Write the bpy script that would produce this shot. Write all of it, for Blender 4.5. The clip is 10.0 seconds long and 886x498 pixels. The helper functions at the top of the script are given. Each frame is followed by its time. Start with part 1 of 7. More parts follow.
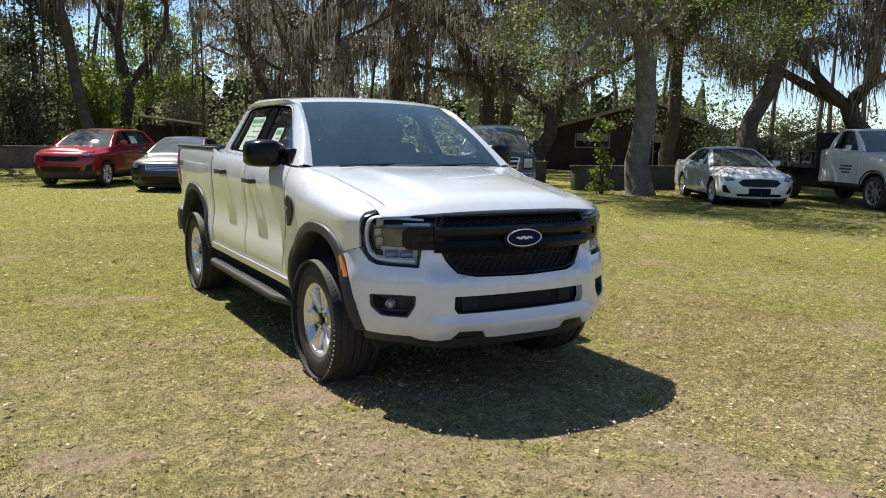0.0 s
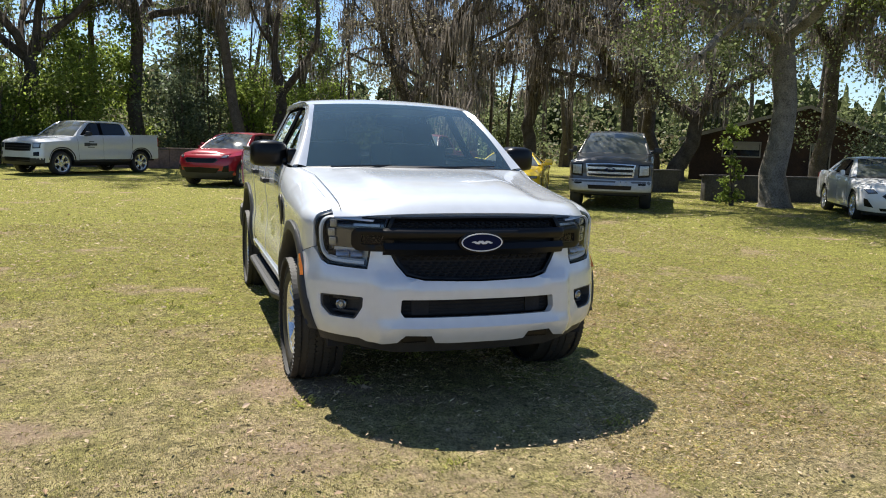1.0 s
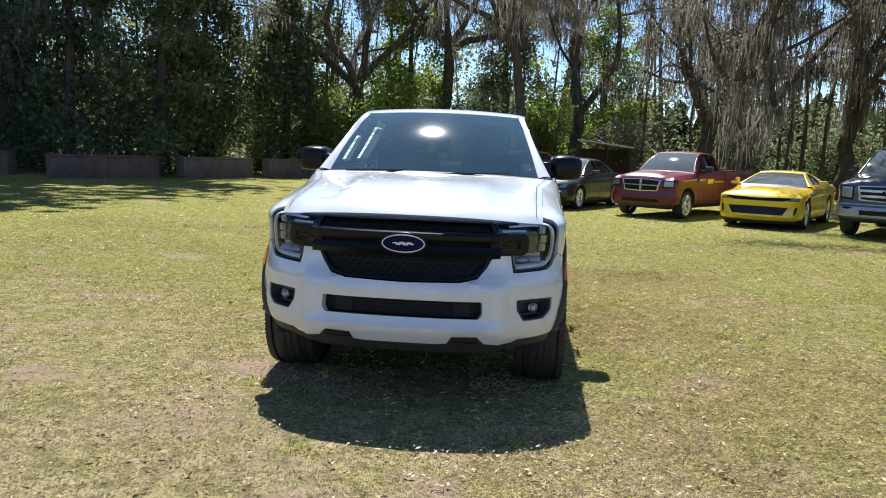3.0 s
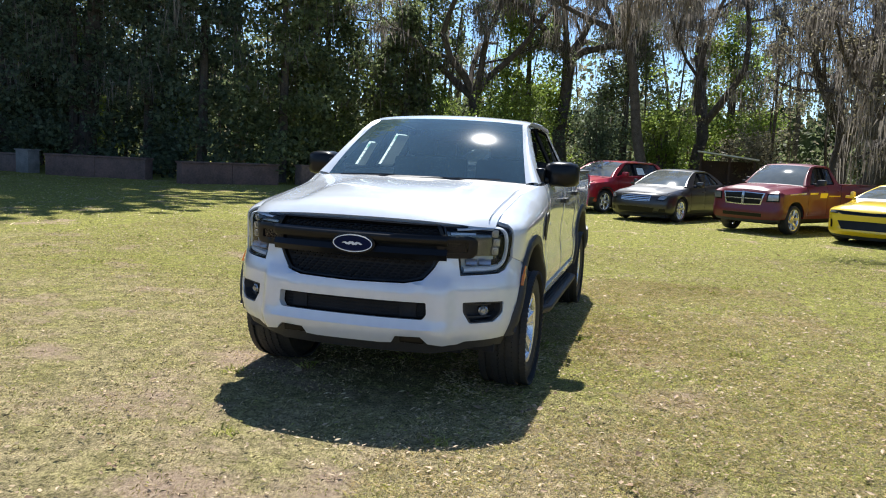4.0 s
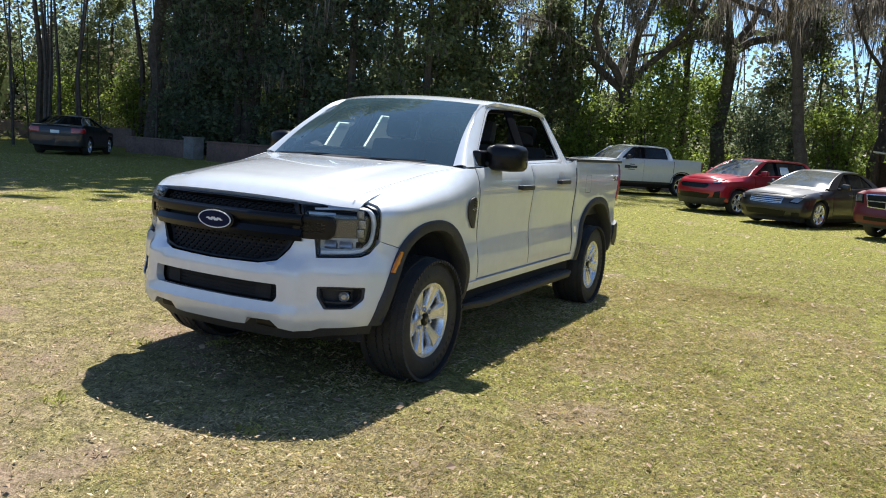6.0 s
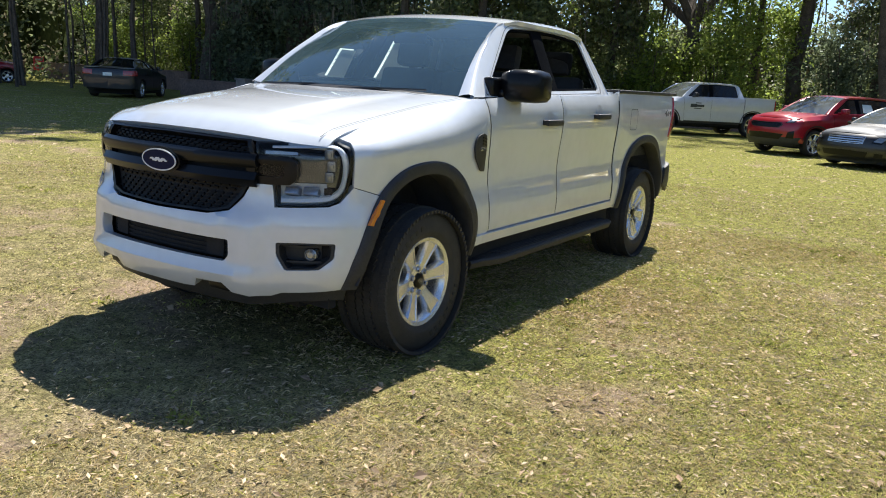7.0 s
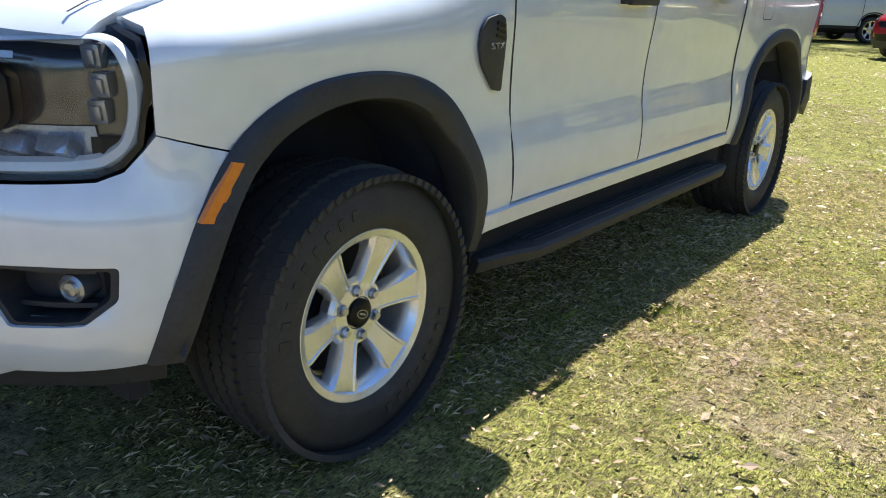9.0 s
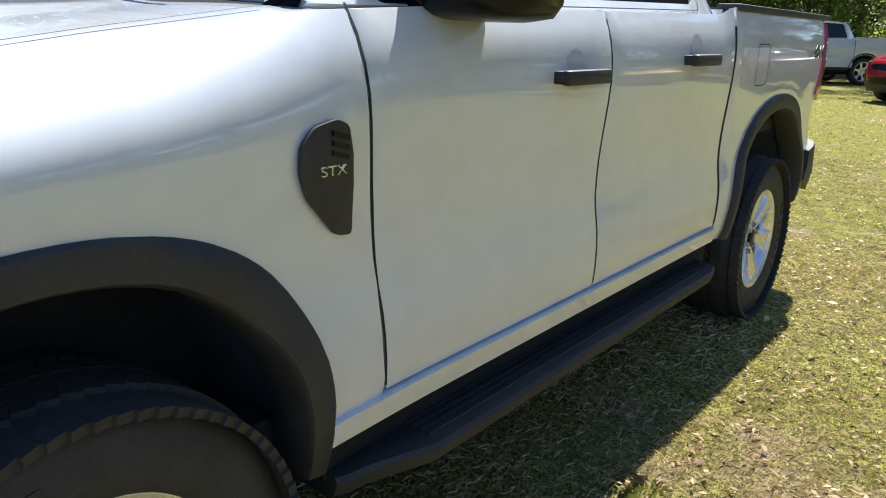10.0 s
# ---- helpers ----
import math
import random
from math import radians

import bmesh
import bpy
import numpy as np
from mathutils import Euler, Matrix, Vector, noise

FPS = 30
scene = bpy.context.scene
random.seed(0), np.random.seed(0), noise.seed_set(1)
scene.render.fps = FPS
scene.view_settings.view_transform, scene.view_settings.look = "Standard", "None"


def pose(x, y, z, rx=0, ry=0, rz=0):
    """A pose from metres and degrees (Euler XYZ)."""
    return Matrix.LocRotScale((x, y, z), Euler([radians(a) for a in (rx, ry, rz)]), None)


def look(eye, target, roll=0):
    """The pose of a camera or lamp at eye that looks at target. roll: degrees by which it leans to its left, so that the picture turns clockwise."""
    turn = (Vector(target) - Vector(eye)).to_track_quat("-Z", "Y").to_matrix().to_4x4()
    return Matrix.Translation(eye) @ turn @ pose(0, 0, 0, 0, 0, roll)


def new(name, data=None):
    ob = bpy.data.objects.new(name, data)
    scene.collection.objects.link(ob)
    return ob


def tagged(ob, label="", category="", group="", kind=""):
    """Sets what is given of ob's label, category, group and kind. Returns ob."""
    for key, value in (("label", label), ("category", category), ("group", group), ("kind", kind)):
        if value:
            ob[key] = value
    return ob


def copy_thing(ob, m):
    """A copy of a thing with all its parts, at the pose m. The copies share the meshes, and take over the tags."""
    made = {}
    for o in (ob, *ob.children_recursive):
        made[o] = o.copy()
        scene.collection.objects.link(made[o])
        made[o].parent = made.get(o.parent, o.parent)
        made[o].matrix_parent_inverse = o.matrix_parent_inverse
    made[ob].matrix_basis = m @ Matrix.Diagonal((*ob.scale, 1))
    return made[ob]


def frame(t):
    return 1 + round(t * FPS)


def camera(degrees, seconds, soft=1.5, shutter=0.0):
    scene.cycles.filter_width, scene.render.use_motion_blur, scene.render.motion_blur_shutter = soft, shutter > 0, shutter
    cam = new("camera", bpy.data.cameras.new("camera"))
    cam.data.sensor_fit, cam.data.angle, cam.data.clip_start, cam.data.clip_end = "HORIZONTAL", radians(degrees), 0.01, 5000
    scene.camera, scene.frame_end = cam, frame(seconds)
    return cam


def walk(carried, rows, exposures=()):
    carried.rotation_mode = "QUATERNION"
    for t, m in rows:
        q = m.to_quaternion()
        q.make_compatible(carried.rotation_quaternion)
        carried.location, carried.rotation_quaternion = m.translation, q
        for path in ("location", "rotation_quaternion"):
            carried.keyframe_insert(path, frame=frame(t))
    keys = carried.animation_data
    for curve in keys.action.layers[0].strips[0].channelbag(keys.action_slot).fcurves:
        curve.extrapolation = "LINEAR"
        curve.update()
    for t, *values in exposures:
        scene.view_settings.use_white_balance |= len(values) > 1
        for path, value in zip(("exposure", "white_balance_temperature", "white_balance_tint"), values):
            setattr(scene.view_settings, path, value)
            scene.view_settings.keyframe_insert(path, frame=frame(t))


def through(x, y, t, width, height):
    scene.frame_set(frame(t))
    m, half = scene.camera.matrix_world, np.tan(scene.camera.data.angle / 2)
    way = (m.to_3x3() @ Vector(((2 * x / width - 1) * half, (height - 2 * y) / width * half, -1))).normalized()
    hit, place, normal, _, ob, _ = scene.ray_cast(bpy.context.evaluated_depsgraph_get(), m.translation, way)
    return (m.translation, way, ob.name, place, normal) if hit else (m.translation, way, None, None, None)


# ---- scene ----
cam = camera(59.8, 10.0, soft=1.0)
METRES, EYE, TILT, LEAN, TURN = 10.27, 1.528, 0.0, 0.0, -32.7
ROWS = [
    (0.0, 0.0, 0.0, 0.0, 0.16, -8.16, -1.15),
    (0.5, 0.058, 0.006, 0.0003, 5.66, -8.11, -1.5),
    (1.0, 0.1084, 0.0202, -0.0008, 11.76, -7.93, -1.67),
    (1.5, 0.1616, 0.0348, -0.0018, 18.01, -7.67, -1.77),
    (2.0, 0.2131, 0.0563, -0.0033, 24.31, -7.49, -1.79),
    (2.5, 0.2637, 0.0788, -0.0038, 30.4, -7.36, -1.95),
    (3.0, 0.3093, 0.1051, -0.0034, 36.1, -7.25, -2.18),
    (4.5, 0.4293, 0.2005, -0.0037, 50.07, -6.44, -2.93),
    (5.0, 0.4593, 0.2388, -0.0042, 53.57, -6.25, -3.25),
    (6.5, 0.4537, 0.3589, -0.0079, 61.37, -9.51, -3.72),
    (7.0, 0.4185, 0.39, -0.0124, 63.6, -12.29, -3.23),
    (7.5, 0.3798, 0.4231, -0.0179, 65.67, -15.38, -2.61),
    (8.0, 0.3354, 0.4506, -0.0265, 67.29, -17.88, -2.25),
    (8.5, 0.2931, 0.4797, -0.0326, 68.66, -19.3, -2.11),
    (9.0, 0.2527, 0.5046, -0.0321, 69.13, -18.8, -2.21),
    (9.5, 0.2169, 0.5324, -0.0255, 68.77, -17.47, -2.05),
    (10.0, 0.1842, 0.5647, -0.0237, 68.68, -15.82, -1.54),
]
walk(cam, [(t, pose(0, 0, EYE, TILT, LEAN, TURN) @ pose(METRES * x, METRES * y, METRES * z, 90 + pitch, roll, yaw)) for t, x, y, z, yaw, pitch, roll in ROWS],
     [(0.0, 0.80, 6550, 10), (1.5, 0.90, 6450, 10), (3.0, 0.98, 6150, 10), (5.0, 1.04, 6100, 10), (6.5, 1.02, 6350, 10), (7.5, 1.04, 6400, 10), (8.5, 1.28, 6150, 10), (9.0, 1.42, 6000, 10), (9.5, 1.34, 6150, 10), (10.0, 1.22, 6350, 10)])

# ---------------------------------------------------------------- light
SUN_AZIMUTH, SUN_HEIGHT = -11.5, 58.5      # degrees from +y towards +x, above the horizon
world = bpy.data.worlds.new("sky_world")
scene.world = world
world.use_nodes = True
_sky = world.node_tree.nodes.new("ShaderNodeTexSky")
_sky.sky_type, _sky.sun_disc = "NISHITA", False
_sky.sun_elevation, _sky.sun_rotation = radians(SUN_HEIGHT), radians(SUN_AZIMUTH)
_sky.dust_density, _sky.ozone_density, _sky.air_density = 0.0, 4.0, 0.85
world.node_tree.links.new(_sky.outputs[0], world.node_tree.nodes["Background"].inputs[0])
world.node_tree.nodes["Background"].inputs[1].default_value = 0.085
sun = new("sun", bpy.data.lights.new("sun", "SUN"))
sun.data.energy, sun.data.angle, sun.data.color = 5.0, radians(0.55), (1.0, 0.95, 0.86)
_a, _h = radians(SUN_AZIMUTH), radians(SUN_HEIGHT)
sun.matrix_world = look((0, 0, 60), Vector((0, 0, 60)) - Vector((math.sin(_a) * math.cos(_h), math.cos(_a) * math.cos(_h), math.sin(_h))))

# ---------------------------------------------------------------- materials
def mat(name, base, rough=0.6, metal=0.0, coat=0.0, vary=0.0, scale=8.0, bump=0.0, bump_scale=60.0, second=None, specular=0.5, island=0.0):
    """A surface with grain at two scales: base and second colour mixed by noise, fine relief by bump."""
    m = bpy.data.materials.new(name)
    m.use_nodes = True
    nt = m.node_tree
    b = nt.nodes["Principled BSDF"]
    b.inputs["Roughness"].default_value, b.inputs["Metallic"].default_value = rough, metal
    b.inputs["Coat Weight"].default_value, b.inputs["Coat Roughness"].default_value, b.inputs["Coat IOR"].default_value = coat, 0.03, 1.65
    b.inputs["Specular IOR Level"].default_value = specular
    col = (*base, 1)
    b.inputs["Base Color"].default_value = col
    tc = nt.nodes.new("ShaderNodeTexCoord")
    if second or vary:
        second = second or tuple(c * (1 - vary) for c in base)
        n1, n2 = nt.nodes.new("ShaderNodeTexNoise"), nt.nodes.new("ShaderNodeTexNoise")
        n1.inputs["Scale"].default_value, n1.inputs["Detail"].default_value = scale, 5
        n2.inputs["Scale"].default_value, n2.inputs["Detail"].default_value = scale * 9, 3
        add = nt.nodes.new("ShaderNodeMath")
        add.operation = "ADD"
        ramp = nt.nodes.new("ShaderNodeMapRange")
        ramp.inputs[1].default_value, ramp.inputs[2].default_value = 0.75, 1.25
        mix = nt.nodes.new("ShaderNodeMix")
        mix.data_type = "RGBA"
        mix.inputs[6].default_value, mix.inputs[7].default_value = col, (*second, 1)
        for n in (n1, n2):
            nt.links.new(tc.outputs["Object"], n.inputs["Vector"])
        nt.links.new(n1.outputs[0], add.inputs[0])
        nt.links.new(n2.outputs[0], add.inputs[1])
        nt.links.new(add.outputs[0], ramp.inputs[0])
        nt.links.new(ramp.outputs[0], mix.inputs[0])
        out = mix.outputs[2]
        if island:
            geo, hsv, mr = nt.nodes.new("ShaderNodeNewGeometry"), nt.nodes.new("ShaderNodeHueSaturation"), nt.nodes.new("ShaderNodeMapRange")
            mr.inputs[3].default_value, mr.inputs[4].default_value = 1 - island, 1 + island
            nt.links.new(geo.outputs["Random Per Island"], mr.inputs[0])
            nt.links.new(mr.outputs[0], hsv.inputs["Value"])
            nt.links.new(out, hsv.inputs["Color"])
            out = hsv.outputs[0]
        nt.links.new(out, b.inputs["Base Color"])
    if bump:
        nb, bp = nt.nodes.new("ShaderNodeTexNoise"), nt.nodes.new("ShaderNodeBump")
        nb.inputs["Scale"].default_value, nb.inputs["Detail"].default_value = bump_scale, 4
        bp.inputs["Strength"].default_value, bp.inputs["Distance"].default_value = bump, 0.02
        nt.links.new(tc.outputs["Object"], nb.inputs["Vector"])
        nt.links.new(nb.outputs[0], bp.inputs["Height"])
        nt.links.new(bp.outputs[0], b.inputs["Normal"])
    return m


def leaf_mat(name, base, second, through=0.45, rough=0.5):
    """Leaves: diffuse with some gloss, light passing through, colour varied per leaf."""
    m = mat(name, base, rough, second=second, scale=0.6, island=0.45, specular=0.3)
    nt = m.node_tree
    b = nt.nodes["Principled BSDF"]
    tr, mx = nt.nodes.new("ShaderNodeBsdfTranslucent"), nt.nodes.new("ShaderNodeMixShader")
    src = b.inputs["Base Color"].links[0].from_socket
    nt.links.new(src, tr.inputs["Color"])
    mx.inputs[0].default_value = through
    nt.links.new(b.outputs[0], mx.inputs[1])
    nt.links.new(tr.outputs[0], mx.inputs[2])
    nt.links.new(mx.outputs[0], nt.nodes["Material Output"].inputs[0])
    return m


def glass_mat(name, tint, rough=0.0, reflect=1.0, ior=1.55, dust_sheen=0.0, haze=0.0):
    """Thin pane: tinted see-through with Fresnel gloss."""
    m = bpy.data.materials.new(name)
    m.use_nodes = True
    nt = m.node_tree
    nt.nodes.remove(nt.nodes["Principled BSDF"])
    t, g, mx, f = (nt.nodes.new(k) for k in ("ShaderNodeBsdfTransparent", "ShaderNodeBsdfGlossy", "ShaderNodeMixShader", "ShaderNodeFresnel"))
    t.inputs[0].default_value = (*tint, 1)
    g.inputs["Roughness"].default_value = rough
    f.inputs[0].default_value = ior
    g.inputs[0].default_value = (reflect, reflect, reflect, 1)
    nt.links.new(f.outputs[0], mx.inputs[0])
    nt.links.new(t.outputs[0], mx.inputs[1])
    nt.links.new(g.outputs[0], mx.inputs[2])
    out = mx.outputs[0]
    # diffuse veil: some dust, its blue standing in for reflected sky
    if dust_sheen:
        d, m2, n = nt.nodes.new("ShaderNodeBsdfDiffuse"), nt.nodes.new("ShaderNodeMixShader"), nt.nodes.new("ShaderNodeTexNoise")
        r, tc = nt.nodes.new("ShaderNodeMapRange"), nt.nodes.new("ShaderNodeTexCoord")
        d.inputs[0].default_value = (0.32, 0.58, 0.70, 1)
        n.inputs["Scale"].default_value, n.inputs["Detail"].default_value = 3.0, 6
        r.inputs[3].default_value, r.inputs[4].default_value = dust_sheen * 0.6, dust_sheen * 1.4
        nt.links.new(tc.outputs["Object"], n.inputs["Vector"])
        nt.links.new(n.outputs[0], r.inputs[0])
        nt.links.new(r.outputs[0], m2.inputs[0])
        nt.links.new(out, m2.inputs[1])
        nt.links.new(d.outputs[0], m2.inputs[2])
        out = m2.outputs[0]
    if haze:
        g2, m3 = nt.nodes.new("ShaderNodeBsdfGlossy"), nt.nodes.new("ShaderNodeMixShader")
        g2.inputs["Roughness"].default_value, m3.inputs[0].default_value = 0.085, haze
        nt.links.new(out, m3.inputs[1])
        nt.links.new(g2.outputs[0], m3.inputs[2])
        out = m3.outputs[0]
    nt.links.new(out, nt.nodes["Material Output"].inputs[0])
    return m


def paint(name, base, rough=0.35, metal=0.0, second=None, coat=1.0):
    return mat(name, base, rough, metal=metal, coat=coat, second=second or tuple(c * 0.93 for c in base), scale=1.5)


WHITE = paint("white_paint", (0.70, 0.735, 0.78), 0.26, 0.10)
WHITE_OLD = paint("white_paint_weathered", (0.80, 0.81, 0.82), 0.45)
RED = paint("red_paint", (0.34, 0.006, 0.020), 0.3, 0.1, coat=0.5)
MAROON = paint("maroon_paint", (0.125, 0.004, 0.014), 0.4, 0.0, coat=0.25)
YELLOW = paint("yellow_paint", (0.80, 0.56, 0.01), 0.35)
GUNMETAL = paint("gunmetal_paint", (0.085, 0.083, 0.082), 0.32, 0.35, coat=0.6)
CHARCOAL = paint("charcoal_paint", (0.016, 0.014, 0.015), 0.35, 0.0, coat=0.4)
BLACKISH = paint("black_blue_paint", (0.012, 0.016, 0.022), 0.35, 0.0, coat=0.35)
GREY_HOOD = mat("grey_hood_paint", (0.16, 0.16, 0.165), 0.5, metal=0.2, vary=0.2, scale=3, coat=0.6)
PLASTIC = mat("black_plastic", (0.040, 0.041, 0.044), 0.5, specular=0.4, vary=0.3, scale=12, bump=0.12, bump_scale=900)
GLOSSBLACK = mat("gloss_black", (0.006, 0.0065, 0.008), 0.3, coat=0.10, vary=0.3, specular=0.18)
GRILLEBLACK = mat("grille_black", (0.005, 0.0055, 0.0065), 0.45, vary=0.3, specular=0.12)
TRIMBLACK = mat("black_window_trim", (0.010, 0.011, 0.013), 0.7, vary=0.3, specular=0.0)
LINER = mat("wheel_liner_felt", (0.050, 0.055, 0.070), 0.9, vary=0.3, scale=12, bump=0.3, bump_scale=300)
DARK = mat("dark_underbody", (0.016, 0.017, 0.020), 0.85, vary=0.4, scale=10)
RUBBER = mat("tyre_rubber", (0.026, 0.026, 0.027), 0.65, second=(0.044, 0.042, 0.038), scale=14, bump=0.2, bump_scale=250)
WORNRUBBER = mat("worn_raised_rubber", (0.034, 0.033, 0.027), 0.8, second=(0.048, 0.045, 0.036), scale=30)
SILVER = mat("machined_alloy", (0.86, 0.87, 0.89), 0.27, metal=0.8, vary=0.12, scale=20)
DULLALLOY = mat("dull_alloy", (0.42, 0.42, 0.43), 0.4, metal=0.8, vary=0.2, scale=20)
CHROME = mat("chrome", (0.55, 0.56, 0.59), 0.16, metal=0.8, vary=0.05)
AMBER = mat("amber_reflector", (0.75, 0.20, 0.01), 0.25, coat=0.6, vary=0.15, scale=60)
REDLENS = mat("red_lens", (0.42, 0.012, 0.015), 0.18, coat=0.8, vary=0.2, scale=30)
BLUE = mat("emblem_blue", (0.004, 0.010, 0.048), 0.4, coat=0.0, specular=0.08, vary=0.2)
LAMPGREY = mat("lamp_reflector", (0.40, 0.42, 0.45), 0.2, metal=0.7, vary=0.25, scale=30)
LAMPINNER = mat("lamp_inner", (0.15, 0.16, 0.17), 0.16, metal=0.8, vary=0.5, scale=25)
LAMPGUIDE = mat("lamp_guide_grey", (0.74, 0.78, 0.84), 0.3, vary=0.1, coat=0.4)
LAMPLOW = mat("lamp_low_module", (0.36, 0.44, 0.56), 0.22, metal=0.5, vary=0.3, scale=20)
CLOTH = mat("seat_cloth", (0.06, 0.062, 0.066), 0.9, vary=0.3, scale=30)
DASH = mat("dashboard_plastic", (0.26, 0.27, 0.275), 0.6, vary=0.2, scale=20)
PAPER = leaf_mat("sticker_paper", (0.74, 0.78, 0.75), (0.66, 0.71, 0.68), 0.05, 0.7)
GREENBAR = mat("sticker_green", (0.12, 0.42, 0.24), 0.7, vary=0.1)
INK = mat("sticker_ink", (0.06, 0.07, 0.07), 0.7, vary=0.2)
WINDSHIELD = glass_mat("windshield_glass", (0.74, 0.86, 0.86), ior=1.8, dust_sheen=0.075, haze=0.035)
SIDEGLASS = glass_mat("side_glass", (0.62, 0.68, 0.66), ior=1.5)
TINTED = glass_mat("tinted_glass", (0.16, 0.18, 0.18))
CLEAR = glass_mat("lamp_cover", (0.90, 0.92, 0.93), ior=1.3)
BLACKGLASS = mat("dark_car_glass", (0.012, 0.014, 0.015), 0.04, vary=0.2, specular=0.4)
# windshield copy of the dark glass, sky and tree reflection put into its colour
SHEENGLASS = mat("car_glass_painted_sheen", (0.085, 0.097, 0.093), 0.05, coat=0.8, second=(0.12, 0.13, 0.122), scale=0.6)

# ---------------------------------------------------------------- mesh tools
from mathutils import geometry


def finish(bm, material, name, sharp=35.0, smooth=True):
    me = bpy.data.meshes.new(name)
    bm.to_mesh(me)
    bm.free()
    if material:
        me.materials.append(material)
    if smooth:
        me.polygons.foreach_set("use_smooth", [True] * len(me.polygons))
        me.set_sharp_from_angle(angle=radians(sharp))
    return me


def part(name, bm, material, parent, label="", sharp=35.0, smooth=True):
    ob = new(name, finish(bm, material, name, sharp, smooth) if isinstance(bm, bmesh.types.BMesh) else bm)
    ob.parent = parent
    if label:
        tagged(ob, label)
    return ob


def thing(name, m, label, category, group="", kind=""):
    ob = new(name)
    ob.matrix_world = m
    ob.empty_display_size = 0.3
    return tagged(ob, label, category, group, kind)


def box(bm, x0, x1, y0, y1, z0, z1, bevel=0.0, m=None):
    vs = bmesh.ops.create_cube(bm, size=1)["verts"]
    for v in vs:
        v.co = Vector(((x0 + x1) / 2 + v.co.x * (x1 - x0), (y0 + y1) / 2 + v.co.y * (y1 - y0), (z0 + z1) / 2 + v.co.z * (z1 - z0)))
    if bevel:
        es = list({e for v in vs for e in v.link_edges})
        vs = list({v for f in bmesh.ops.bevel(bm, geom=es, offset=bevel, segments=2, affect="EDGES", profile=0.6)["faces"] for v in f.verts})
        seen, todo = set(vs), list(vs)
        while todo:
            for e in todo.pop().link_edges:
                for w in e.verts:
                    if w not in seen:
                        seen.add(w)
                        todo.append(w)
        vs = list(seen)
    if m:
        bmesh.ops.transform(bm, matrix=m, verts=vs)
    return bm


def boxes(*dims, bevel=0.0):
    bm = bmesh.new()
    for d in dims:
        box(bm, *d, bevel=bevel)
    return bm


def lathe(bm, profile, seg=32, m=None, closed=False):
    """Turns (radius, along) pairs round the x axis."""
    rings = []
    for r, a in profile:
        rings.append([bm.verts.new((a, r * math.cos(2 * math.pi * k / seg), r * math.sin(2 * math.pi * k / seg))) for k in range(seg)])
    pairs = list(zip(rings, rings[1:])) + ([(rings[-1], rings[0])] if closed else [])
    for p, q in pairs:
        for k in range(seg):
            bm.faces.new((p[k], p[(k + 1) % seg], q[(k + 1) % seg], q[k]))
    vs = [v for r in rings for v in r]
    bmesh.ops.recalc_face_normals(bm, faces=list({f for v in vs for f in v.link_faces}))
    if m:
        bmesh.ops.transform(bm, matrix=m, verts=vs)
    return bm


def tube(bm, points, radii, seg=7, cap=True):
    """A round bar along points."""
    pts = [Vector(p) for p in points]
    rings, side = [], None
    for i, p in enumerate(pts):
        d = (pts[min(i + 1, len(pts) - 1)] - pts[max(i - 1, 0)]).normalized()
        side = d.orthogonal().normalized() if side is None else (side - d * side.dot(d)).normalized()
        up = d.cross(side)
        r = radii[i] if hasattr(radii, "__len__") else radii
        rings.append([bm.verts.new(p + (side * math.cos(2 * math.pi * k / seg) + up * math.sin(2 * math.pi * k / seg)) * r) for k in range(seg)])
    for a, b in zip(rings, rings[1:]):
        for k in range(seg):
            bm.faces.new((a[k], a[(k + 1) % seg], b[(k + 1) % seg], b[k]))
    if cap:
        bm.faces.new(rings[0][::-1])
        bm.faces.new(rings[-1])
    return bm


def grid(fn, nu, nv, flip=False, bm=None, thick=0.0):
    """A sheet of quads over u, v in 0..1; thick turns its border inwards by that depth."""
    bm = bm or bmesh.new()
    vs = [[bm.verts.new(fn(i / nu, j / nv)) for j in range(nv + 1)] for i in range(nu + 1)]
    fs = []
    for i in range(nu):
        for j in range(nv):
            q = (vs[i][j], vs[i + 1][j], vs[i + 1][j + 1], vs[i][j + 1])
            fs.append(bm.faces.new(q[::-1] if flip else q))
    if thick:
        rim(bm, fs, thick)
    return bm


def rim(bm, faces, depth):
    """Rolled-in border: a small rounded lip and a return flange."""
    bm.normal_update()
    es = [e for e in {e for f in faces for e in f.edges} if len([f for f in e.link_faces if f in set(faces)]) == 1] if len(faces) < 400 else None
    if es is None:
        fset = set(faces)
        es = [e for e in {e for f in faces for e in f.edges} if sum(f in fset for f in e.link_faces) == 1]
    vn = {}
    for e in es:
        for v in e.verts:
            vn.setdefault(v, v.normal.copy())
    low = {v: bm.verts.new(v.co - n * depth) for v, n in vn.items()}
    for e in es:
        a, b = e.verts
        f = e.link_faces[0]
        vl = list(f.verts)
        if vl[(vl.index(a) + 1) % len(vl)] is not b:
            a, b = b, a
        bm.faces.new((b, a, low[a], low[b]))
    for v, n in vn.items():
        v.co -= n * min(0.004, depth * 0.3)


def inside(pts, x, y):
    c, n = False, len(pts)
    for i in range(n):
        (x0, y0), (x1, y1) = pts[i], pts[i - 1]
        if (y0 > y) != (y1 > y) and x < (x1 - x0) * (y - y0) / (y1 - y0) + x0:
            c = not c
    return c


def dense(pts, gap):
    out = []
    for (a, b), (c, d) in zip(pts, pts[1:] + pts[:1]):
        n = max(1, int(math.hypot(c - a, d - b) / gap))
        out += [(a + (c - a) * k / n, b + (d - b) * k / n) for k in range(n)]
    return out


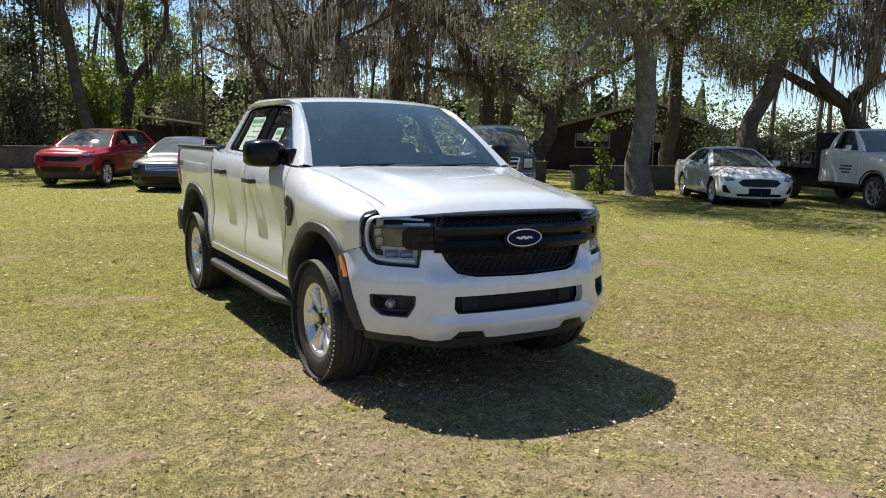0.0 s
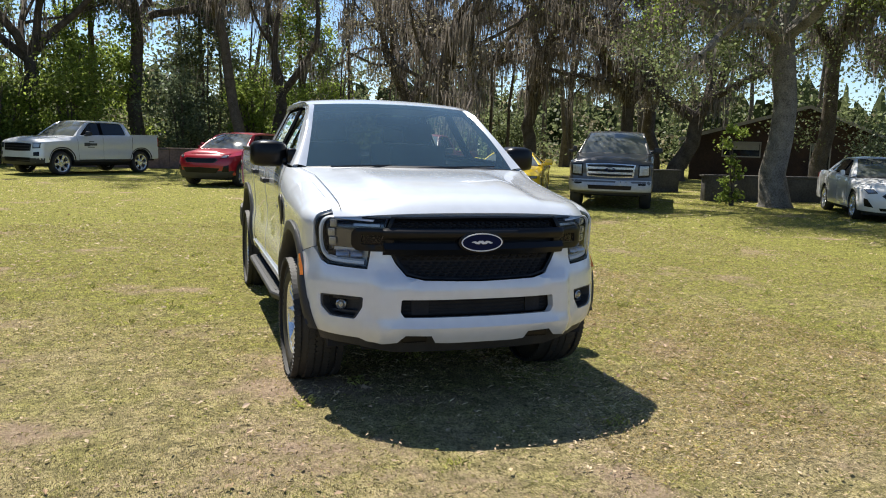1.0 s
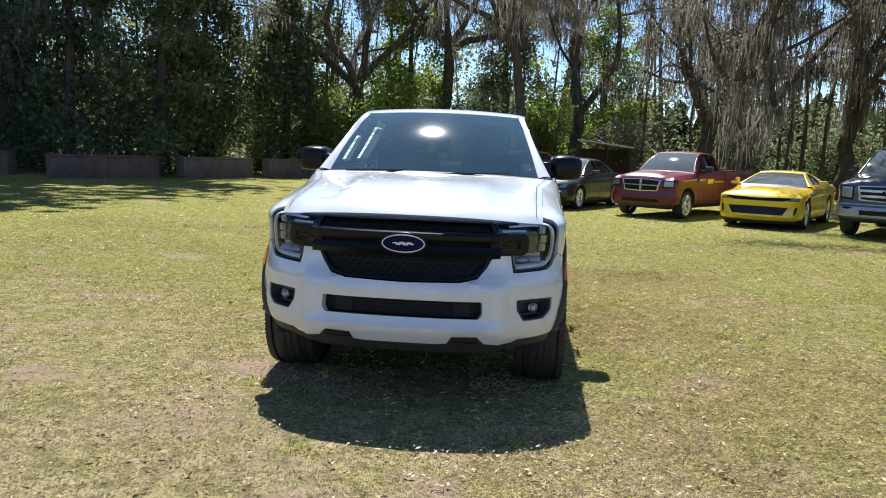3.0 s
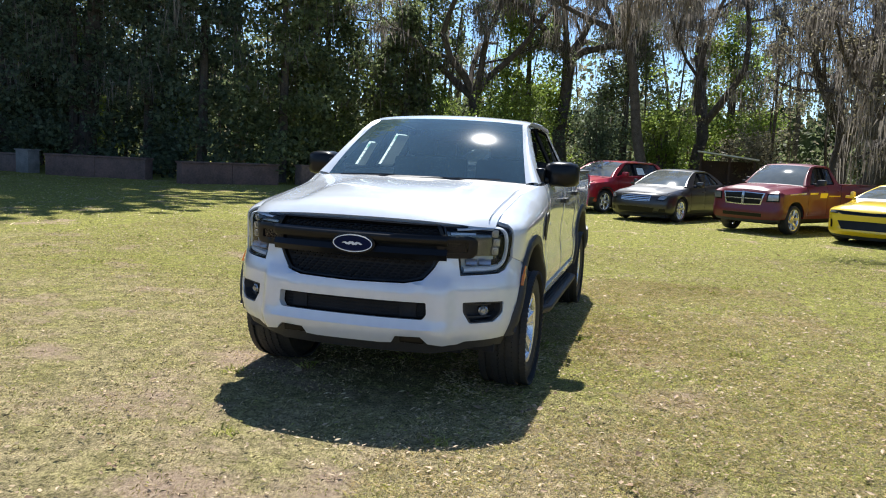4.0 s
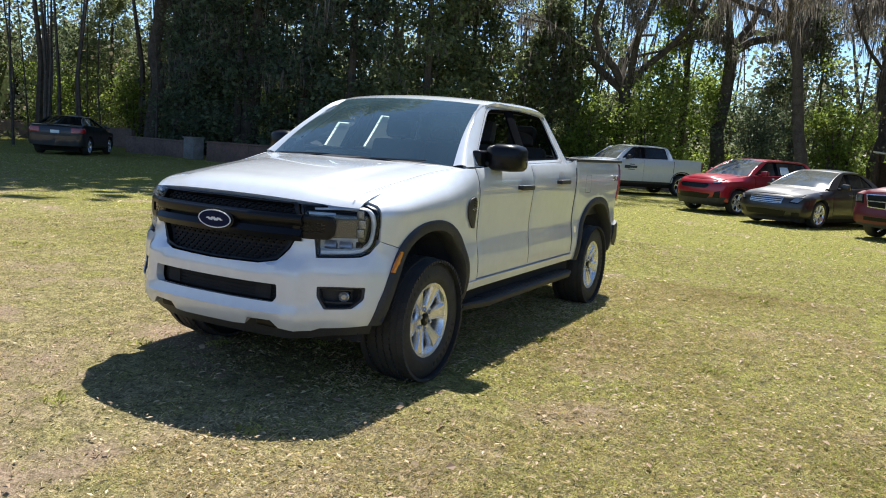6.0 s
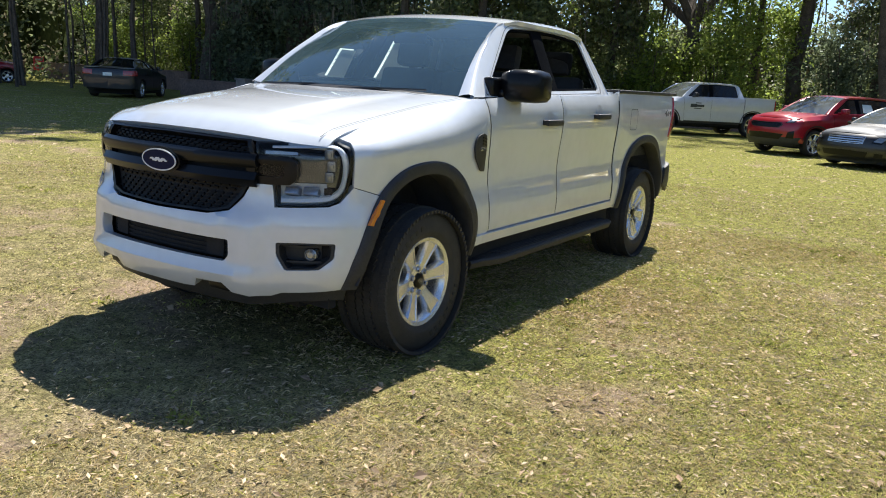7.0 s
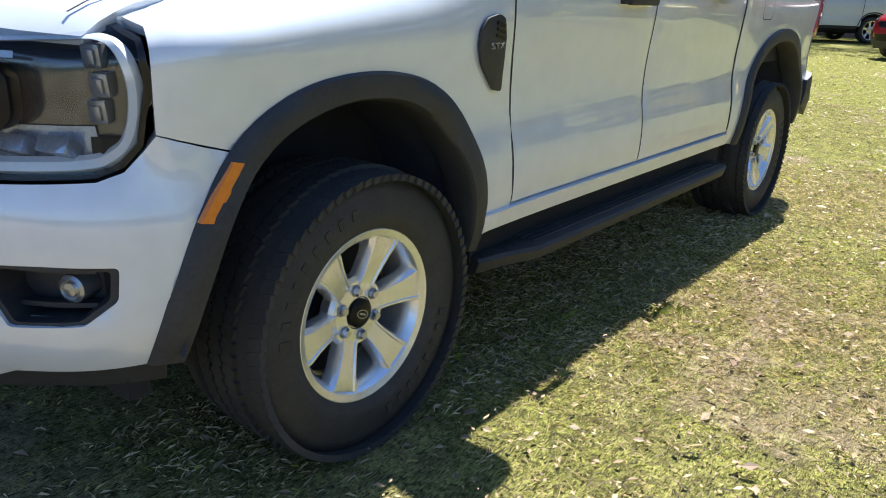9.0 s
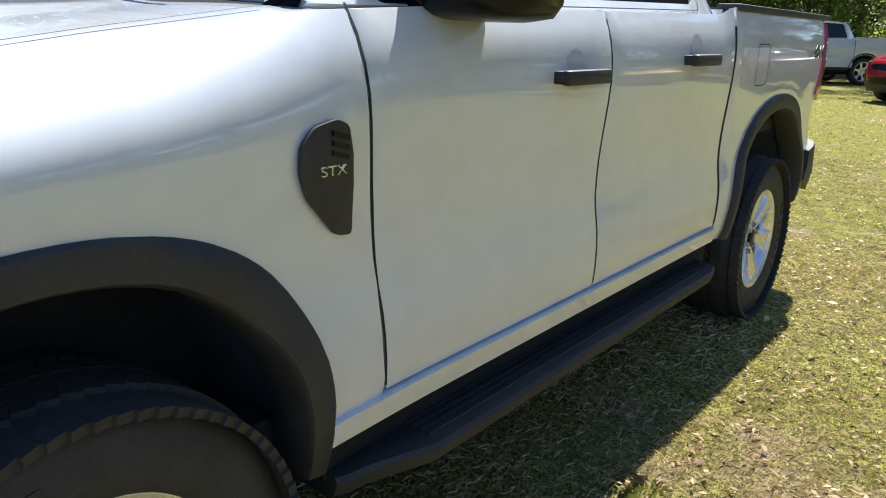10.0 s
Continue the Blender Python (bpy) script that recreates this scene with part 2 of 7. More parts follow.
def rounded(pts, r, n=4):
    """A polygon with its corners rounded off; r one radius or one for each corner."""
    out, m = [], len(pts)
    for i in range(m):
        p, a, b = Vector(pts[i]), Vector(pts[i - 1]), Vector(pts[(i + 1) % m])
        q = r[i] if hasattr(r, "__len__") else r
        q = min(q, (a - p).length * 0.45, (b - p).length * 0.45)
        if q < 1e-4:
            out.append(tuple(p))
            continue
        s, e = p + (a - p).normalized() * q, p + (b - p).normalized() * q
        out += [tuple((1 - t) ** 2 * s + 2 * t * (1 - t) * p + t * t * e) for t in (k / n for k in range(n + 1))]
    return out


def patch(outline, fn, holes=(), gap=0.06, depth=0.02, off=0.0, bm=None):
    """A panel cut to the outline (and holes) and laid on the surface fn(a, b)."""
    rings = [dense(list(o), gap) for o in (outline, *holes)]
    co, ed = [], []
    for ring in rings:
        k = len(co)
        co += [Vector(p) for p in ring]
        ed += [(k + i, k + (i + 1) % len(ring)) for i in range(len(ring))]
    border = np.array([tuple(c) for c in co])
    xs, ys = [p[0] for p in rings[0]], [p[1] for p in rings[0]]
    for i in range(int((max(xs) - min(xs)) / gap) + 1):
        for j in range(int((max(ys) - min(ys)) / gap) + 1):
            x, y = min(xs) + (i + 0.5 * (j % 2)) * gap, min(ys) + j * gap
            if inside(rings[0], x, y) and not any(inside(h, x, y) for h in rings[1:]) and np.min(np.hypot(border[:, 0] - x, border[:, 1] - y)) > gap * 0.5:
                co.append(Vector((x, y)))
    vv, _, ff = geometry.delaunay_2d_cdt(co, ed, [], 0, 1e-6)[:3]
    bm = bm or bmesh.new()
    made, e = {}, 0.004
    fs = []
    for f in ff:
        cx, cy = sum(vv[i][0] for i in f) / 3, sum(vv[i][1] for i in f) / 3
        if not inside(rings[0], cx, cy) or any(inside(h, cx, cy) for h in rings[1:]):
            continue
        for i in f:
            if i not in made:
                a, b = vv[i]
                p = Vector(fn(a, b))
                if off:
                    n = (Vector(fn(a + e, b)) - Vector(fn(a - e, b))).cross(Vector(fn(a, b + e)) - Vector(fn(a, b - e))).normalized()
                    p += n * off
                made[i] = bm.verts.new(p)
        try:
            fs.append(bm.faces.new([made[i] for i in f]))
        except ValueError:
            pass
    if depth:
        rim(bm, fs, depth)
    return bm


def smooth(x, a, b):
    t = min(1, max(0, (x - a) / (b - a)))
    return t * t * (3 - 2 * t)


def spline(pts, n=12):
    """Points through pts by Catmull-Rom."""
    p = [Vector(q) for q in pts]
    p = [p[0] * 2 - p[1], *p, p[-1] * 2 - p[-2]]
    out = []
    for i in range(1, len(p) - 2):
        for k in range(n):
            t = k / n
            out.append(0.5 * (2 * p[i] + (p[i + 1] - p[i - 1]) * t + (2 * p[i - 1] - 5 * p[i] + 4 * p[i + 1] - p[i + 2]) * t * t + (3 * p[i] - p[i - 1] - 3 * p[i + 1] + p[i + 2]) * t ** 3))
    return out + [p[-2]]

# ---------------------------------------------------------------- vehicles: shared body shapes
class Shape:
    """The body surface of a vehicle whose front axle stands at the origin and whose nose points to -y.
    Places on it are (s, v): s runs along the plan from the nose's middle round the corner to the tail, v is close to the height."""

    def __init__(self, nose=-0.85, tail=4.1, hw=0.93, fd=0.42, rd=0.22, fp=2.8, base=3.0, wheel=0.36, tread=0.24, arch=(0.45, 0.45), knee=1.0, belt=1.3, hood_f=1.1, hood_r=1.28,
                 cowl=0.5, ws_top=1.2, roof=1.8, roof_hw=0.62, roof_end=2.4, back_y=2.6, back_z=1.36, deck=1.38, tail_z=None, sill=0.5, crown=0.05, roof_crown=0.05,
                 side=((0.3, 0.10), (0.45, 0.04), (0.6, 0.0), (0.8, 0.01), (1.0, 0.01), (1.3, 0.0)), front=((0.3, 0.06), (0.5, 0.0), (0.7, 0.015), (1.1, 0.05)), round_f=0.16, round_c=0.045, round_d=0.03,
                 axle_z=None, bulge=0.0, arches=None):
        self.arches = arches
        self.nose = nose; self.tail = tail; self.hw = hw; self.fd = fd
        self.rd = rd; self.fp = fp; self.base = base; self.wheel = wheel
        self.tread = tread; self.arch = arch; self.knee = knee; self.belt = belt
        self.hood_f = hood_f; self.hood_r = hood_r; self.cowl = cowl; self.ws_top = ws_top
        self.roof = roof; self.roof_hw = roof_hw; self.roof_end = roof_end; self.back_y = back_y
        self.back_z = back_z; self.deck = deck; self.tail_z = tail_z; self.sill = sill
        self.crown = crown; self.roof_crown = roof_crown; self.side = side; self.front = front
        self.round_f = round_f; self.round_c = round_c; self.round_d = round_d; self.axle_z = axle_z
        self.bulge = bulge
        o = self
        o.axle_z = o.axle_z or o.wheel
        o.tail_z = o.tail_z or o.deck
        pts = []
        for k in range(61):
            t = math.pi / 2 * k / 60
            pts.append((o.hw * math.sin(t) ** (2 / o.fp), o.nose + o.fd * (1 - math.cos(t) ** (2 / o.fp))))
        for k in range(1, 40):
            pts.append((o.hw, o.nose + o.fd + (o.tail - o.rd - o.nose - o.fd) * k / 40))
        for k in range(41):
            t = math.pi / 2 * k / 40
            pts.append((o.hw * math.cos(t) ** (2 / 3.4), o.tail - o.rd * (1 - math.sin(t) ** (2 / 3.4))))
        a = np.array(pts)
        o.s = np.concatenate([[0], np.cumsum(np.hypot(*np.diff(a, axis=0).T))])
        o.px, o.py = a[:, 0], a[:, 1]
        mid = (o.nose + o.tail) / 2
        o.s_side = float(np.interp(o.nose + o.fd, o.py[:90], o.s[:90]))
        o.s_tail = float(o.s[-1])
        ys = [o.nose, o.nose + 0.36, o.cowl, o.cowl + 0.35, o.back_y - 0.1, o.back_y + 0.02, o.tail]
        o.top_y = (ys, [o.hood_f, o.hood_f + (o.belt - o.hood_f) * 0.10, o.belt - 0.02, o.belt, o.back_z, o.deck, o.tail_z])
        o.rnd_y = ([o.nose, o.nose + 0.36, o.cowl - 0.30, o.cowl + 0.08, *ys[4:]], [o.round_f, o.round_f, o.round_f * 0.9, o.round_c, o.round_c, o.round_d, o.round_d])
        rough_v, rough_i = zip(*o.side)
        o.sv = np.linspace(rough_v[0], rough_v[-1], 121)
        kernel = np.exp(-np.linspace(-2, 2, 21) ** 2)
        o.si = np.convolve(np.pad(np.interp(o.sv, rough_v, rough_i), 10, mode="edge"), kernel / kernel.sum(), mode="valid")
        o.fv, o.fi = zip(*o.front)

    def fx(self, x):
        """s of the front at x."""
        k = np.argmax(self.py > (self.nose + self.fd) - 1e-6)
        return math.copysign(float(np.interp(abs(x), self.px[:k + 1], self.s[:k + 1])), x)

    def sy(self, y):
        """s of the side at y."""
        return float(np.interp(y, self.py, self.s))

    def bx(self, x):
        """s of the rear at x."""
        return float(np.interp(-abs(x), -self.px[101:], self.s[101:]))

    def surf(self, s, v):
        q = abs(s)
        x, y = float(np.interp(q, self.s, self.px)), float(np.interp(q, self.s, self.py))
        e = 0.01
        dx, dy = np.interp(q + e, self.s, self.px) - np.interp(q - e, self.s, self.px), np.interp(q + e, self.s, self.py) - np.interp(q - e, self.s, self.py)
        l = math.hypot(dx, dy) or 1
        nx, ny = dy / l, -dx / l
        if q < e:
            nx, ny = 0.0, -1.0
        w = smooth(q, self.s_side - 0.42, self.s_side + 0.02)
        r = smooth(q, self.s_tail - self.hw - 0.1, self.s_tail - self.hw + 0.25)
        inset = (1 - w) * np.interp(v, self.fv, self.fi) + w * np.interp(v, self.sv, self.si) * (1 - r) + r * 0.02
        top, rnd = np.interp(y, *self.top_y), np.interp(y, *self.rnd_y)
        z = v
        if v > self.knee:
            f = (v - self.knee) / (self.belt - self.knee)
            z = self.knee + f * (top - self.knee)
            inset += rnd * max(0, f) ** 4.2 * (0.35 + 0.65 * smooth(q, self.s_side - 0.6, self.s_side - 0.3))
        if self.bulge and w > 0.5 and v < self.knee + 0.25:
            for ya in (0, self.base):
                inset -= self.bulge * math.exp(-(((y - ya) / 0.62) ** 4)) * (1 - smooth(v, self.knee - 0.1, self.knee + 0.25))
        return (math.copysign(1, s) * (x - nx * inset) if s else 0.0, y - ny * inset, z)

    def vz(self, y, z):
        """v of the height z on the side at y."""
        return z if z < self.knee else self.knee + (z - self.knee) * (self.belt - self.knee) / (float(np.interp(y, *self.top_y)) - self.knee)

    def arch_line(self, ya, grow=0.0, n=26, low=None):
        """(y, z) round a wheel opening, front to rear."""
        if self.arches:
            inner, outer = (spline(pts, 10) for pts in self.arches[0 if ya == 0 else 1])
            k = grow / 0.065
            line = [(ya + a.x + (b.x - a.x) * k, a.y + (b.y - a.y) * k) for a, b in zip(inner, outer)]
            low = self.sill if low is None else low
            line = [q for q in line if q[1] >= low - 0.02]
            return [line[round(i * (len(line) - 1) / n)] for i in range(n + 1)] if n < len(line) else line
        a, b = self.arch[0] + grow, self.arch[1] + grow
        low = self.sill if low is None else low
        t0 = math.asin(max(-1, min(1, (low - self.axle_z) / b)))
        out = []
        for k in range(n + 1):
            t = math.pi - t0 - (math.pi - 2 * t0) * k / n
            c, s_ = math.cos(t), math.sin(t)
            out.append((ya + a * math.copysign(abs(c) ** (2 / 2.3), c), self.axle_z + b * math.copysign(abs(s_) ** (2 / 2.3), s_)))
        return out

    def house(self, y, z):
        """Cab side (window band): y negative for the other side."""
        f = (z - self.belt) / (self.roof - 0.06 - self.belt)
        x = self.hw - self.round_c - 0.012 + (self.roof_hw - self.hw + self.round_c + 0.012) * (f + 0.10 * f * (1 - f))
        ends = 0.03 * smooth(abs(y), self.cowl + 0.8, self.cowl) + 0.03 * smooth(abs(y), self.roof_end - 0.2, self.back_y)
        return (math.copysign(x - ends, y), abs(y), z)


def both(pts):
    """The outline for the other side of the vehicle."""
    return [(-a, b) for a, b in reversed(pts)]


def wheel_meshes(r, width, rim_r, spokes, treads, metal, split=False):
    """Tyre, tread, rim, spoke and disc meshes, turned round x, with the outer face at +x."""
    h = width / 2
    g = 0.010
    tyre = bmesh.new()
    lathe(tyre, [(rim_r - 0.01, -h * 0.8), (rim_r + 0.02, -h * 0.95), ((r + rim_r) / 2, -h * 1.02), (r - 0.045, -h * 0.97), (r - g - 0.008, -h * 0.80), (r - g, -h * 0.5), (r - g, h * 0.5), (r - g - 0.008, h * 0.80), (r - 0.026, h * 0.90), (r - 0.048, h * 0.975),
                 (r - 0.056, h * 1.0), (r - 0.062, h * 1.0), ((r + rim_r) / 2 + 0.01, h * 1.04), (rim_r + 0.045, h * 1.02), (rim_r + 0.038, h * 1.025), (rim_r + 0.030, h * 1.0), (rim_r + 0.014, h * 0.95), (rim_r - 0.004, h * 0.86), (rim_r - 0.012, h * 0.7)], 64 if treads else 36)
    tread = bmesh.new()
    for k in range(treads):
        a = 360 * k / treads
        for j, c in enumerate((-0.72, -0.36, 0.0, 0.36, 0.72)):
            drop = 0.006 if abs(c) > 0.5 else 0.0
            hw_, hl = h * 0.158, r * math.pi / treads * 0.92
            box(tread, -hw_, hw_, -hl, hl, r - g - 0.008 - drop, r - drop * 1.2, m=pose(0, 0, 0, a + (2.2 if j % 2 else 0)) @ pose(c * h, 0, 0, 0, math.copysign(6, c) if drop else 0, (14, -18, 22, -18, 14)[j]))
    rim_bm = bmesh.new()
    lathe(rim_bm, [(rim_r - 0.004, -h * 0.8), (rim_r - 0.03, -h * 0.6), (rim_r - 0.035, h * 0.45), (rim_r - 0.026, h * 0.74), (rim_r - 0.014, h * 0.86), (rim_r + 0.004, h * 0.915), (rim_r + 0.010, h * 0.90), (rim_r + 0.006, h * 0.82)], 56)
    hub = 0.44 * rim_r
    lathe(rim_bm, [(0.001, h * 0.25), (hub * 0.95, h * 0.25), (hub * 0.98, h * 0.50), (hub * 0.90, h * 0.60), (hub * 0.45, h * 0.63), (hub * 0.42, h * 0.60), (0.001, h * 0.60)], 36)
    bmesh.ops.recalc_face_normals(rim_bm, faces=rim_bm.faces)
    spoke = bmesh.new()
    for off in ((-8, 8) if split else (0,)):
        wi, wo = (0.017, 0.018) if split else (1.62 / spokes * 0.125, 1.62 / spokes * 0.195)
        m = pose(0, 0, 0, off)
        st = []
        for rr, w, x0, x1 in ((hub * 0.55, wi * 1.0, h * 0.25, h * 0.60), (hub, wi * 0.95, h * 0.34, h * 0.70), (hub * 1.6, wi * 0.6 + wo * 0.4, h * 0.46, h * 0.80), (rim_r - 0.032, wo, h * 0.5, h * 0.86), (rim_r - 0.010, wo * 1.12, h * 0.5, h * 0.86)):
            st.append([spoke.verts.new(m @ Vector(q)) for q in ((x0, -w * 1.05, rr), (x1 - 0.016, -w, rr), (x1 - 0.002, -w * 0.80, rr), (x1 - 0.002, -w * 0.66, rr), (x1 - 0.006, -w * 0.60, rr), (x1 - 0.006, w * 0.60, rr), (x1 - 0.002, w * 0.66, rr), (x1 - 0.002, w * 0.80, rr), (x1 - 0.016, w, rr), (x0, w * 1.05, rr))])
        for p, q in zip(st, st[1:]):
            for i in range(10):
                spoke.faces.new((p[i], p[(i + 1) % 10], q[(i + 1) % 10], q[i]))
    bmesh.ops.recalc_face_normals(spoke, faces=spoke.faces)
    dish = lathe(bmesh.new(), [(0.001, -h * 0.1), (rim_r - 0.04, -h * 0.1), (rim_r - 0.045, -h * 0.2), (0.001, -h * 0.2)], 28)
    marks = bmesh.new()
    if treads:
        for start, count in ((35, 9), (215, 8)):
            for k in range(count):
                hgt = 0.027
                box(marks, 0, 0.0038, -0.009, 0.009, -hgt / 2, hgt / 2, m=pose(0, 0, 0, start + k * 9.0) @ pose(h * 1.028, 0, (r + rim_r) / 2 - 0.012, 0, 0, 0))
    return finish(tyre, RUBBER, "tyre"), finish(rim_bm, metal, "rim", 30), finish(dish, DARK, "brake_disc"), finish(spoke, metal, "spoke", 24), finish(tread, RUBBER, "tread", 25) if treads else None, spokes, finish(marks, WORNRUBBER, "sidewall_lettering") if treads else None


def put_wheels(root, o, meshes, x, cap=None, nuts=0, front=0.0):
    """Four wheels under the thing."""
    if nuts:
        nut = finish(lathe(bmesh.new(), [(0.001, o.tread * 0.37), (0.010, o.tread * 0.37), (0.0135, o.tread * 0.34), (0.0135, o.tread * 0.26)], 6), CHROME, "lug_nut")
        seat_ = finish(lathe(bmesh.new(), [(0.001, o.tread * 0.318), (0.016, o.tread * 0.318), (0.018, o.tread * 0.30)], 12), DULLALLOY, "nut_seat")
    for ya in (0, o.base):
        for sd in (1, -1):
            w = part("wheel", meshes[1], None, root)
            w.matrix_local = pose(sd * x, ya or front, o.axle_z, 17 if ya else -22, 0, 0 if sd > 0 else 180)
            part("tyre", meshes[0], None, w, "black rubber tyre")
            if meshes[4]:
                tagged(part("tread", meshes[4], None, w), kind="stuff")
                tagged(part("sidewall_lettering", meshes[6], None, w), kind="stuff")
            part("brake_disc", meshes[2], None, w)
            for k in range(meshes[5]):
                part("spoke", meshes[3], None, w).matrix_local = pose(0, 0, 0, 360 * k / meshes[5])
            if cap:
                disc = part("hub_cap", cap, None, w, "black hub cap with oval badge")
                oval = lambda k: [(0.022 * k * math.cos(i * math.pi / 10), 0.0125 * k * math.sin(i * math.pi / 10)) for i in range(20)]
                part("cap_badge", patch(oval(1.0), lambda a, b: (0.0945, a, b), [oval(0.8)], gap=0.02, depth=0.0), LAMPGREY, disc)
                part("cap_mark", patch([(-0.012, -0.002), (0.012, -0.003), (0.013, 0.002), (-0.011, 0.003)], lambda a, b: (0.0945, a, b), gap=0.02, depth=0.0), LAMPGREY, disc)
            for k in range(nuts):
                for me in (nut, seat_):
                    part(me.name.split(".")[0], me, None, w).matrix_local = pose(0, 0, 0, 360 * (k + 0.5) / nuts) @ pose(0, 0, 0.064)


def core(root, o, col, gap=0.09, hood_col=None, doors=(0.62, 1.55, 2.62), cab_back=True, bed=True, glass=(None, None), lower=None, trim=PLASTIC, open_front=(), bumper_low=None, window_cut=None, cut=0.0, brow=None, door_low=None, lamp_edge=None, seam=None):
    """The painted shell: hood, fenders, doors, cab, roof, glass and (for a pickup) the bed."""
    gap_w = 0.004
    top = o.belt
    sides = lambda pts: (pts, both(pts))
    arch_f, arch_r = o.arch_line(0, cut), o.arch_line(o.base, cut)
    S = lambda pts: [(o.sy(y), o.vz(y, v) if v < o.belt - 1e-6 else v) for y, v in pts]
    # front fender, from the lamp's edge to the door
    lamp_y = lamp_edge or o.nose + o.fd * 0.72
    seam = seam or (o.knee * 0.80, o.knee * 0.66)
    low_z = o.sill
    door_z = door_low or low_z + 0.03
    ff = S([(lamp_y + 0.02, seam[0]), *([(seam[2], seam[1])] if len(seam) > 2 else []), *[p for p in arch_f if p[0] < -0.001 and p[1] > seam[1] and p[1] < o.knee * 0.99], *[p for p in arch_f if p[0] >= -0.001], (doors[0] - gap_w + 0.07, low_z), (doors[0] - gap_w + 0.05, o.knee * 0.85), (doors[0] - gap_w, o.belt), (lamp_y + 0.02, o.belt)])
    if brow:
        ff = ff[:-1] + [(o.fx(brow[0]), o.belt), (o.fx(brow[0]), brow[1]), (o.sy(lamp_y - 0.02), brow[1]), (o.sy(lamp_y + 0.02), brow[1] - 0.04)]
    for p in sides(ff):
        part("fender", patch(p, o.surf, gap=gap, depth=0.025), col, root)
    # doors and, behind them, the bed side or rear quarter
    edges = list(doors)
    for i, (a, b) in enumerate(zip(edges, edges[1:])):
        pts = [(a + gap_w + (0.07 if i == 0 else 0), door_z), (b - gap_w, door_z), (b - gap_w, o.belt), (a + gap_w, o.belt)]
        if i == 0:
            pts.append((a + gap_w + 0.05, o.knee * 0.85))
        if i == len(edges) - 2 and not bed:
            pts = [(a + gap_w, door_z)] + [p for p in o.arch_line(o.base, 0.03) if p[0] < b - 0.02 and p[0] < o.base - 0.05] + [(b - gap_w, o.knee), (b - gap_w, o.belt), (a + gap_w, o.belt)]
        for p in sides(S(pts)):
            part("front_door" if i == 0 else "rear_door", patch(p, o.surf, gap=gap, depth=0.025), col, root)
    # dark rubber in the joints between the panels
    for i, a in enumerate(edges):
        line = [(a + 0.07, door_z + 0.01), (a + 0.05, o.knee * 0.85), (a, o.belt - 0.005)] if i == 0 else [(a, max(door_z + 0.01, o.knee if not bed and i == len(edges) - 1 else 0)), (a, o.belt - 0.005)]
        w = 0.0032 if i < len(edges) - 1 or not bed else 0.009
        for p in sides(S([(y - w, z) for y, z in line] + [(y + w, z) for y, z in reversed(line)])):
            part("door_seal", patch(p, o.surf, gap=0.05, depth=0.0, off=-0.003), DARK, root)
    e = edges[-1]
    q0 = e + gap_w + (0.012 if bed else 0)
    qp = [(q0, low_z)] if q0 < arch_r[0][0] - 0.02 else []
    qp += [p for p in arch_r if p[0] > q0 + 0.01]
    qp += [(o.tail - o.rd * 0.7, arch_r[-1][1] + 0.02), (o.tail - o.rd * 0.7, o.belt), (q0, o.belt)]
    if qp[0][0] != q0:
        qp.append((q0, max(qp[0][1] + 0.03, o.knee * 0.8)))
    for p in sides(S(qp)):
        part("bed_side" if bed else "rear_fender", patch(p, o.surf, gap=gap, depth=0.03), col, root)
    # sill under the doors
    for p in sides(S([(arch_f[-1][0] + 0.02, door_z - 0.09 + (0.03 if door_low else 0)), (min(e, arch_r[0][0] - 0.02), door_z - 0.09 + (0.03 if door_low else 0)), (min(e, arch_r[0][0] - 0.02), door_z - 0.008), (arch_f[-1][0] + 0.02, door_z - 0.008)])):
        part("sill", patch(p, o.surf, gap=gap, depth=0.05, off=0.016 if door_low else 0.0), lower or col, root)
    # rear face
    rb = [(o.sy(o.tail - o.rd * 0.66), arch_r[-1][1] + 0.03), (o.s_tail - 0.001, o.sill), (o.s_tail - 0.001, o.belt), (o.sy(o.tail - o.rd * 0.66), o.belt)]
    for p in sides(rb):
        part("tailgate" if bed else "rear_panel", patch(p, o.surf, gap=gap, depth=0.03), col, root)
    # hood
    ex = lambda y: o.surf(o.sy(max(y, o.nose + o.fd)), o.belt)
    def hood(u, t):
        u = 2 * u - 1
        y_here = o.nose + 0.05 + (o.cowl + 0.04 - o.nose) * t
        xe = abs(o.surf(o.sy(max(y_here, o.nose + o.fd + 0.05)), o.belt)[0]) - 0.003
        x = u * xe
        fp = o.surf(o.fx(min(abs(x) * (o.hw / xe) * 0.80, o.hw * 0.985)), o.belt)
        yb = o.cowl - 0.045 + 0.09 * u * u
        y0 = fp[1]
        y = y0 + (yb - y0) * t
        x = u * (abs(o.surf(o.sy(max(y, o.nose + o.fd + 0.05)), o.belt)[0]) - 0.004)
        edge = np.interp(y, *o.top_y)
        c = (o.crown * smooth(t, -0.35, 0.3) + 0.022) * (1 - 0.6 * smooth(t, 0.35, 1))
        z = edge + c * (1 - abs(u) ** 2.6) + 0.020 * smooth(abs(u), 0.64, 0.53) * smooth(t, 0.0, 0.22) * (1 - 0.8 * smooth(t, 0.5, 1))
        z -= 0.052 * max(0.0, 1 - t / 0.13) ** 2.2
        return (x, y, z)
    part("hood", grid(hood, 40, 30, thick=0.03), hood_col or col, root)
    # cowl, windshield, roof, rear glass
    bw = o.hw - o.round_c - 0.13
    wsb = lambda u: (u * bw, o.cowl - 0.10 + 0.10 * u * u, o.hood_r + 0.03 - 0.02 * u * u)
    wst = lambda u: (u * (o.roof_hw - 0.035), o.ws_top - 0.06 + 0.07 * u * u, o.roof - 0.075 - 0.022 * u * u + 0.015)
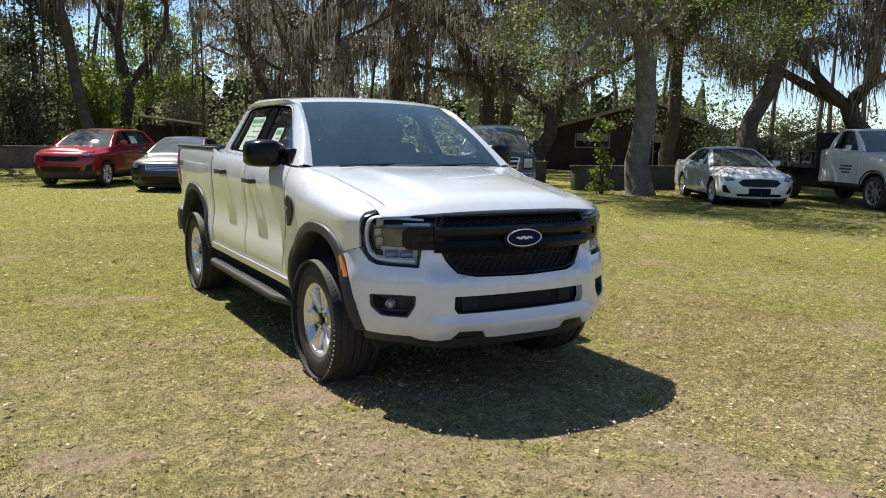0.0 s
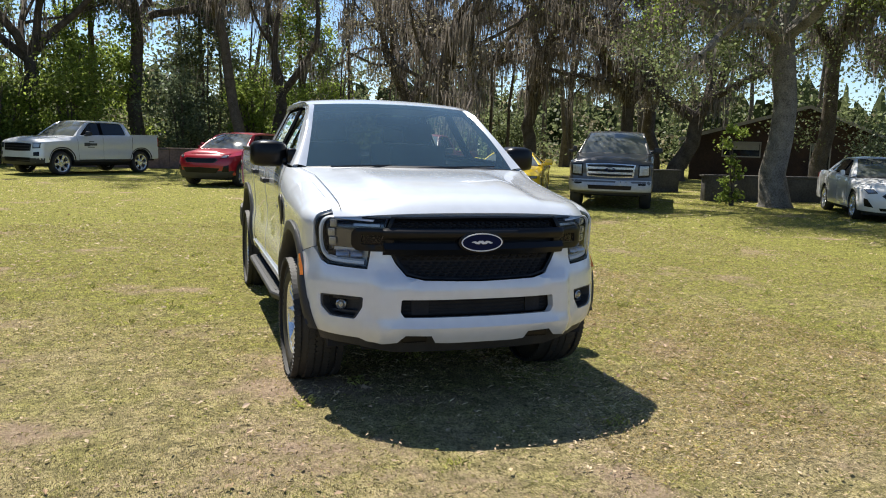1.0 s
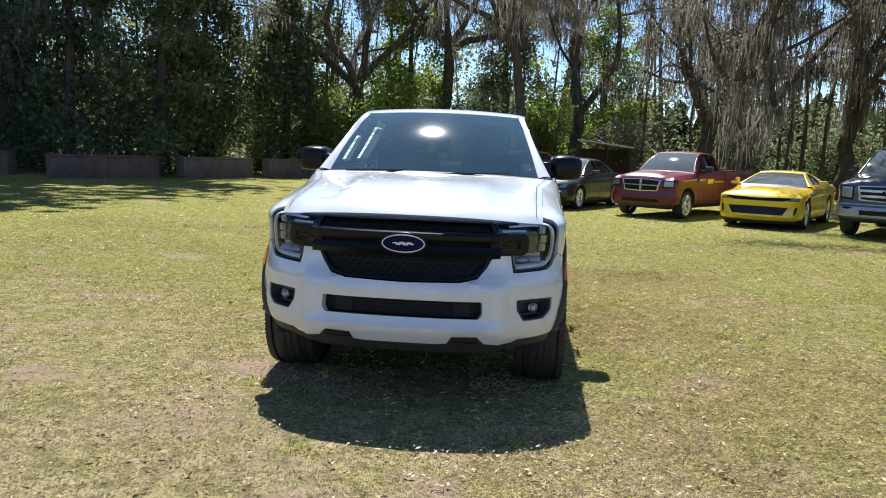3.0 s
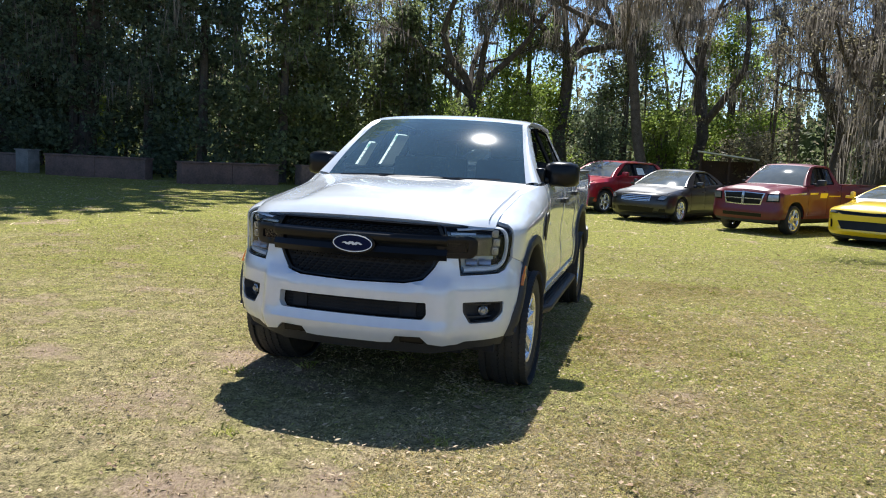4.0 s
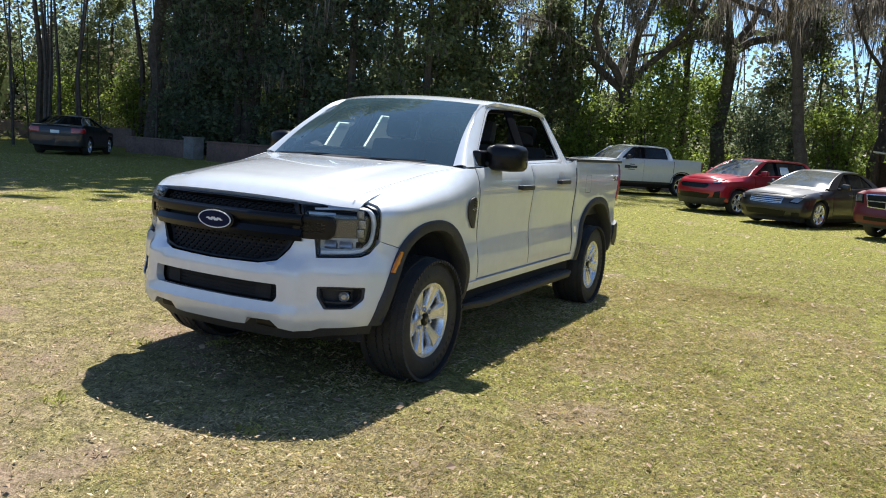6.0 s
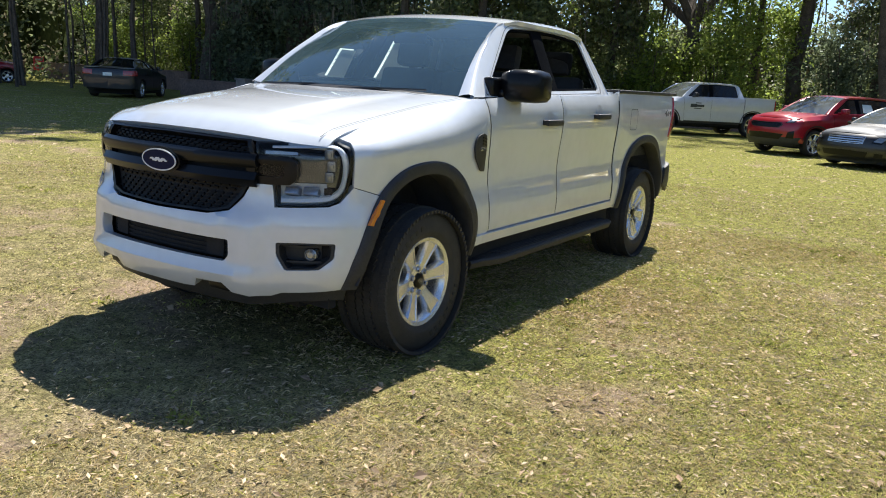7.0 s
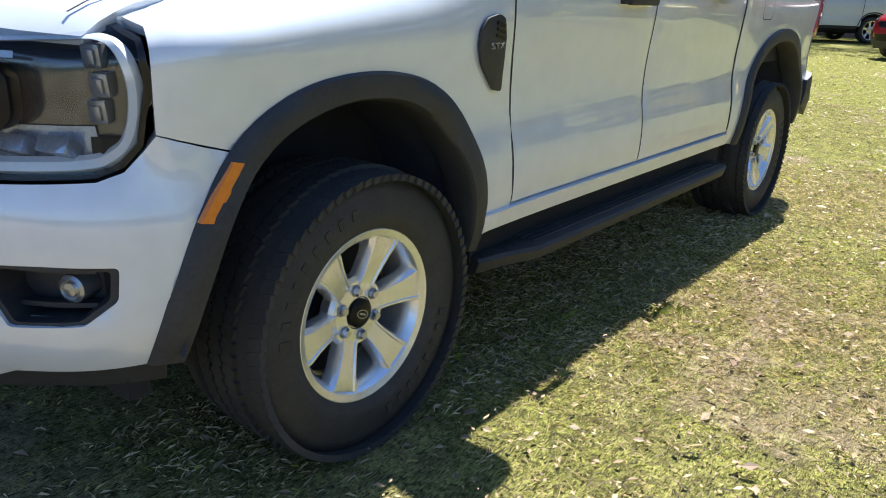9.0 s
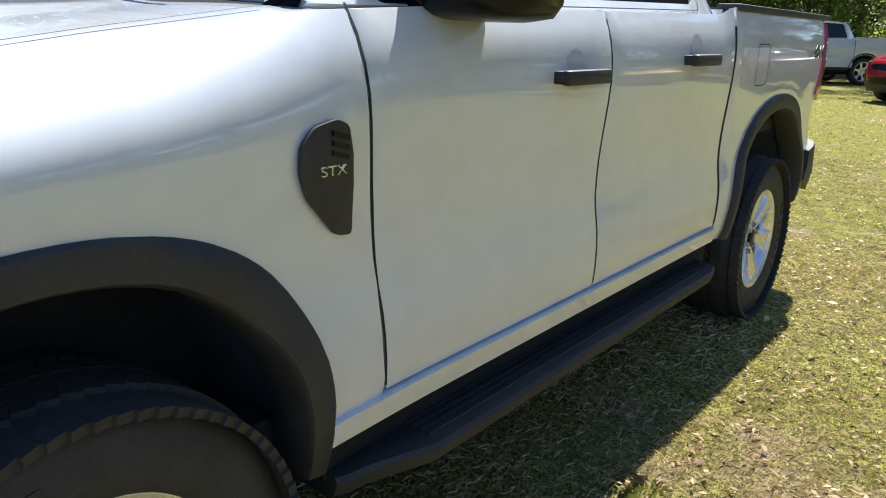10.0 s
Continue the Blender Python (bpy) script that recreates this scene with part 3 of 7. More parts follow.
    mixp = lambda a, b, t: tuple(p + (q - p) * t for p, q in zip(a, b))
    def wind(u, t):
        p = mixp(wsb(2 * u - 1), wst(2 * u - 1), t)
        return (p[0], p[1] - 0.04 * math.sin(math.pi * t), p[2] + 0.02 * math.sin(math.pi * t))
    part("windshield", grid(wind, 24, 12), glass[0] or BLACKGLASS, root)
    part("windshield_seal", grid(lambda u, t: (wind(u, 0)[0] * 1.0, wind(u, 0)[1] - 0.10 * (1 - t) + 0.012, wind(u, 0)[2] - 0.06 * (1 - t) + 0.006), 20, 3), trim, root)
    re = lambda u: (u * (o.roof_hw - 0.03), o.roof_end - 0.05 * u * u, o.roof - 0.055 - 0.02 * u * u)
    def roof(u, t):
        a, b = wst(2 * u - 1), re(2 * u - 1)
        p = mixp(a, b, t)
        uu = abs(2 * u - 1)
        k = 1 + 0.055 / o.roof_hw * 1.0
        bow = (1 - (2 * t - 1) ** 2)
        return (p[0] * k, p[1], p[2] + o.roof_crown * (0.55 * bow + 0.45 * smooth(t, 0, 0.12) * (1 - smooth(t, 0.9, 1))) * (1 - 0.25 * uu ** 2) - 0.014 * smooth(uu, 0.88, 1.0) * smooth(t, 0.0, 0.5))
    part("roof", grid(roof, 30, 20, thick=0.03), col, root)
    rbm = lambda u: (u * bw * 0.97, o.back_y - (0.05 * u * u), o.back_z - 0.02)
    def back(u, t):
        return mixp(re(2 * u - 1), rbm(2 * u - 1), t)
    part("rear_window", grid(back, 14, 8, flip=False), glass[1] or BLACKGLASS, root)
    # window band
    za = o.roof - 0.05
    outer = spline([(o.cowl + 0.02, o.belt - 0.008), (o.cowl + (o.ws_top - o.cowl) * 0.5, o.belt + (za - o.belt) * 0.56), (o.ws_top, za - 0.035), ((o.ws_top + o.roof_end) / 2, za + 0.012), (o.roof_end - 0.08, za - 0.02), (o.roof_end + (o.back_y - o.roof_end) * 0.5, (za + o.back_z) / 2 + 0.03), (o.back_y, o.back_z - 0.008)], 6)
    outer = [tuple(p) for p in outer]
    f0, f1 = o.cowl, o.ws_top
    wc = window_cut or dict(fb=0.20, ft=0.05, rb=0.25, rt=0.12)
    hole = rounded([(f0 + wc["fb"], o.belt + 0.022), (f1 + wc["ft"], za - 0.060), ((f1 + o.roof_end) / 2, za - 0.030), (o.roof_end - wc["rt"], za - 0.058), (o.back_y - wc["rb"], o.back_z + 0.03)], [0.05, 0.09, 0.3, 0.07, 0.07], 5)
    for sg in (1, -1):
        flip_pts = (lambda pts: pts) if sg > 0 else both
        part("cab_frame", patch(flip_pts(outer), o.house, [flip_pts(hole)], gap=0.05, depth=0.035), col, root)
        k = 1.0 if sg > 0 else 0.0
        front_edge = [Vector(o.house(sg * p[0], p[1])) for p in outer[:13]]
        rear_edge = [Vector(o.house(sg * p[0], p[1])) for p in outer[-13:][::-1]]
        def pillar(line, edge_fn):
            def at(u, t):
                i = round(u * 12)
                a_, b_ = Vector(edge_fn(i / 12)), line[i]
                q = a_.lerp(b_, t)
                return q + Vector((sg * 0.018, -0.010, 0.012)) * math.sin(math.pi * t) * (1 - u)
            return at
        part("cowl_corner", grid(lambda u, t: (sg * (o.hw - 0.32 + 0.22 * u), o.cowl - 0.03 + 0.12 * t, o.belt - 0.034), 4, 4, flip=sg < 0), TRIMBLACK, root)
        part("pillar", grid(pillar(front_edge, lambda t: wind(k, t)), 12, 4, flip=sg > 0), col, root)
        part("pillar", grid(pillar(rear_edge, lambda t: back(k, 1 - t)), 12, 4, flip=sg < 0), col, root)
        mid = edges[1]
        part("window_surround", patch(flip_pts(dense(hole, 0.05)), o.house, [flip_pts([(h[0], h[1]) for h in q]) for q in window_panes(o, hole, mid)], gap=0.05, depth=0.02, off=-0.012), TRIMBLACK, root)
        cx, cy = sum(p[0] for p in hole) / len(hole), sum(p[1] for p in hole) / len(hole)
        lw, lh = max(p[0] for p in hole) - min(p[0] for p in hole), max(p[1] for p in hole) - min(p[1] for p in hole)
        ringed = lambda g: clip([(cx + (x - cx) * (1 + 2 * g / lw), cy + (y - cy) * (1 + g / lh)) for x, y in dense(hole, 0.05)], lambda x, y: y - o.belt - 0.002)
        ro, ri = ringed(0.046), ringed(0.040)
        part("door_frame_seal", patch(flip_pts(ro), o.house, [flip_pts([(x, max(y, o.belt + 0.004)) for x, y in ri])], gap=0.05, depth=0.0, off=0.0015), DARK, root)
    return hole, wind, roof, hood


def window_panes(o, hole, mid, bar=0.075, margin=0.018):
    """The openings of the two side panes inside the window band."""
    cx, cy = sum(p[0] for p in hole) / len(hole), sum(p[1] for p in hole) / len(hole)
    w, h = max(p[0] for p in hole) - min(p[0] for p in hole), max(p[1] for p in hole) - min(p[1] for p in hole)
    shrunk = [(cx + (x - cx) * (1 - 2 * margin / w), cy + (y - cy) * (1 - 2 * margin / h)) for x, y in hole]
    zb = min(p[1] for p in hole)
    line = lambda z: mid + (z - zb) * 0.16
    res = []
    for side in (-1, 1):
        res.append(clip(shrunk, lambda x, y: side * (x - line(y)) - bar))
    return [r for r in res if len(r) > 3]


def clip(poly, f):
    """The part of a polygon where f >= 0."""
    out = []
    for (a, b) in zip(poly, poly[1:] + poly[:1]):
        fa, fb = f(*a), f(*b)
        if fa >= 0:
            out.append(a)
        if (fa >= 0) != (fb >= 0):
            t = fa / (fa - fb)
            out.append((a[0] + (b[0] - a[0]) * t, a[1] + (b[1] - a[1]) * t))
    return out


def liners(root, o, x0, x1):
    """Dark wheel housings and underbody."""
    for ya in (0, o.base):
        for sd in (1, -1):
            line = o.arch_line(ya, 0.015, 18, o.sill - 0.02)
            part("wheel_liner", grid(lambda u, t: (sd * (x1 + (x0 - x1) * t), *line[round(u * 18)]), 18, 2, flip=sd < 0), LINER, root)
    for span in ((-x0 + 0.12, x0 - 0.12, o.nose + 0.3, -o.arch[0], o.sill - 0.16, o.knee * 0.9), (-x1, x1, -o.arch[0] - 0.02, o.base + o.arch[0] + 0.02, o.sill - 0.20, o.knee * 0.95),
                            (-x0 + 0.06, x0 - 0.06, o.arch[0] + 0.03, o.base - o.arch[0] - 0.03, o.sill - 0.12, o.sill + 0.1), (-x0 + 0.12, x0 - 0.12, o.base + o.arch[0] + 0.03, o.tail - 0.2, o.sill - 0.04, o.knee * 0.9)):
        part("underbody", boxes(span), DARK, root)


def mirror_mesh(x0, x1, y, z0, z1):
    bm = bmesh.new()
    box(bm, x0, x1, y - 0.07, y + 0.07, z0, z1, bevel=0.045)
    box(bm, x0 - 0.10, x0 + 0.05, y - 0.045, y + 0.03, z0 - 0.015, z0 + 0.05, bevel=0.015)
    return bm

# ---------------------------------------------------------------- the white crew-cab pickup
TRUCK = pose(2.83, 4.345, 0, 0, 0, -2.2)
ARCHES = ((((-0.505, 0.42), (-0.435, 0.62), (-0.368, 0.755), (-0.265, 0.862), (-0.13, 0.922), (0.03, 0.939), (0.188, 0.907), (0.310, 0.824), (0.396, 0.72), (0.437, 0.60), (0.452, 0.42)),
           ((-0.575, 0.42), (-0.508, 0.62), (-0.445, 0.765), (-0.335, 0.905), (-0.17, 0.985), (0.035, 1.006), (0.222, 0.978), (0.364, 0.902), (0.460, 0.782), (0.508, 0.64), (0.517, 0.42))),
          (((-0.49, 0.42), (-0.47, 0.62), (-0.41, 0.78), (-0.30, 0.90), (-0.14, 0.965), (0.03, 0.983), (0.20, 0.962), (0.34, 0.89), (0.44, 0.77), (0.49, 0.62), (0.51, 0.42)),
           ((-0.555, 0.42), (-0.535, 0.63), (-0.475, 0.81), (-0.345, 0.955), (-0.165, 1.033), (0.035, 1.053), (0.235, 1.03), (0.395, 0.945), (0.505, 0.80), (0.555, 0.63), (0.575, 0.42))))
o = Shape(nose=-0.87, tail=4.13, axle_z=0.382, hw=0.945, fd=0.55, fp=2.45, rd=0.20, base=3.27, wheel=0.39, tread=0.255, arch=(0.52, 0.552), arches=ARCHES, knee=1.0, belt=1.335, hood_f=1.125, hood_r=1.315,
          cowl=0.52, ws_top=1.19, roof=1.86, roof_hw=0.64, roof_end=2.45, back_y=2.6, back_z=1.37, deck=1.40, tail_z=1.40, sill=0.50, crown=0.045, bulge=0.012,
          side=((0.30, 0.10), (0.44, 0.045), (0.50, 0.022), (0.60, 0.006), (0.72, 0.006), (0.82, 0.026), (0.95, 0.024), (1.08, 0.010), (1.17, 0.0), (1.335, 0.0)),
          front=((0.30, 0.08), (0.40, 0.035), (0.47, 0.010), (0.53, 0.0), (0.64, 0.006), (0.76, 0.016), (0.81, 0.032), (0.86, 0.045), (1.0, 0.045), (1.335, 0.05)))
truck = thing("pickup_truck", TRUCK, "glossy white crew-cab pickup truck with black trim parked on the grass", "pickup truck")
V = lambda z: z if z < 1 else 1 + (z - 1) / 0.125 * 0.335          # height on the nose to v
hole, wind, roof_fn, hood_fn = core(truck, o, WHITE, gap=0.045, glass=(WINDSHIELD, TINTED), cut=0.028, doors=(0.60, 1.585, 2.60), window_cut=dict(fb=0.19, ft=0.045, rb=0.19, rt=0.10), brow=(0.70, 1.294), door_low=0.566, lamp_edge=-0.535, seam=(0.912, 0.860, -0.33))
F = lambda pts: [(o.fx(x), V(z)) for x, z in pts]
mirrored = lambda pts: pts + [(-a, b) for a, b in reversed(pts) if abs(a) > 1e-6]
S = lambda pts: [(o.sy(y), v) for y, v in pts]

# narrow dark joint along the sides of the hood
for k0, k1 in ((0.025, 0.0275), (0.9725, 0.975)):
    part("hood_joint", grid(lambda u, t: tuple(Vector(hood_fn(k0 + (k1 - k0) * u, (1 + 27 * t) / 30)) + Vector((0, 0, 0.007))), 1, 27, flip=False), DARK, truck)

# front bumper with its openings
leg = [p for p in o.arch_line(0, 0.035, 60, 0.445) if p[0] < 0 and p[1] < 0.85]
lower = F([(0, 0.405), (0.20, 0.405), (0.27, 0.41), (0.295, 0.452), (0.44, 0.455), (0.485, 0.412), (0.57, 0.402), (0.64, 0.405), (0.68, 0.422), (0.78, 0.43)])
upper = S([(-0.335, 0.8575), (-0.515, 0.9085), (-0.54, 0.878), (-0.575, 0.842)]) + F([(0.85, 0.824), (0.64, 0.812), (0.626, 0.909), (0.525, 0.909), (0.488, 0.845), (0.43, 0.782), (0.33, 0.760), (0, 0.752)])
half = lower + S(leg) + upper
low_hole = rounded(F([(-0.460, 0.655), (-0.465, 0.585), (-0.443, 0.556), (0.443, 0.556), (0.465, 0.585), (0.460, 0.655)]), 0.010)
fog_hole = rounded(F([(0.655, 0.658), (0.658, 0.60), (0.697, 0.533), (0.82, 0.541), (0.866, 0.592), (0.870, 0.660), (0.76, 0.663)]), 0.012)
bumper_surface = lambda s, v: (lambda p, k: (p[0], p[1] - k, p[2]))(o.surf(s, v), 0.038 * smooth(abs(s), 0.625, 0.585) * smooth(v, 0.80, 0.74) + 0.022 * smooth(v, 0.535, 0.50) * smooth(abs(s), 0.72, 0.60))
bumper = part("front_bumper", patch(mirrored(half), bumper_surface, [low_hole, fog_hole, both(fog_hole)], gap=0.032, depth=0.05), WHITE, truck)
part("lower_grille", patch(low_hole, o.surf, gap=0.05, depth=0.0, off=-0.035), DARK, bumper)
for k in range(5):
    z = 0.566 + 0.02 * k
    part("intake_slat", patch(F([(-0.44, z), (0.44, z), (0.44, z + 0.007), (-0.44, z + 0.007)]), o.surf, gap=0.06, depth=0.01, off=-0.022), DARK, bumper)
for x in (-0.345, 0.345):
    part("intake_block", patch(F([(x - 0.05, 0.562), (x + 0.05, 0.562), (x + 0.05, 0.648), (x - 0.05, 0.648)]), o.surf, gap=0.06, depth=0.015, off=-0.014), DARK, bumper)
for pts in (fog_hole, both(fog_hole)):
    sg = 1 if pts is fog_hole else -1
    fog = part("fog_light", patch(pts, o.surf, gap=0.04, depth=0.0, off=-0.095), PLASTIC, truck, "round fog lamp in a black bezel")
    ring = bmesh.new()
    cxs, czs = o.fx(0.765), 0.598
    inner = [(cxs * sg + (abs(a) - cxs) * sg * 0.88, czs + (b - czs) * 0.86) for a, b in pts]
    patch(pts, o.surf, [inner], gap=0.03, depth=0.09, off=-0.008, bm=ring)
    part("fog_bezel", ring, PLASTIC, fog)
    slab = bmesh.new()
    for z in (0.563, 0.634):
        q = [(cxs * sg - sg * 0.115, z), (cxs * sg + sg * 0.09, z), (cxs * sg + sg * 0.09, z + 0.010), (cxs * sg - sg * 0.115, z + 0.010)]
        patch(q if sg > 0 else q[::-1], o.surf, gap=0.05, depth=0.03, off=-0.05, bm=slab)
    part("fog_rib", slab, PLASTIC, fog)
    bm = lathe(bmesh.new(), [(0.001, 0.012), (0.014, 0.010), (0.020, 0.004), (0.023, 0.008), (0.030, 0.004), (0.034, -0.05)], 20, pose(sg * 0.748, -0.630, 0.598, 0, 0, -90 + 24 * sg))
    part("fog_lens", bm, LAMPGREY, fog)
# black skirt below
skirt = F([(0, 0.325), (0.5, 0.325), (0.74, 0.37)]) + S([(-0.60, 0.375), (-0.525, 0.370), (-0.525, 0.46)]) + F([(0.78, 0.48), (0, 0.44)])
part("skirt", patch(mirrored(skirt), o.surf, gap=0.06, depth=0.06, off=-0.014), PLASTIC, bumper, "black plastic lower skirt")
for sg in (1, -1):
    part("tow_hook_cover", boxes((sg * 0.37 - 0.075, sg * 0.37 + 0.075, -0.83, -0.74, 0.40, 0.455), bevel=0.015), GLOSSBLACK, bumper)

# grille
g_half = F([(0, 0.756), (0.33, 0.764), (0.427, 0.787), (0.484, 0.849), (0.520, 0.914), (0.55, 1.02), (0.515, 1.098), (0, 1.106)])
g_all = mirrored(g_half)
grille = part("grille", patch(g_all, o.surf, gap=0.06, depth=0.0, off=-0.03), DARK, truck, "black honeycomb grille with two broad bars")
g_in = [(a * 0.962, 0.93 + (b - 0.93) * 0.945) for a, b in g_all]
part("grille_frame", patch(g_all, o.surf, [g_in], gap=0.04, depth=0.05, off=0.006), GLOSSBLACK, grille)
cells = bmesh.new()
for row, zz in enumerate(np.arange(0.775, 1.10, 0.0155)):
    if 0.90 < zz < 1.03:
        continue
    half_w = 0.52 if zz > 0.95 else 0.41 + (zz - 0.775) * 0.62
    n = int(half_w * 2 / 0.05)
    for k in range(n + 1):
        x = -half_w + 0.01 + (k + 0.5 * (row % 2)) * 0.05
        if x > half_w - 0.03:
            continue
        patch(F([(x, zz), (x + 0.008, zz - 0.005), (x + 0.03, zz - 0.005), (x + 0.038, zz), (x + 0.03, zz + 0.005), (x + 0.008, zz + 0.005)]), o.surf, gap=0.2, depth=0.02, off=-0.016, bm=cells)
tagged(part("grille_mesh", cells, GRILLEBLACK, grille, smooth=False), kind="stuff")
for z0, z1 in ((0.985, 1.03), (0.905, 0.948)):
    part("grille_bar", patch(F([(-0.56, z0), (0.56, z0), (0.56, z1), (-0.56, z1)]), lambda s, v: (lambda p: (p[0], p[1] - 0.012 * (1 - ((v - (V(z0) + V(z1)) / 2) / ((V(z1) - V(z0)) / 2)) ** 2), p[2]))(o.surf(s, v)), gap=0.022, depth=0.04, off=0.018), GLOSSBLACK, grille)
# oval emblem
EM = lambda rx, rz, n=40: [(rx * math.cos(2 * math.pi * k / n), 0.968 + rz * math.sin(2 * math.pi * k / n)) for k in range(n)]
flat = lambda a, b: (a, o.nose + 0.022 - 0.002 * a * a, b)
emblem = part("emblem", patch(EM(0.135, 0.062), flat, gap=0.03, depth=0.05, off=0.010), GLOSSBLACK, grille, "navy oval badge with chrome edge")
part("emblem_rim", patch(EM(0.123, 0.0515), flat, [EM(0.1165, 0.0455)], gap=0.02, depth=0.006, off=0.020), LAMPGUIDE, emblem)
part("emblem_field", patch(EM(0.1165, 0.0455), flat, gap=0.03, depth=0.0, off=0.016), BLUE, emblem)
wave = [(-0.062 + 0.124 * k / 24, 0.968 + 0.003 * math.sin(k * 0.75)) for k in range(25)]
width_ = [0.0012 + 0.0095 * math.sin(math.pi * k / 24) ** 0.6 * (0.75 + 0.25 * math.cos(k * 1.5)) for k in range(25)]
part("emblem_relief", patch([(x, z - w) for (x, z), w in zip(wave, width_)] + [(x, z + w) for (x, z), w in reversed(list(zip(wave, width_)))], flat, gap=0.05, depth=0.003, off=0.020), LAMPGUIDE, emblem, "raised pale swash")

# headlamps
lamp = F([(0.630, 0.915), (0.642, 0.820), (0.85, 0.832)]) + S([(-0.575, 0.850), (-0.538, 0.888), (-0.517, V(1.0)), (-0.525, V(1.085)), (-0.575, V(1.112))]) + F([(0.80, 1.112), (0.53, 1.100), (0.548, 1.036), (0.530, 0.915)])
for sg in (1, -1):
    W = (lambda pts: pts) if sg > 0 else both
    hl = part("headlight", patch(W(lamp), o.surf, gap=0.04, depth=0.0, off=-0.060), LAMPINNER, truck, "clear headlamp with C-shaped light guide")
    mid = (o.fx(0.77), 0.975)
    shrink = lambda k: [(mid[0] + (a - mid[0]) * k, mid[1] + (b - mid[1]) * k) for a, b in lamp]
    part("lamp_frame", patch(W(lamp), o.surf, [W(shrink(0.94))], gap=0.04, depth=0.05, off=-0.010), GLOSSBLACK, hl)
    # C-shaped light guide: along the top, the outer edge and the bottom
    path = F([(0.62, 1.072), (0.80, 1.077)]) + S([(-0.605, V(1.076)), (-0.572, V(1.052)), (-0.556, 0.99), (-0.570, 0.905), (-0.602, 0.868)]) + F([(0.825, 0.852), (0.665, 0.842)])
    line = [tuple(q) for q in spline(path, 6)]
    def guide(u, t):
        i = round(u * (len(line) - 1))
        (a0, b0), (a1, b1) = line[max(i - 1, 0)], line[min(i + 1, len(line) - 1)]
        l = math.hypot(a1 - a0, b1 - b0)
        k = (t - 0.5) * 0.033
        p = Vector(o.surf(sg * (line[i][0] - (b1 - b0) / l * k), line[i][1] + (a1 - a0) / l * k))
        return p + Vector((-sg * 0.010, 0.014, 0)) * (1 if 0.1 < t < 0.9 else 1.8)
    part("light_guide", grid(guide, len(line) - 1, 4, flip=sg > 0), LAMPGUIDE, hl)
    for x, z in ((0.840, 1.046), (0.848, 0.998), (0.842, 0.948)):
        p = o.surf(sg * o.fx(x), V(z))
        m = pose(p[0] - sg * 0.022, p[1] + 0.040, p[2], 0, 0, -90 + sg * 26)
        m = m @ pose(0, 0, 0, 0, 8, 0)
        ring_ = part("lamp_reflector", box(bmesh.new(), -0.035, 0.002, -0.021, 0.021, -0.024, 0.024, bevel=0.009, m=m), LAMPGREY, hl, "faceted lamp reflector")
        part("lamp_lens", box(bmesh.new(), -0.004, 0.010, -0.013, 0.013, -0.015, 0.015, bevel=0.006, m=m), LAMPGREY, ring_)
    shelf_ = F([(0.650, 0.832), (0.82, 0.842), (0.850, 0.880), (0.845, 0.920), (0.646, 0.918)])
    part("lamp_tray", patch(W(shelf_), o.surf, gap=0.04, depth=0.0, off=-0.052), LAMPLOW, hl)
    for x, w in ((0.685, 0.034), (0.762, 0.036)):
        p = o.surf(sg * o.fx(x), 0.882)
        part("lamp_module", box(bmesh.new(), -w, w, -0.03, 0.012, -0.022, 0.012, bevel=0.006, m=pose(p[0], p[1] + 0.056, p[2], -28, 0, sg * 20)), LAMPLOW, hl)
    strip = F([(0.580, 1.044), (0.73, 1.046), (0.73, 1.062), (0.580, 1.060)])
    part("indicator", patch(W(strip), o.surf, gap=0.04, depth=0.0, off=-0.028), LAMPGREY, hl)
    # black nacelle that carries the grille's bars into the lamp
    nac = rounded(F([(0.50, 0.910), (0.705, 0.912), (0.732, 0.938), (0.732, 1.010), (0.705, 1.036), (0.50, 1.036)]), [0, 0.02, 0.02, 0.02, 0.02, 0])
    slot = rounded(F([(0.545, 0.945), (0.680, 0.947), (0.680, 1.0), (0.545, 1.0)]), 0.015)
    na = part("lamp_nacelle", patch(W(nac), o.surf, [W(slot)], gap=0.03, depth=0.04, off=0.004), GLOSSBLACK, hl, "black bar end running into the lamp")
    part("slot_panel", patch(W(slot), o.surf, gap=0.05, depth=0.0, off=-0.022), GRILLEBLACK, na)
    mesh_ = bmesh.new()
    for row in range(4):
        for k in range(7):
            x, z = 0.553 + 0.026 * k + 0.013 * (row % 2), 0.952 + 0.014 * row
            if x < 0.655:
                patch(W(F([(x, z), (x + 0.005, z - 0.005), (x + 0.015, z - 0.005), (x + 0.020, z), (x + 0.015, z + 0.005), (x + 0.005, z + 0.005)])), o.surf, gap=0.2, depth=0.01, off=-0.014, bm=mesh_)
    tagged(part("slot_mesh", mesh_, GRILLEBLACK, na, smooth=False), kind="stuff")
    cover = part("lamp_cover", patch(W(lamp), o.surf, gap=0.03, depth=0.0, off=-0.006), CLEAR, hl)
    cover.visible_shadow = False

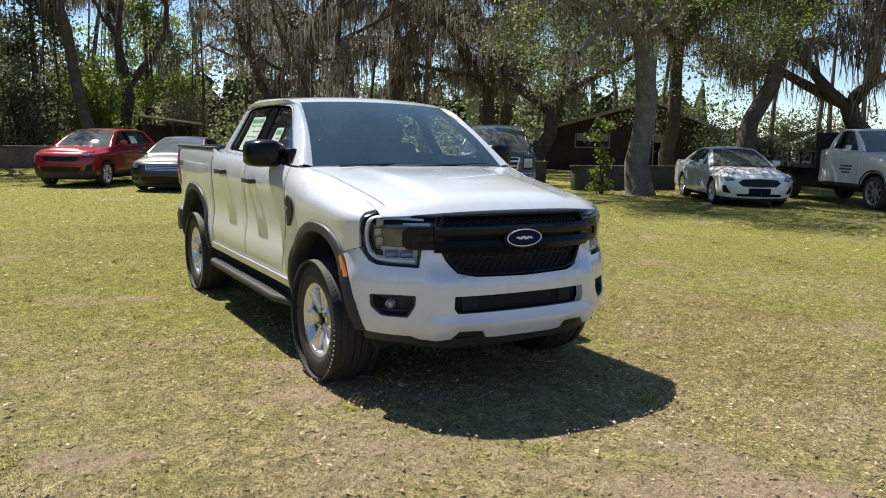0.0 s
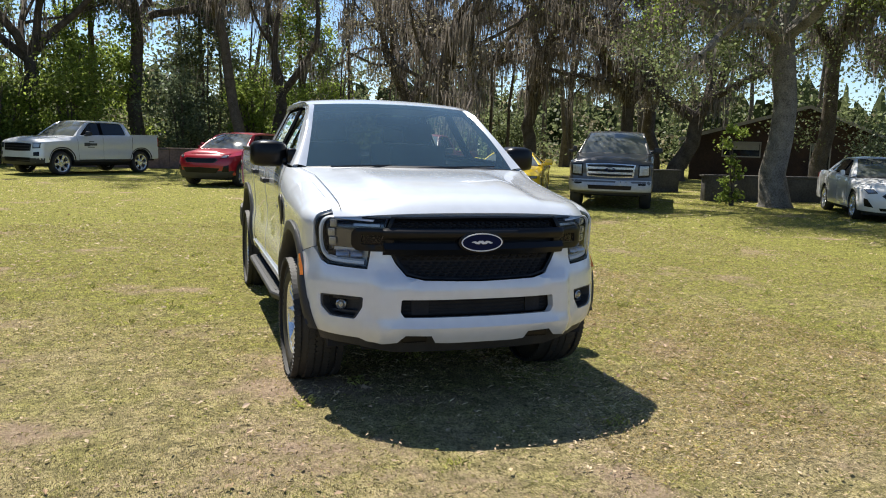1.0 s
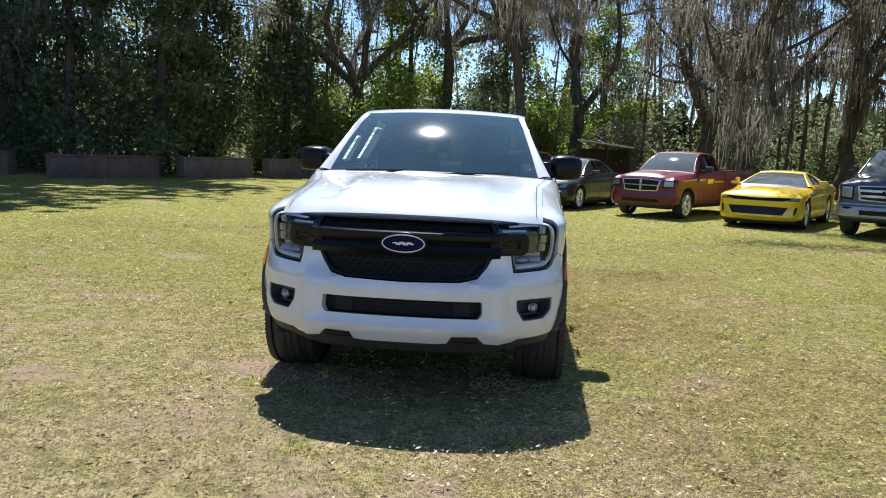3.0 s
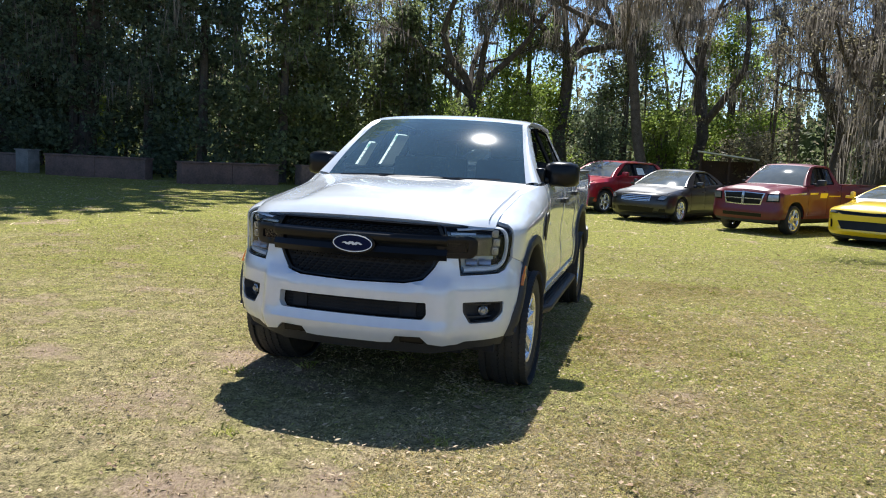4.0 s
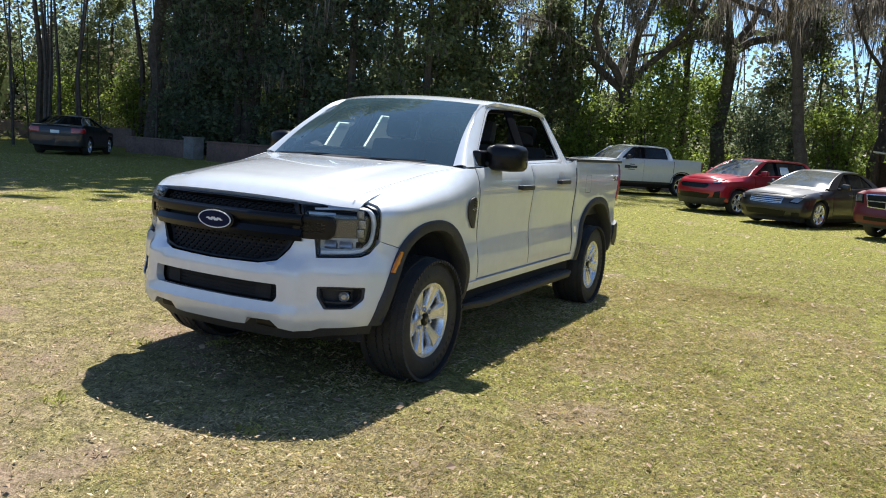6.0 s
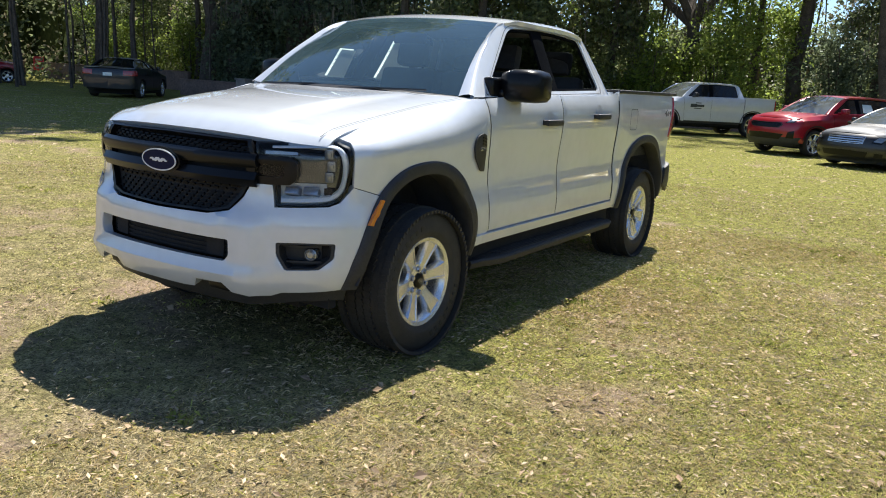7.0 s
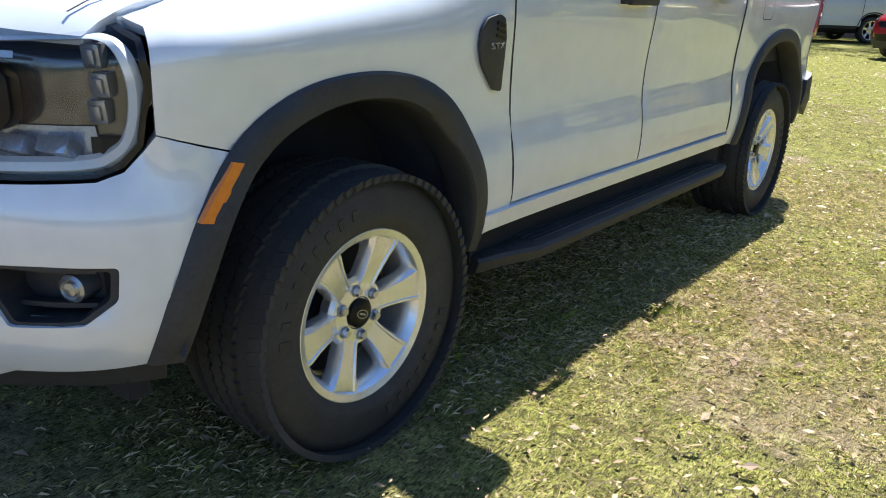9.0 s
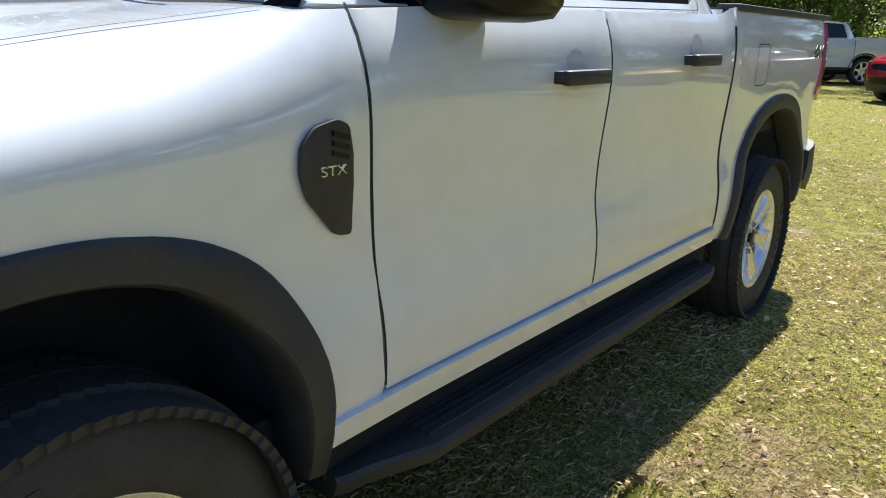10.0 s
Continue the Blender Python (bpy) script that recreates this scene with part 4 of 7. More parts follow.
# wheel-arch flares, amber markers
for sg in (1, -1):
    for ya, low in ((0, 0.46), (o.base, 0.50)):
        n = 44
        out_l, in_l = o.arch_line(ya, 0.065, n, low), o.arch_line(ya, 0.0, n, low)
        n = len(out_l) - 1
        def flare(u, t):
            i = round(u * n)
            k = (0, 0.10, 0.5, 0.90, 1.0, 1.0)[round(t * 5)]
            dx = (0.001, 0.014, 0.020, 0.018, 0.006, -0.09)[round(t * 5)]
            y, z = (a + (b - a) * k for a, b in zip(out_l[i], in_l[i]))
            p = o.surf(sg * o.sy(y), o.vz(y, z))
            return (p[0] + sg * dx, p[1], p[2])
        part("wheel_flare", grid(flare, n, 5, flip=sg < 0), PLASTIC, truck, "black plastic wheel-arch flare", sharp=50)
    pts = S([(-0.461, 0.742), (-0.424, 0.734), (-0.338, 0.842), (-0.376, 0.852)])
    low_x, high_x = o.surf(o.sy(-0.442), 0.738)[0], o.surf(o.sy(-0.357), 0.847)[0]
    marker = lambda a, b: (sg * (low_x + (high_x - low_x) * (b - 0.738) / 0.109 + 0.023), float(np.interp(abs(a), o.s, o.py)), b)
    part("side_marker", patch(pts if sg > 0 else both(pts), marker, gap=0.03, depth=0.02), AMBER, truck, "amber side reflector")
    # fender badge with vent shape and lettering
    b = S(rounded([(0.438, 1.055), (0.458, 1.0), (0.528, 0.925), (0.568, 0.920), (0.568, 1.02), (0.551, 1.130), (0.522, 1.143), (0.468, 1.135), (0.440, 1.105)], 0.012))
    badge = part("fender_badge", patch(b if sg > 0 else both(b), o.surf, gap=0.03, depth=0.012, off=0.016), PLASTIC, truck, "black fender vent badge")
    for k in range(3):
        q = S([(0.505, 1.080 + 0.018 * k), (0.545, 1.068 + 0.018 * k), (0.545, 1.078 + 0.018 * k), (0.505, 1.090 + 0.018 * k)])
        part("badge_fin", patch(q if sg > 0 else both(q), o.surf, gap=0.1, depth=0.006, off=0.021), GLOSSBLACK, badge)


def words(name, text, size, m, material, parent, depth=0.002):
    cu = bpy.data.curves.new(name, "FONT")
    cu.body, cu.size, cu.extrude, cu.align_x, cu.align_y = text, size, depth, "CENTER", "CENTER"
    tmp = bpy.data.objects.new(name, cu)
    scene.collection.objects.link(tmp)
    me = bpy.data.meshes.new_from_object(tmp.evaluated_get(bpy.context.evaluated_depsgraph_get()))
    bpy.data.objects.remove(tmp)
    me.materials.clear()
    me.materials.append(material)
    ob = part(name, me, None, parent)
    ob.matrix_local = m
    return ob


for sg in (1, -1):
    rot = (90, 0, 90) if sg > 0 else (90, 0, -90)
    words("badge_letters", "STX", 0.024, pose(sg * 0.9705, 0.494, 1.050, *rot) @ Matrix.Diagonal((1.45, 1, 1, 1)), CHROME, truck)
    words("bed_letters", "4X4", 0.085, pose(sg * 0.9600, 3.77, 1.232, *rot) @ Matrix.Diagonal((1.2, 1, 1, 1)), PLASTIC, truck, 0.0015)

# fuel flap
flap = lambda g: S(rounded([(2.86 - g, 1.085 - g), (3.02 + g, 1.085 - g), (3.02 + g, 1.225 + g), (2.86 - g, 1.225 + g)], 0.03))
part("fuel_flap", patch(flap(0.0), o.surf, [flap(-0.003)], gap=0.05, depth=0.0, off=0.0015), DARK, truck, "thin round-cornered joint of the fuel flap")

# handles, mirrors, running boards
for sg in (1, -1):
    for yh, zh in ((1.375, 1.182), (2.205, 1.214)):
        bm = boxes((sg * 0.975 - 0.014, sg * 0.975 + 0.014, yh - 0.115, yh + 0.115, zh - 0.019, zh + 0.019), bevel=0.011)
        for dy in (-0.09, 0.09):
            box(bm, sg * 0.955 - 0.022, sg * 0.955 + 0.022, yh + dy - 0.02, yh + dy + 0.02, zh - 0.016, zh + 0.016, bevel=0.006)
        h = part("door_handle", bm, PLASTIC, truck, "black pull handle")
        # flat grey disc on the door, the handle cup's shade put into its colour
        cup = [(o.sy(yh) + 0.055 * math.cos(k * math.pi / 10), zh + 0.01 + 0.05 * math.sin(k * math.pi / 10)) for k in range(20)]
        part("handle_recess", patch(cup if sg > 0 else both(cup), o.surf, gap=0.03, depth=0.0, off=0.0015), mat("recess_shade_grey", (0.55, 0.55, 0.55), 0.4, coat=0.8, vary=0.05), h)
    mir = bmesh.new()
    prof = [(0.852, 0.12, 1.33, 1.44), (0.872, 0.165, 1.310, 1.480), (0.93, 0.185, 1.304, 1.495), (1.03, 0.18, 1.304, 1.495), (1.085, 0.15, 1.312, 1.482), (1.108, 0.09, 1.334, 1.455)]
    rows = []
    for x, d, z0, z1 in prof:
        zc, hz = (z0 + z1) / 2, (z1 - z0) / 2
        sec = []
        for k in range(20):
            t = 2 * math.pi * k / 20
            c, s_ = math.cos(t), math.sin(t)
            yy = 0.965 - d * (0.95 if c > 0 else 0.28) * abs(c) ** 0.42 * (1 if c > 0 else -1) + 0.03 * (x - 0.85)
            sec.append(mir.verts.new((sg * x, yy, zc + hz * math.copysign(abs(s_) ** 0.42, s_))))
        rows.append(sec)
    for p, q in zip(rows, rows[1:]):
        for k in range(20):
            f = (p[k], p[(k + 1) % 20], q[(k + 1) % 20], q[k])
            mir.faces.new(f)
    mir.faces.new(rows[-1])
    mir.faces.new(rows[0][::-1])
    bmesh.ops.recalc_face_normals(mir, faces=mir.faces)
    box(mir, *sorted((sg * 0.80, sg * 0.90)), 0.80, 0.93, 1.325, 1.375, bevel=0.018)
    box(mir, *sorted((sg * 0.80, sg * 0.87)), 0.72, 0.92, 1.33, 1.44, bevel=0.02)
    part("mirror", mir, GLOSSBLACK, truck, "black door mirror", sharp=62)
    rb = bmesh.new()
    sec = [(0.80, 0.388), (0.83, 0.406), (0.950, 0.412), (0.978, 0.406), (0.986, 0.394), (0.974, 0.360), (0.90, 0.350), (0.80, 0.358)]
    rows = []
    for y, k, dz in ((0.56, -0.085, -0.012), (0.58, -0.07, -0.008), (0.64, -0.055, -0.004), (0.79, 0, 0), (1.5, 0, 0), (2.52, 0, 0), (2.62, -0.03, -0.005), (2.66, -0.09, -0.012)):
        rows.append([rb.verts.new((sg * (x + (k if x > 0.93 else k * 0.3)), y, z + dz)) for x, z in sec])
    for p, q in zip(rows, rows[1:]):
        for i in range(8):
            rb.faces.new((p[i], p[(i + 1) % 8], q[(i + 1) % 8], q[i]))
    rb.faces.new(rows[0]), rb.faces.new(rows[-1][::-1])
    bmesh.ops.recalc_face_normals(rb, faces=rb.faces)
    board = part("running_board", rb, PLASTIC, truck, "black running board with ribbed treads", sharp=30)
    ribs = bmesh.new()
    for k in range(5):
        box(ribs, *sorted((sg * (0.842 + 0.024 * k), sg * (0.855 + 0.024 * k))), 0.80, 2.50, 0.402, 0.4165, bevel=0.002)
    part("tread_ribs", ribs, PLASTIC, board, sharp=30)
    for y in (0.95, 1.65, 2.40):
        bm = bmesh.new()
        tube(bm, [(sg * 0.56, y + 0.02, 0.50), (sg * 0.72, y + 0.01, 0.475), (sg * 0.88, y, 0.375)], 0.025, 6)
        part("board_bracket", bm, DARK, board)

# tail lamps, rear bumper, bed, tailgate cap
for sg in (1, -1):
    t = [(o.sy(3.915), 1.02), (o.sy(4.0), 0.99), (o.bx(0.84), 1.02), (o.bx(0.84), 1.31), (o.sy(3.98), 1.31), (o.sy(3.945), 1.22)]
    part("tail_light", patch(t if sg > 0 else both(t), o.surf, gap=0.04, depth=0.02, off=0.014), REDLENS, truck, "tall red tail lamp")
    bz = [(o.sy(3.80), 0.60), (o.sy(4.0), 0.52), (o.s_tail - 0.001, 0.50), (o.s_tail - 0.001, 0.80), (o.sy(4.08), 0.80), (o.sy(3.86), 0.74)]
    part("rear_bumper", patch(bz if sg > 0 else both(bz), o.surf, gap=0.06, depth=0.06, off=0.03), PLASTIC, truck, "dark rear step bumper")
    part("bed_rail", boxes((*sorted((sg * 0.83, sg * 0.925)), 2.635, 4.08, 1.385, 1.412), bevel=0.008), PLASTIC, truck, "black bed rail cap")
    part("bed_inner_wall", boxes((*sorted((sg * 0.80, sg * 0.83)), 2.66, 4.03, 0.86, 1.40)), PLASTIC, truck)
part("bed_floor", boxes((-0.82, 0.82, 2.66, 4.03, 0.86, 0.88)), PLASTIC, truck)
part("bed_front_wall", boxes((-0.86, 0.86, 2.625, 2.66, 0.80, 1.39)), WHITE, truck)
part("tailgate_cap", boxes((-0.82, 0.82, 4.03, 4.10, 1.38, 1.41), bevel=0.01), PLASTIC, truck)
part("cab_back", boxes((-0.84, 0.84, 2.56, 2.60, 0.6, 1.36)), WHITE, truck)
part("frame_rail", boxes((-0.55, -0.45, -0.4, 4.0, 0.44, 0.56), (0.45, 0.55, -0.4, 4.0, 0.44, 0.56), (-0.7, 0.7, 3.2, 3.34, 0.33, 0.45), (-0.7, 0.7, -0.05, 0.05, 0.33, 0.42)), DARK, truck)
liners(truck, o, 0.93, 0.60)

# wheels
meshes = wheel_meshes(0.39, 0.255, 0.228, 6, 72, SILVER)
cap = lathe(bmesh.new(), [(0.001, 0.094), (0.029, 0.093), (0.039, 0.088), (0.041, 0.07)], 24)
put_wheels(truck, o, meshes, 0.818, finish(cap, GLOSSBLACK, "hub_cap"), 6, 0.03)

# cab interior
for sg in (1, -1):
    part("inner_panel", boxes((*sorted((sg * 0.83, sg * 0.86)), 0.60, 2.60, 0.46, 1.30)), DARK, truck)
    part("inner_panel", boxes((*sorted((sg * 0.60, sg * 0.86)), 0.50, 0.60, 0.46, 1.22)), DARK, truck)
part("dashboard", boxes((-0.74, 0.74, 0.55, 1.02, 0.9, 1.27), (-0.72, 0.72, 0.40, 0.80, 1.2, 1.315), bevel=0.05), DASH, truck)
part("cab_floor", boxes((-0.84, 0.84, 0.3, 2.56, 0.5, 0.56)), DARK, truck)
part("headliner", grid(lambda u, t: tuple(Vector(roof_fn(u, t)) - Vector((0, 0, 0.035))), 14, 10, flip=True), mat("headliner_cloth", (0.32, 0.32, 0.31), 0.95, vary=0.1), truck)
wheel_m = pose(0.38, 1.02, 1.17, 0, 0, 90) @ pose(0, 0, 0, 0, -25)
sw = bmesh.new()
tube(sw, [tuple((wheel_m @ Vector((0, 0.18 * math.cos(k * math.pi / 12), 0.18 * math.sin(k * math.pi / 12))))) for k in range(25)], 0.015, 6)
box(sw, -0.02, 0.03, -0.16, 0.16, -0.03, 0.03, bevel=0.01, m=wheel_m)
part("steering_wheel", sw, PLASTIC, truck)
for x, y in ((0.38, 1.45), (-0.38, 1.45), (0.40, 2.28), (-0.40, 2.28)):
    st = bmesh.new()
    box(st, x - 0.26, x + 0.26, y - 0.42, y + 0.10, 0.78, 0.95, bevel=0.05)
    box(st, x - 0.25, x + 0.25, -0.07, 0.07, 0.0, 0.62, bevel=0.055, m=pose(0, y + 0.10, 0.88, -14))
    seat = part("seat", st, CLOTH, truck, "dark cloth seat with headrest")
    hr = bmesh.new()
    box(hr, x - 0.13, x + 0.13, -0.05, 0.05, 0.65, 0.83, bevel=0.04, m=pose(0, y + 0.10, 0.86, -12))
    part("headrest", hr, CLOTH, seat)
part("rear_view_mirror", boxes((-0.13, 0.13, 1.10, 1.13, 1.63, 1.70), bevel=0.012), PLASTIC, truck)
# passenger-side glass with its paper sheets; the driver's panes are wound down
for pane in window_panes(o, hole, 1.585):
    g = part("side_window", patch(both(pane), o.house, gap=0.08, depth=0.0, off=-0.022), SIDEGLASS, truck)
    g.visible_shadow = False
def sheet(y0, y1, z0, z1, name, label):
    f = lambda a, b: o.house(a, b)
    sh = part(name, patch(both([(y0, z0), (y1, z0), (y1 + 0.0, z1), (y0 + 0.04, z1)]), f, gap=0.06, depth=0.0, off=-0.032), PAPER, truck, label)
    bars_ = bmesh.new()
    for k in range(5):
        z = z0 + (z1 - z0) * (0.14 + 0.15 * k)
        y = y0 + 0.04
        patch(both([(y, z), (y + (y1 - y0) * (0.75 if k % 3 else 0.5), z), (y + (y1 - y0) * (0.75 if k % 3 else 0.5), z + 0.005), (y, z + 0.005)]), f, gap=0.1, depth=0.0, off=-0.030, bm=bars_)
    part("printed_lines", bars_, INK, sh)
    top_ = bmesh.new()
    patch(both([(y0 + 0.06, z1 - 0.05), (y1 - 0.03, z1 - 0.05), (y1 - 0.03, z1 - 0.02), (y0 + 0.06, z1 - 0.02)]), f, gap=0.1, depth=0.0, off=-0.030, bm=top_)
    part("printed_band", top_, GREENBAR, sh)
sheet(1.80, 2.17, 1.39, 1.69, "window_sticker", "white and green price sheet stuck inside the window")
sheet(1.22, 1.42, 1.40, 1.60, "window_sticker", "white and green sheet stuck inside the window")
# wipers, roof aerial, inside items on the dash
for x0 in (-0.62, 0.0):
    bm = bmesh.new()
    tube(bm, [(x0, 0.405, 1.330), (x0 + 0.30, 0.422, 1.341), (x0 + 0.60, 0.448, 1.347)], 0.006, 5)
    part("wiper", bm, PLASTIC, truck)
bm = bmesh.new()
tube(bm, [(-0.05, 2.30, 1.85), (-0.05, 2.36, 1.90)], [0.02, 0.008], 6)
part("aerial", bm, PLASTIC, truck)

# ---------------------------------------------------------------- the parked vehicles
def parked(name, m, o, col, label, category, bed=False, doors=(0.5, 1.5, 2.5), hood_col=None, lower=None, metal=SILVER, spokes=5, split=False, bed_col=None, windshield=None, trim=PLASTIC,
           grille=None, grille_mat=None, lamp=None, intake=None, fog=None, bars=0, bar_w=0.012, bar_mat=None, tail=None, window_cut=None, rim_k=0.71, frame_mat=None):
    root = thing(name, m, label, category)
    hole, wind_, roof_, hood_ = core(root, o, col, gap=0.12, hood_col=hood_col, doors=doors, bed=bed, lower=lower, glass=(windshield or SHEENGLASS, BLACKGLASS), trim=trim, window_cut=window_cut)
    v = lambda z: z if z < o.knee else o.knee + (z - o.knee) / (o.hood_f - o.knee) * (o.belt - o.knee)
    f = lambda pts: [(o.fx(x), v(z)) for x, z in pts]
    mir = lambda pts: pts + [(-a, b) for a, b in reversed(pts) if abs(a) > 1e-6]
    wing = o.nose + o.fd * 0.72
    arch = [p for p in o.arch_line(0, 0.0, 26, o.sill - 0.06) if p[0] < 0 and p[1] < o.knee * 0.80]
    half = f([(0, o.sill - 0.10), (o.hw * 0.6, o.sill - 0.09)]) + [(o.sy(arch[0][0] - 0.02), o.sill - 0.06)] + [(o.sy(y), z) for y, z in arch] + [(o.sy(wing + 0.015), o.knee * 0.80), (o.sy(wing + 0.015), o.belt)] + f([(o.hw * 0.5, o.hood_f - 0.004), (0, o.hood_f - 0.004)])
    bump = part("front_bumper", patch(mir(half), o.surf, gap=0.09, depth=0.04), col, root)
    if lower is not None:
        lw = f([(0, o.sill - 0.11), (o.hw * 0.6, o.sill - 0.10)]) + [(o.sy(wing), o.sill - 0.08), (o.sy(wing), o.sill + 0.09)] + f([(0, o.sill + 0.07)])
        part("lower_cladding", patch(mir(lw), o.surf, gap=0.1, depth=0.02, off=0.006), lower, bump)
        for sg in (1, -1):
            for ya in (0, o.base):
                a, b = o.arch_line(ya, 0.055, 20, o.sill), o.arch_line(ya, 0.0, 20, o.sill)
                part("arch_cladding", grid(lambda u, t: (lambda p: (p[0] + sg * (0.012 if t < 0.9 else -0.02), p[1], p[2]))(o.surf(sg * o.sy(a[round(u * 20)][0] * (1 - t) + b[round(u * 20)][0] * t), a[round(u * 20)][1] * (1 - t) + b[round(u * 20)][1] * t)), 20, 2, flip=sg < 0), lower, root)
    if grille:
        gr = part("grille", patch(mir(f(grille)), o.surf, gap=0.1, depth=0.012, off=0.010), frame_mat or PLASTIC, root)
        zs = [p[1] for p in grille]
        part("grille_panel", patch([(a * 0.93, v(sum(zs) / len(zs)) + (b - v(sum(zs) / len(zs))) * 0.84) for a, b in mir(f(grille))], o.surf, gap=0.1, depth=0.0, off=0.013), GLOSSBLACK, gr)
        for k in range(bars):
            z = min(zs) + (max(zs) - min(zs)) * (k + 1) / (bars + 1)
            xm = max(p[0] for p in grille) * 0.9
            part("grille_bar", patch(f([(-xm, z - bar_w), (xm, z - bar_w), (xm, z + bar_w), (-xm, z + bar_w)]), o.surf, gap=0.12, depth=0.015, off=0.022), bar_mat or PLASTIC, gr)
    val = f([(0, o.sill - 0.17), (o.hw * 0.6, o.sill - 0.16)]) + [(o.sy(wing - 0.05), o.sill - 0.12), (o.sy(wing - 0.05), o.sill - 0.07)] + f([(o.hw * 0.6, o.sill - 0.085), (0, o.sill - 0.095)])
    part("valance", patch(mir(val), o.surf, gap=0.12, depth=0.05, off=-0.02), PLASTIC, bump)
    if intake:
        part("lower_intake", patch(mir(f(intake)), o.surf, gap=0.1, depth=0.01, off=0.008), GLOSSBLACK, bump)
    for sg in (1, -1):
        wr = (lambda pts: pts) if sg > 0 else both
        if lamp:
            hl = part("headlight", patch(wr(f(lamp)), o.surf, gap=0.08, depth=0.012, off=0.010), GLOSSBLACK, root)
            cx, cz = sum(a for a, b in f(lamp)) / len(lamp), sum(b for a, b in f(lamp)) / len(lamp)
            part("lamp_housing", patch(wr([(cx + (a - cx) * 0.8, cz + (b - cz) * 0.74) for a, b in f(lamp)]), o.surf, gap=0.08, depth=0.0, off=0.014), LAMPGREY, hl)
        if fog:
            part("fog_light", patch(wr(f(fog)), o.surf, gap=0.08, depth=0.01, off=0.012), GLOSSBLACK, root)
        zb = o.belt
        part("mirror", mirror_mesh(o.hw - 0.02, o.hw + 0.19, o.cowl + 0.42, zb + 0.01, zb + 0.16) if sg > 0 else mirror_mesh(-o.hw - 0.09, -o.hw + 0.02 + 0.0, o.cowl + 0.42, zb + 0.01, zb + 0.16), col if category != "pickup truck" else PLASTIC, root)
        for d in doors[1:]:
            p = o.surf(sg * o.sy(d - 0.13), o.belt - 0.13)
            part("door_handle", boxes((p[0] - 0.02, p[0] + 0.02, d - 0.22, d - 0.05, p[2] - 0.014, p[2] + 0.014), bevel=0.006), trim if trim is not PLASTIC else col, root)
        for pane in window_panes(o, hole, doors[1]):
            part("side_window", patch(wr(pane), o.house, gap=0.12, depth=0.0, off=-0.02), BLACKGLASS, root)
        if tail:
            z0, z1, xin = tail
            t = [(o.sy(o.tail - o.rd * 1.0), z0), (o.bx(xin), z0), (o.bx(xin), z1), (o.sy(o.tail - o.rd * 1.0), z1)]
            part("tail_light", patch(wr(t), o.surf, gap=0.08, depth=0.01, off=0.012), REDLENS, root)
    if bed:
        for sg in (1, -1):
            part("bed_rail", boxes((*sorted((sg * (o.hw - 0.13), sg * (o.hw - 0.02))), o.back_y + 0.03, o.tail - 0.05, o.deck - 0.02, o.deck + 0.012), bevel=0.008), bed_col or col, root)
        part("bed_floor", boxes((-o.hw + 0.1, o.hw - 0.1, o.back_y + 0.05, o.tail - 0.08, o.deck - 0.5, o.deck - 0.45)), DARK, root)
        part("cab_back", boxes((-o.hw + 0.1, o.hw - 0.1, o.back_y - 0.04, o.back_y, o.sill, o.back_z - 0.01)), col, root)
    else:
        def deck(u, t):
            u = 2 * u - 1
            y = o.back_y - 0.04 * u * u + (o.tail - 0.03 - 0.03 * u * u - o.back_y) * t
            z = np.interp(y, *o.top_y)
            return (u * (o.hw - o.round_d - 0.03 + (-0.05 * t)), y, z + 0.03 * (1 - u * u) - 0.01)
        part("boot_lid", grid(deck, 12, 6, thick=0.02), col, root)
    ms = wheel_meshes(o.wheel, o.tread, o.wheel * rim_k, spokes, 0, metal, split)
    put_wheels(root, o, ms, o.hw - o.tread / 2 - 0.03)
    liners(root, o, o.hw - 0.03, o.hw - 0.32)
    return root


# red compact SUV with black cladding
suv_shape = Shape(nose=-0.91, tail=3.57, hw=0.925, fd=0.55, fp=2.6, rd=0.35, base=2.67, wheel=0.35, tread=0.225, arch=(0.41, 0.41), knee=0.80, belt=1.12, hood_f=0.96, hood_r=1.10, cowl=0.38, ws_top=1.22, roof=1.64, roof_hw=0.60,
                  roof_end=3.0, back_y=3.42, back_z=1.17, deck=1.12, tail_z=1.0, sill=0.40, crown=0.06, side=((0.2, 0.10), (0.35, 0.03), (0.5, 0.0), (0.7, 0.015), (0.9, 0.0), (1.12, 0.01)), front=((0.2, 0.12), (0.4, 0.02), (0.6, 0.0), (0.8, 0.02), (1.12, 0.10)))
suv_front = dict(grille=[(0, 0.70), (0.45, 0.71), (0.56, 0.80), (0.50, 0.85), (0, 0.84)], lamp=[(0.60, 0.84), (0.80, 0.86), (0.87, 0.94), (0.70, 0.92)], intake=[(0, 0.42), (0.50, 0.42), (0.60, 0.56), (0, 0.58)], fog=[(0.66, 0.46), (0.82, 0.46), (0.82, 0.66), (0.70, 0.62)])
suv = parked("suv", pose(3.05, 23.95, 0, 0, 0, -36), suv_shape, RED, "red compact SUV with black lower cladding, parked on the lawn", "car", doors=(0.55, 1.55, 2.55), lower=PLASTIC, tail=(0.85, 0.98, 0.5), **suv_front)
paper = part("window_sheet", patch([(1.72, 1.20), (2.12, 1.20), (2.12, 1.42), (1.78, 1.42)], suv_shape.house, gap=0.15, depth=0.0, off=-0.008), PAPER, suv, "white paper sheet in the side window")

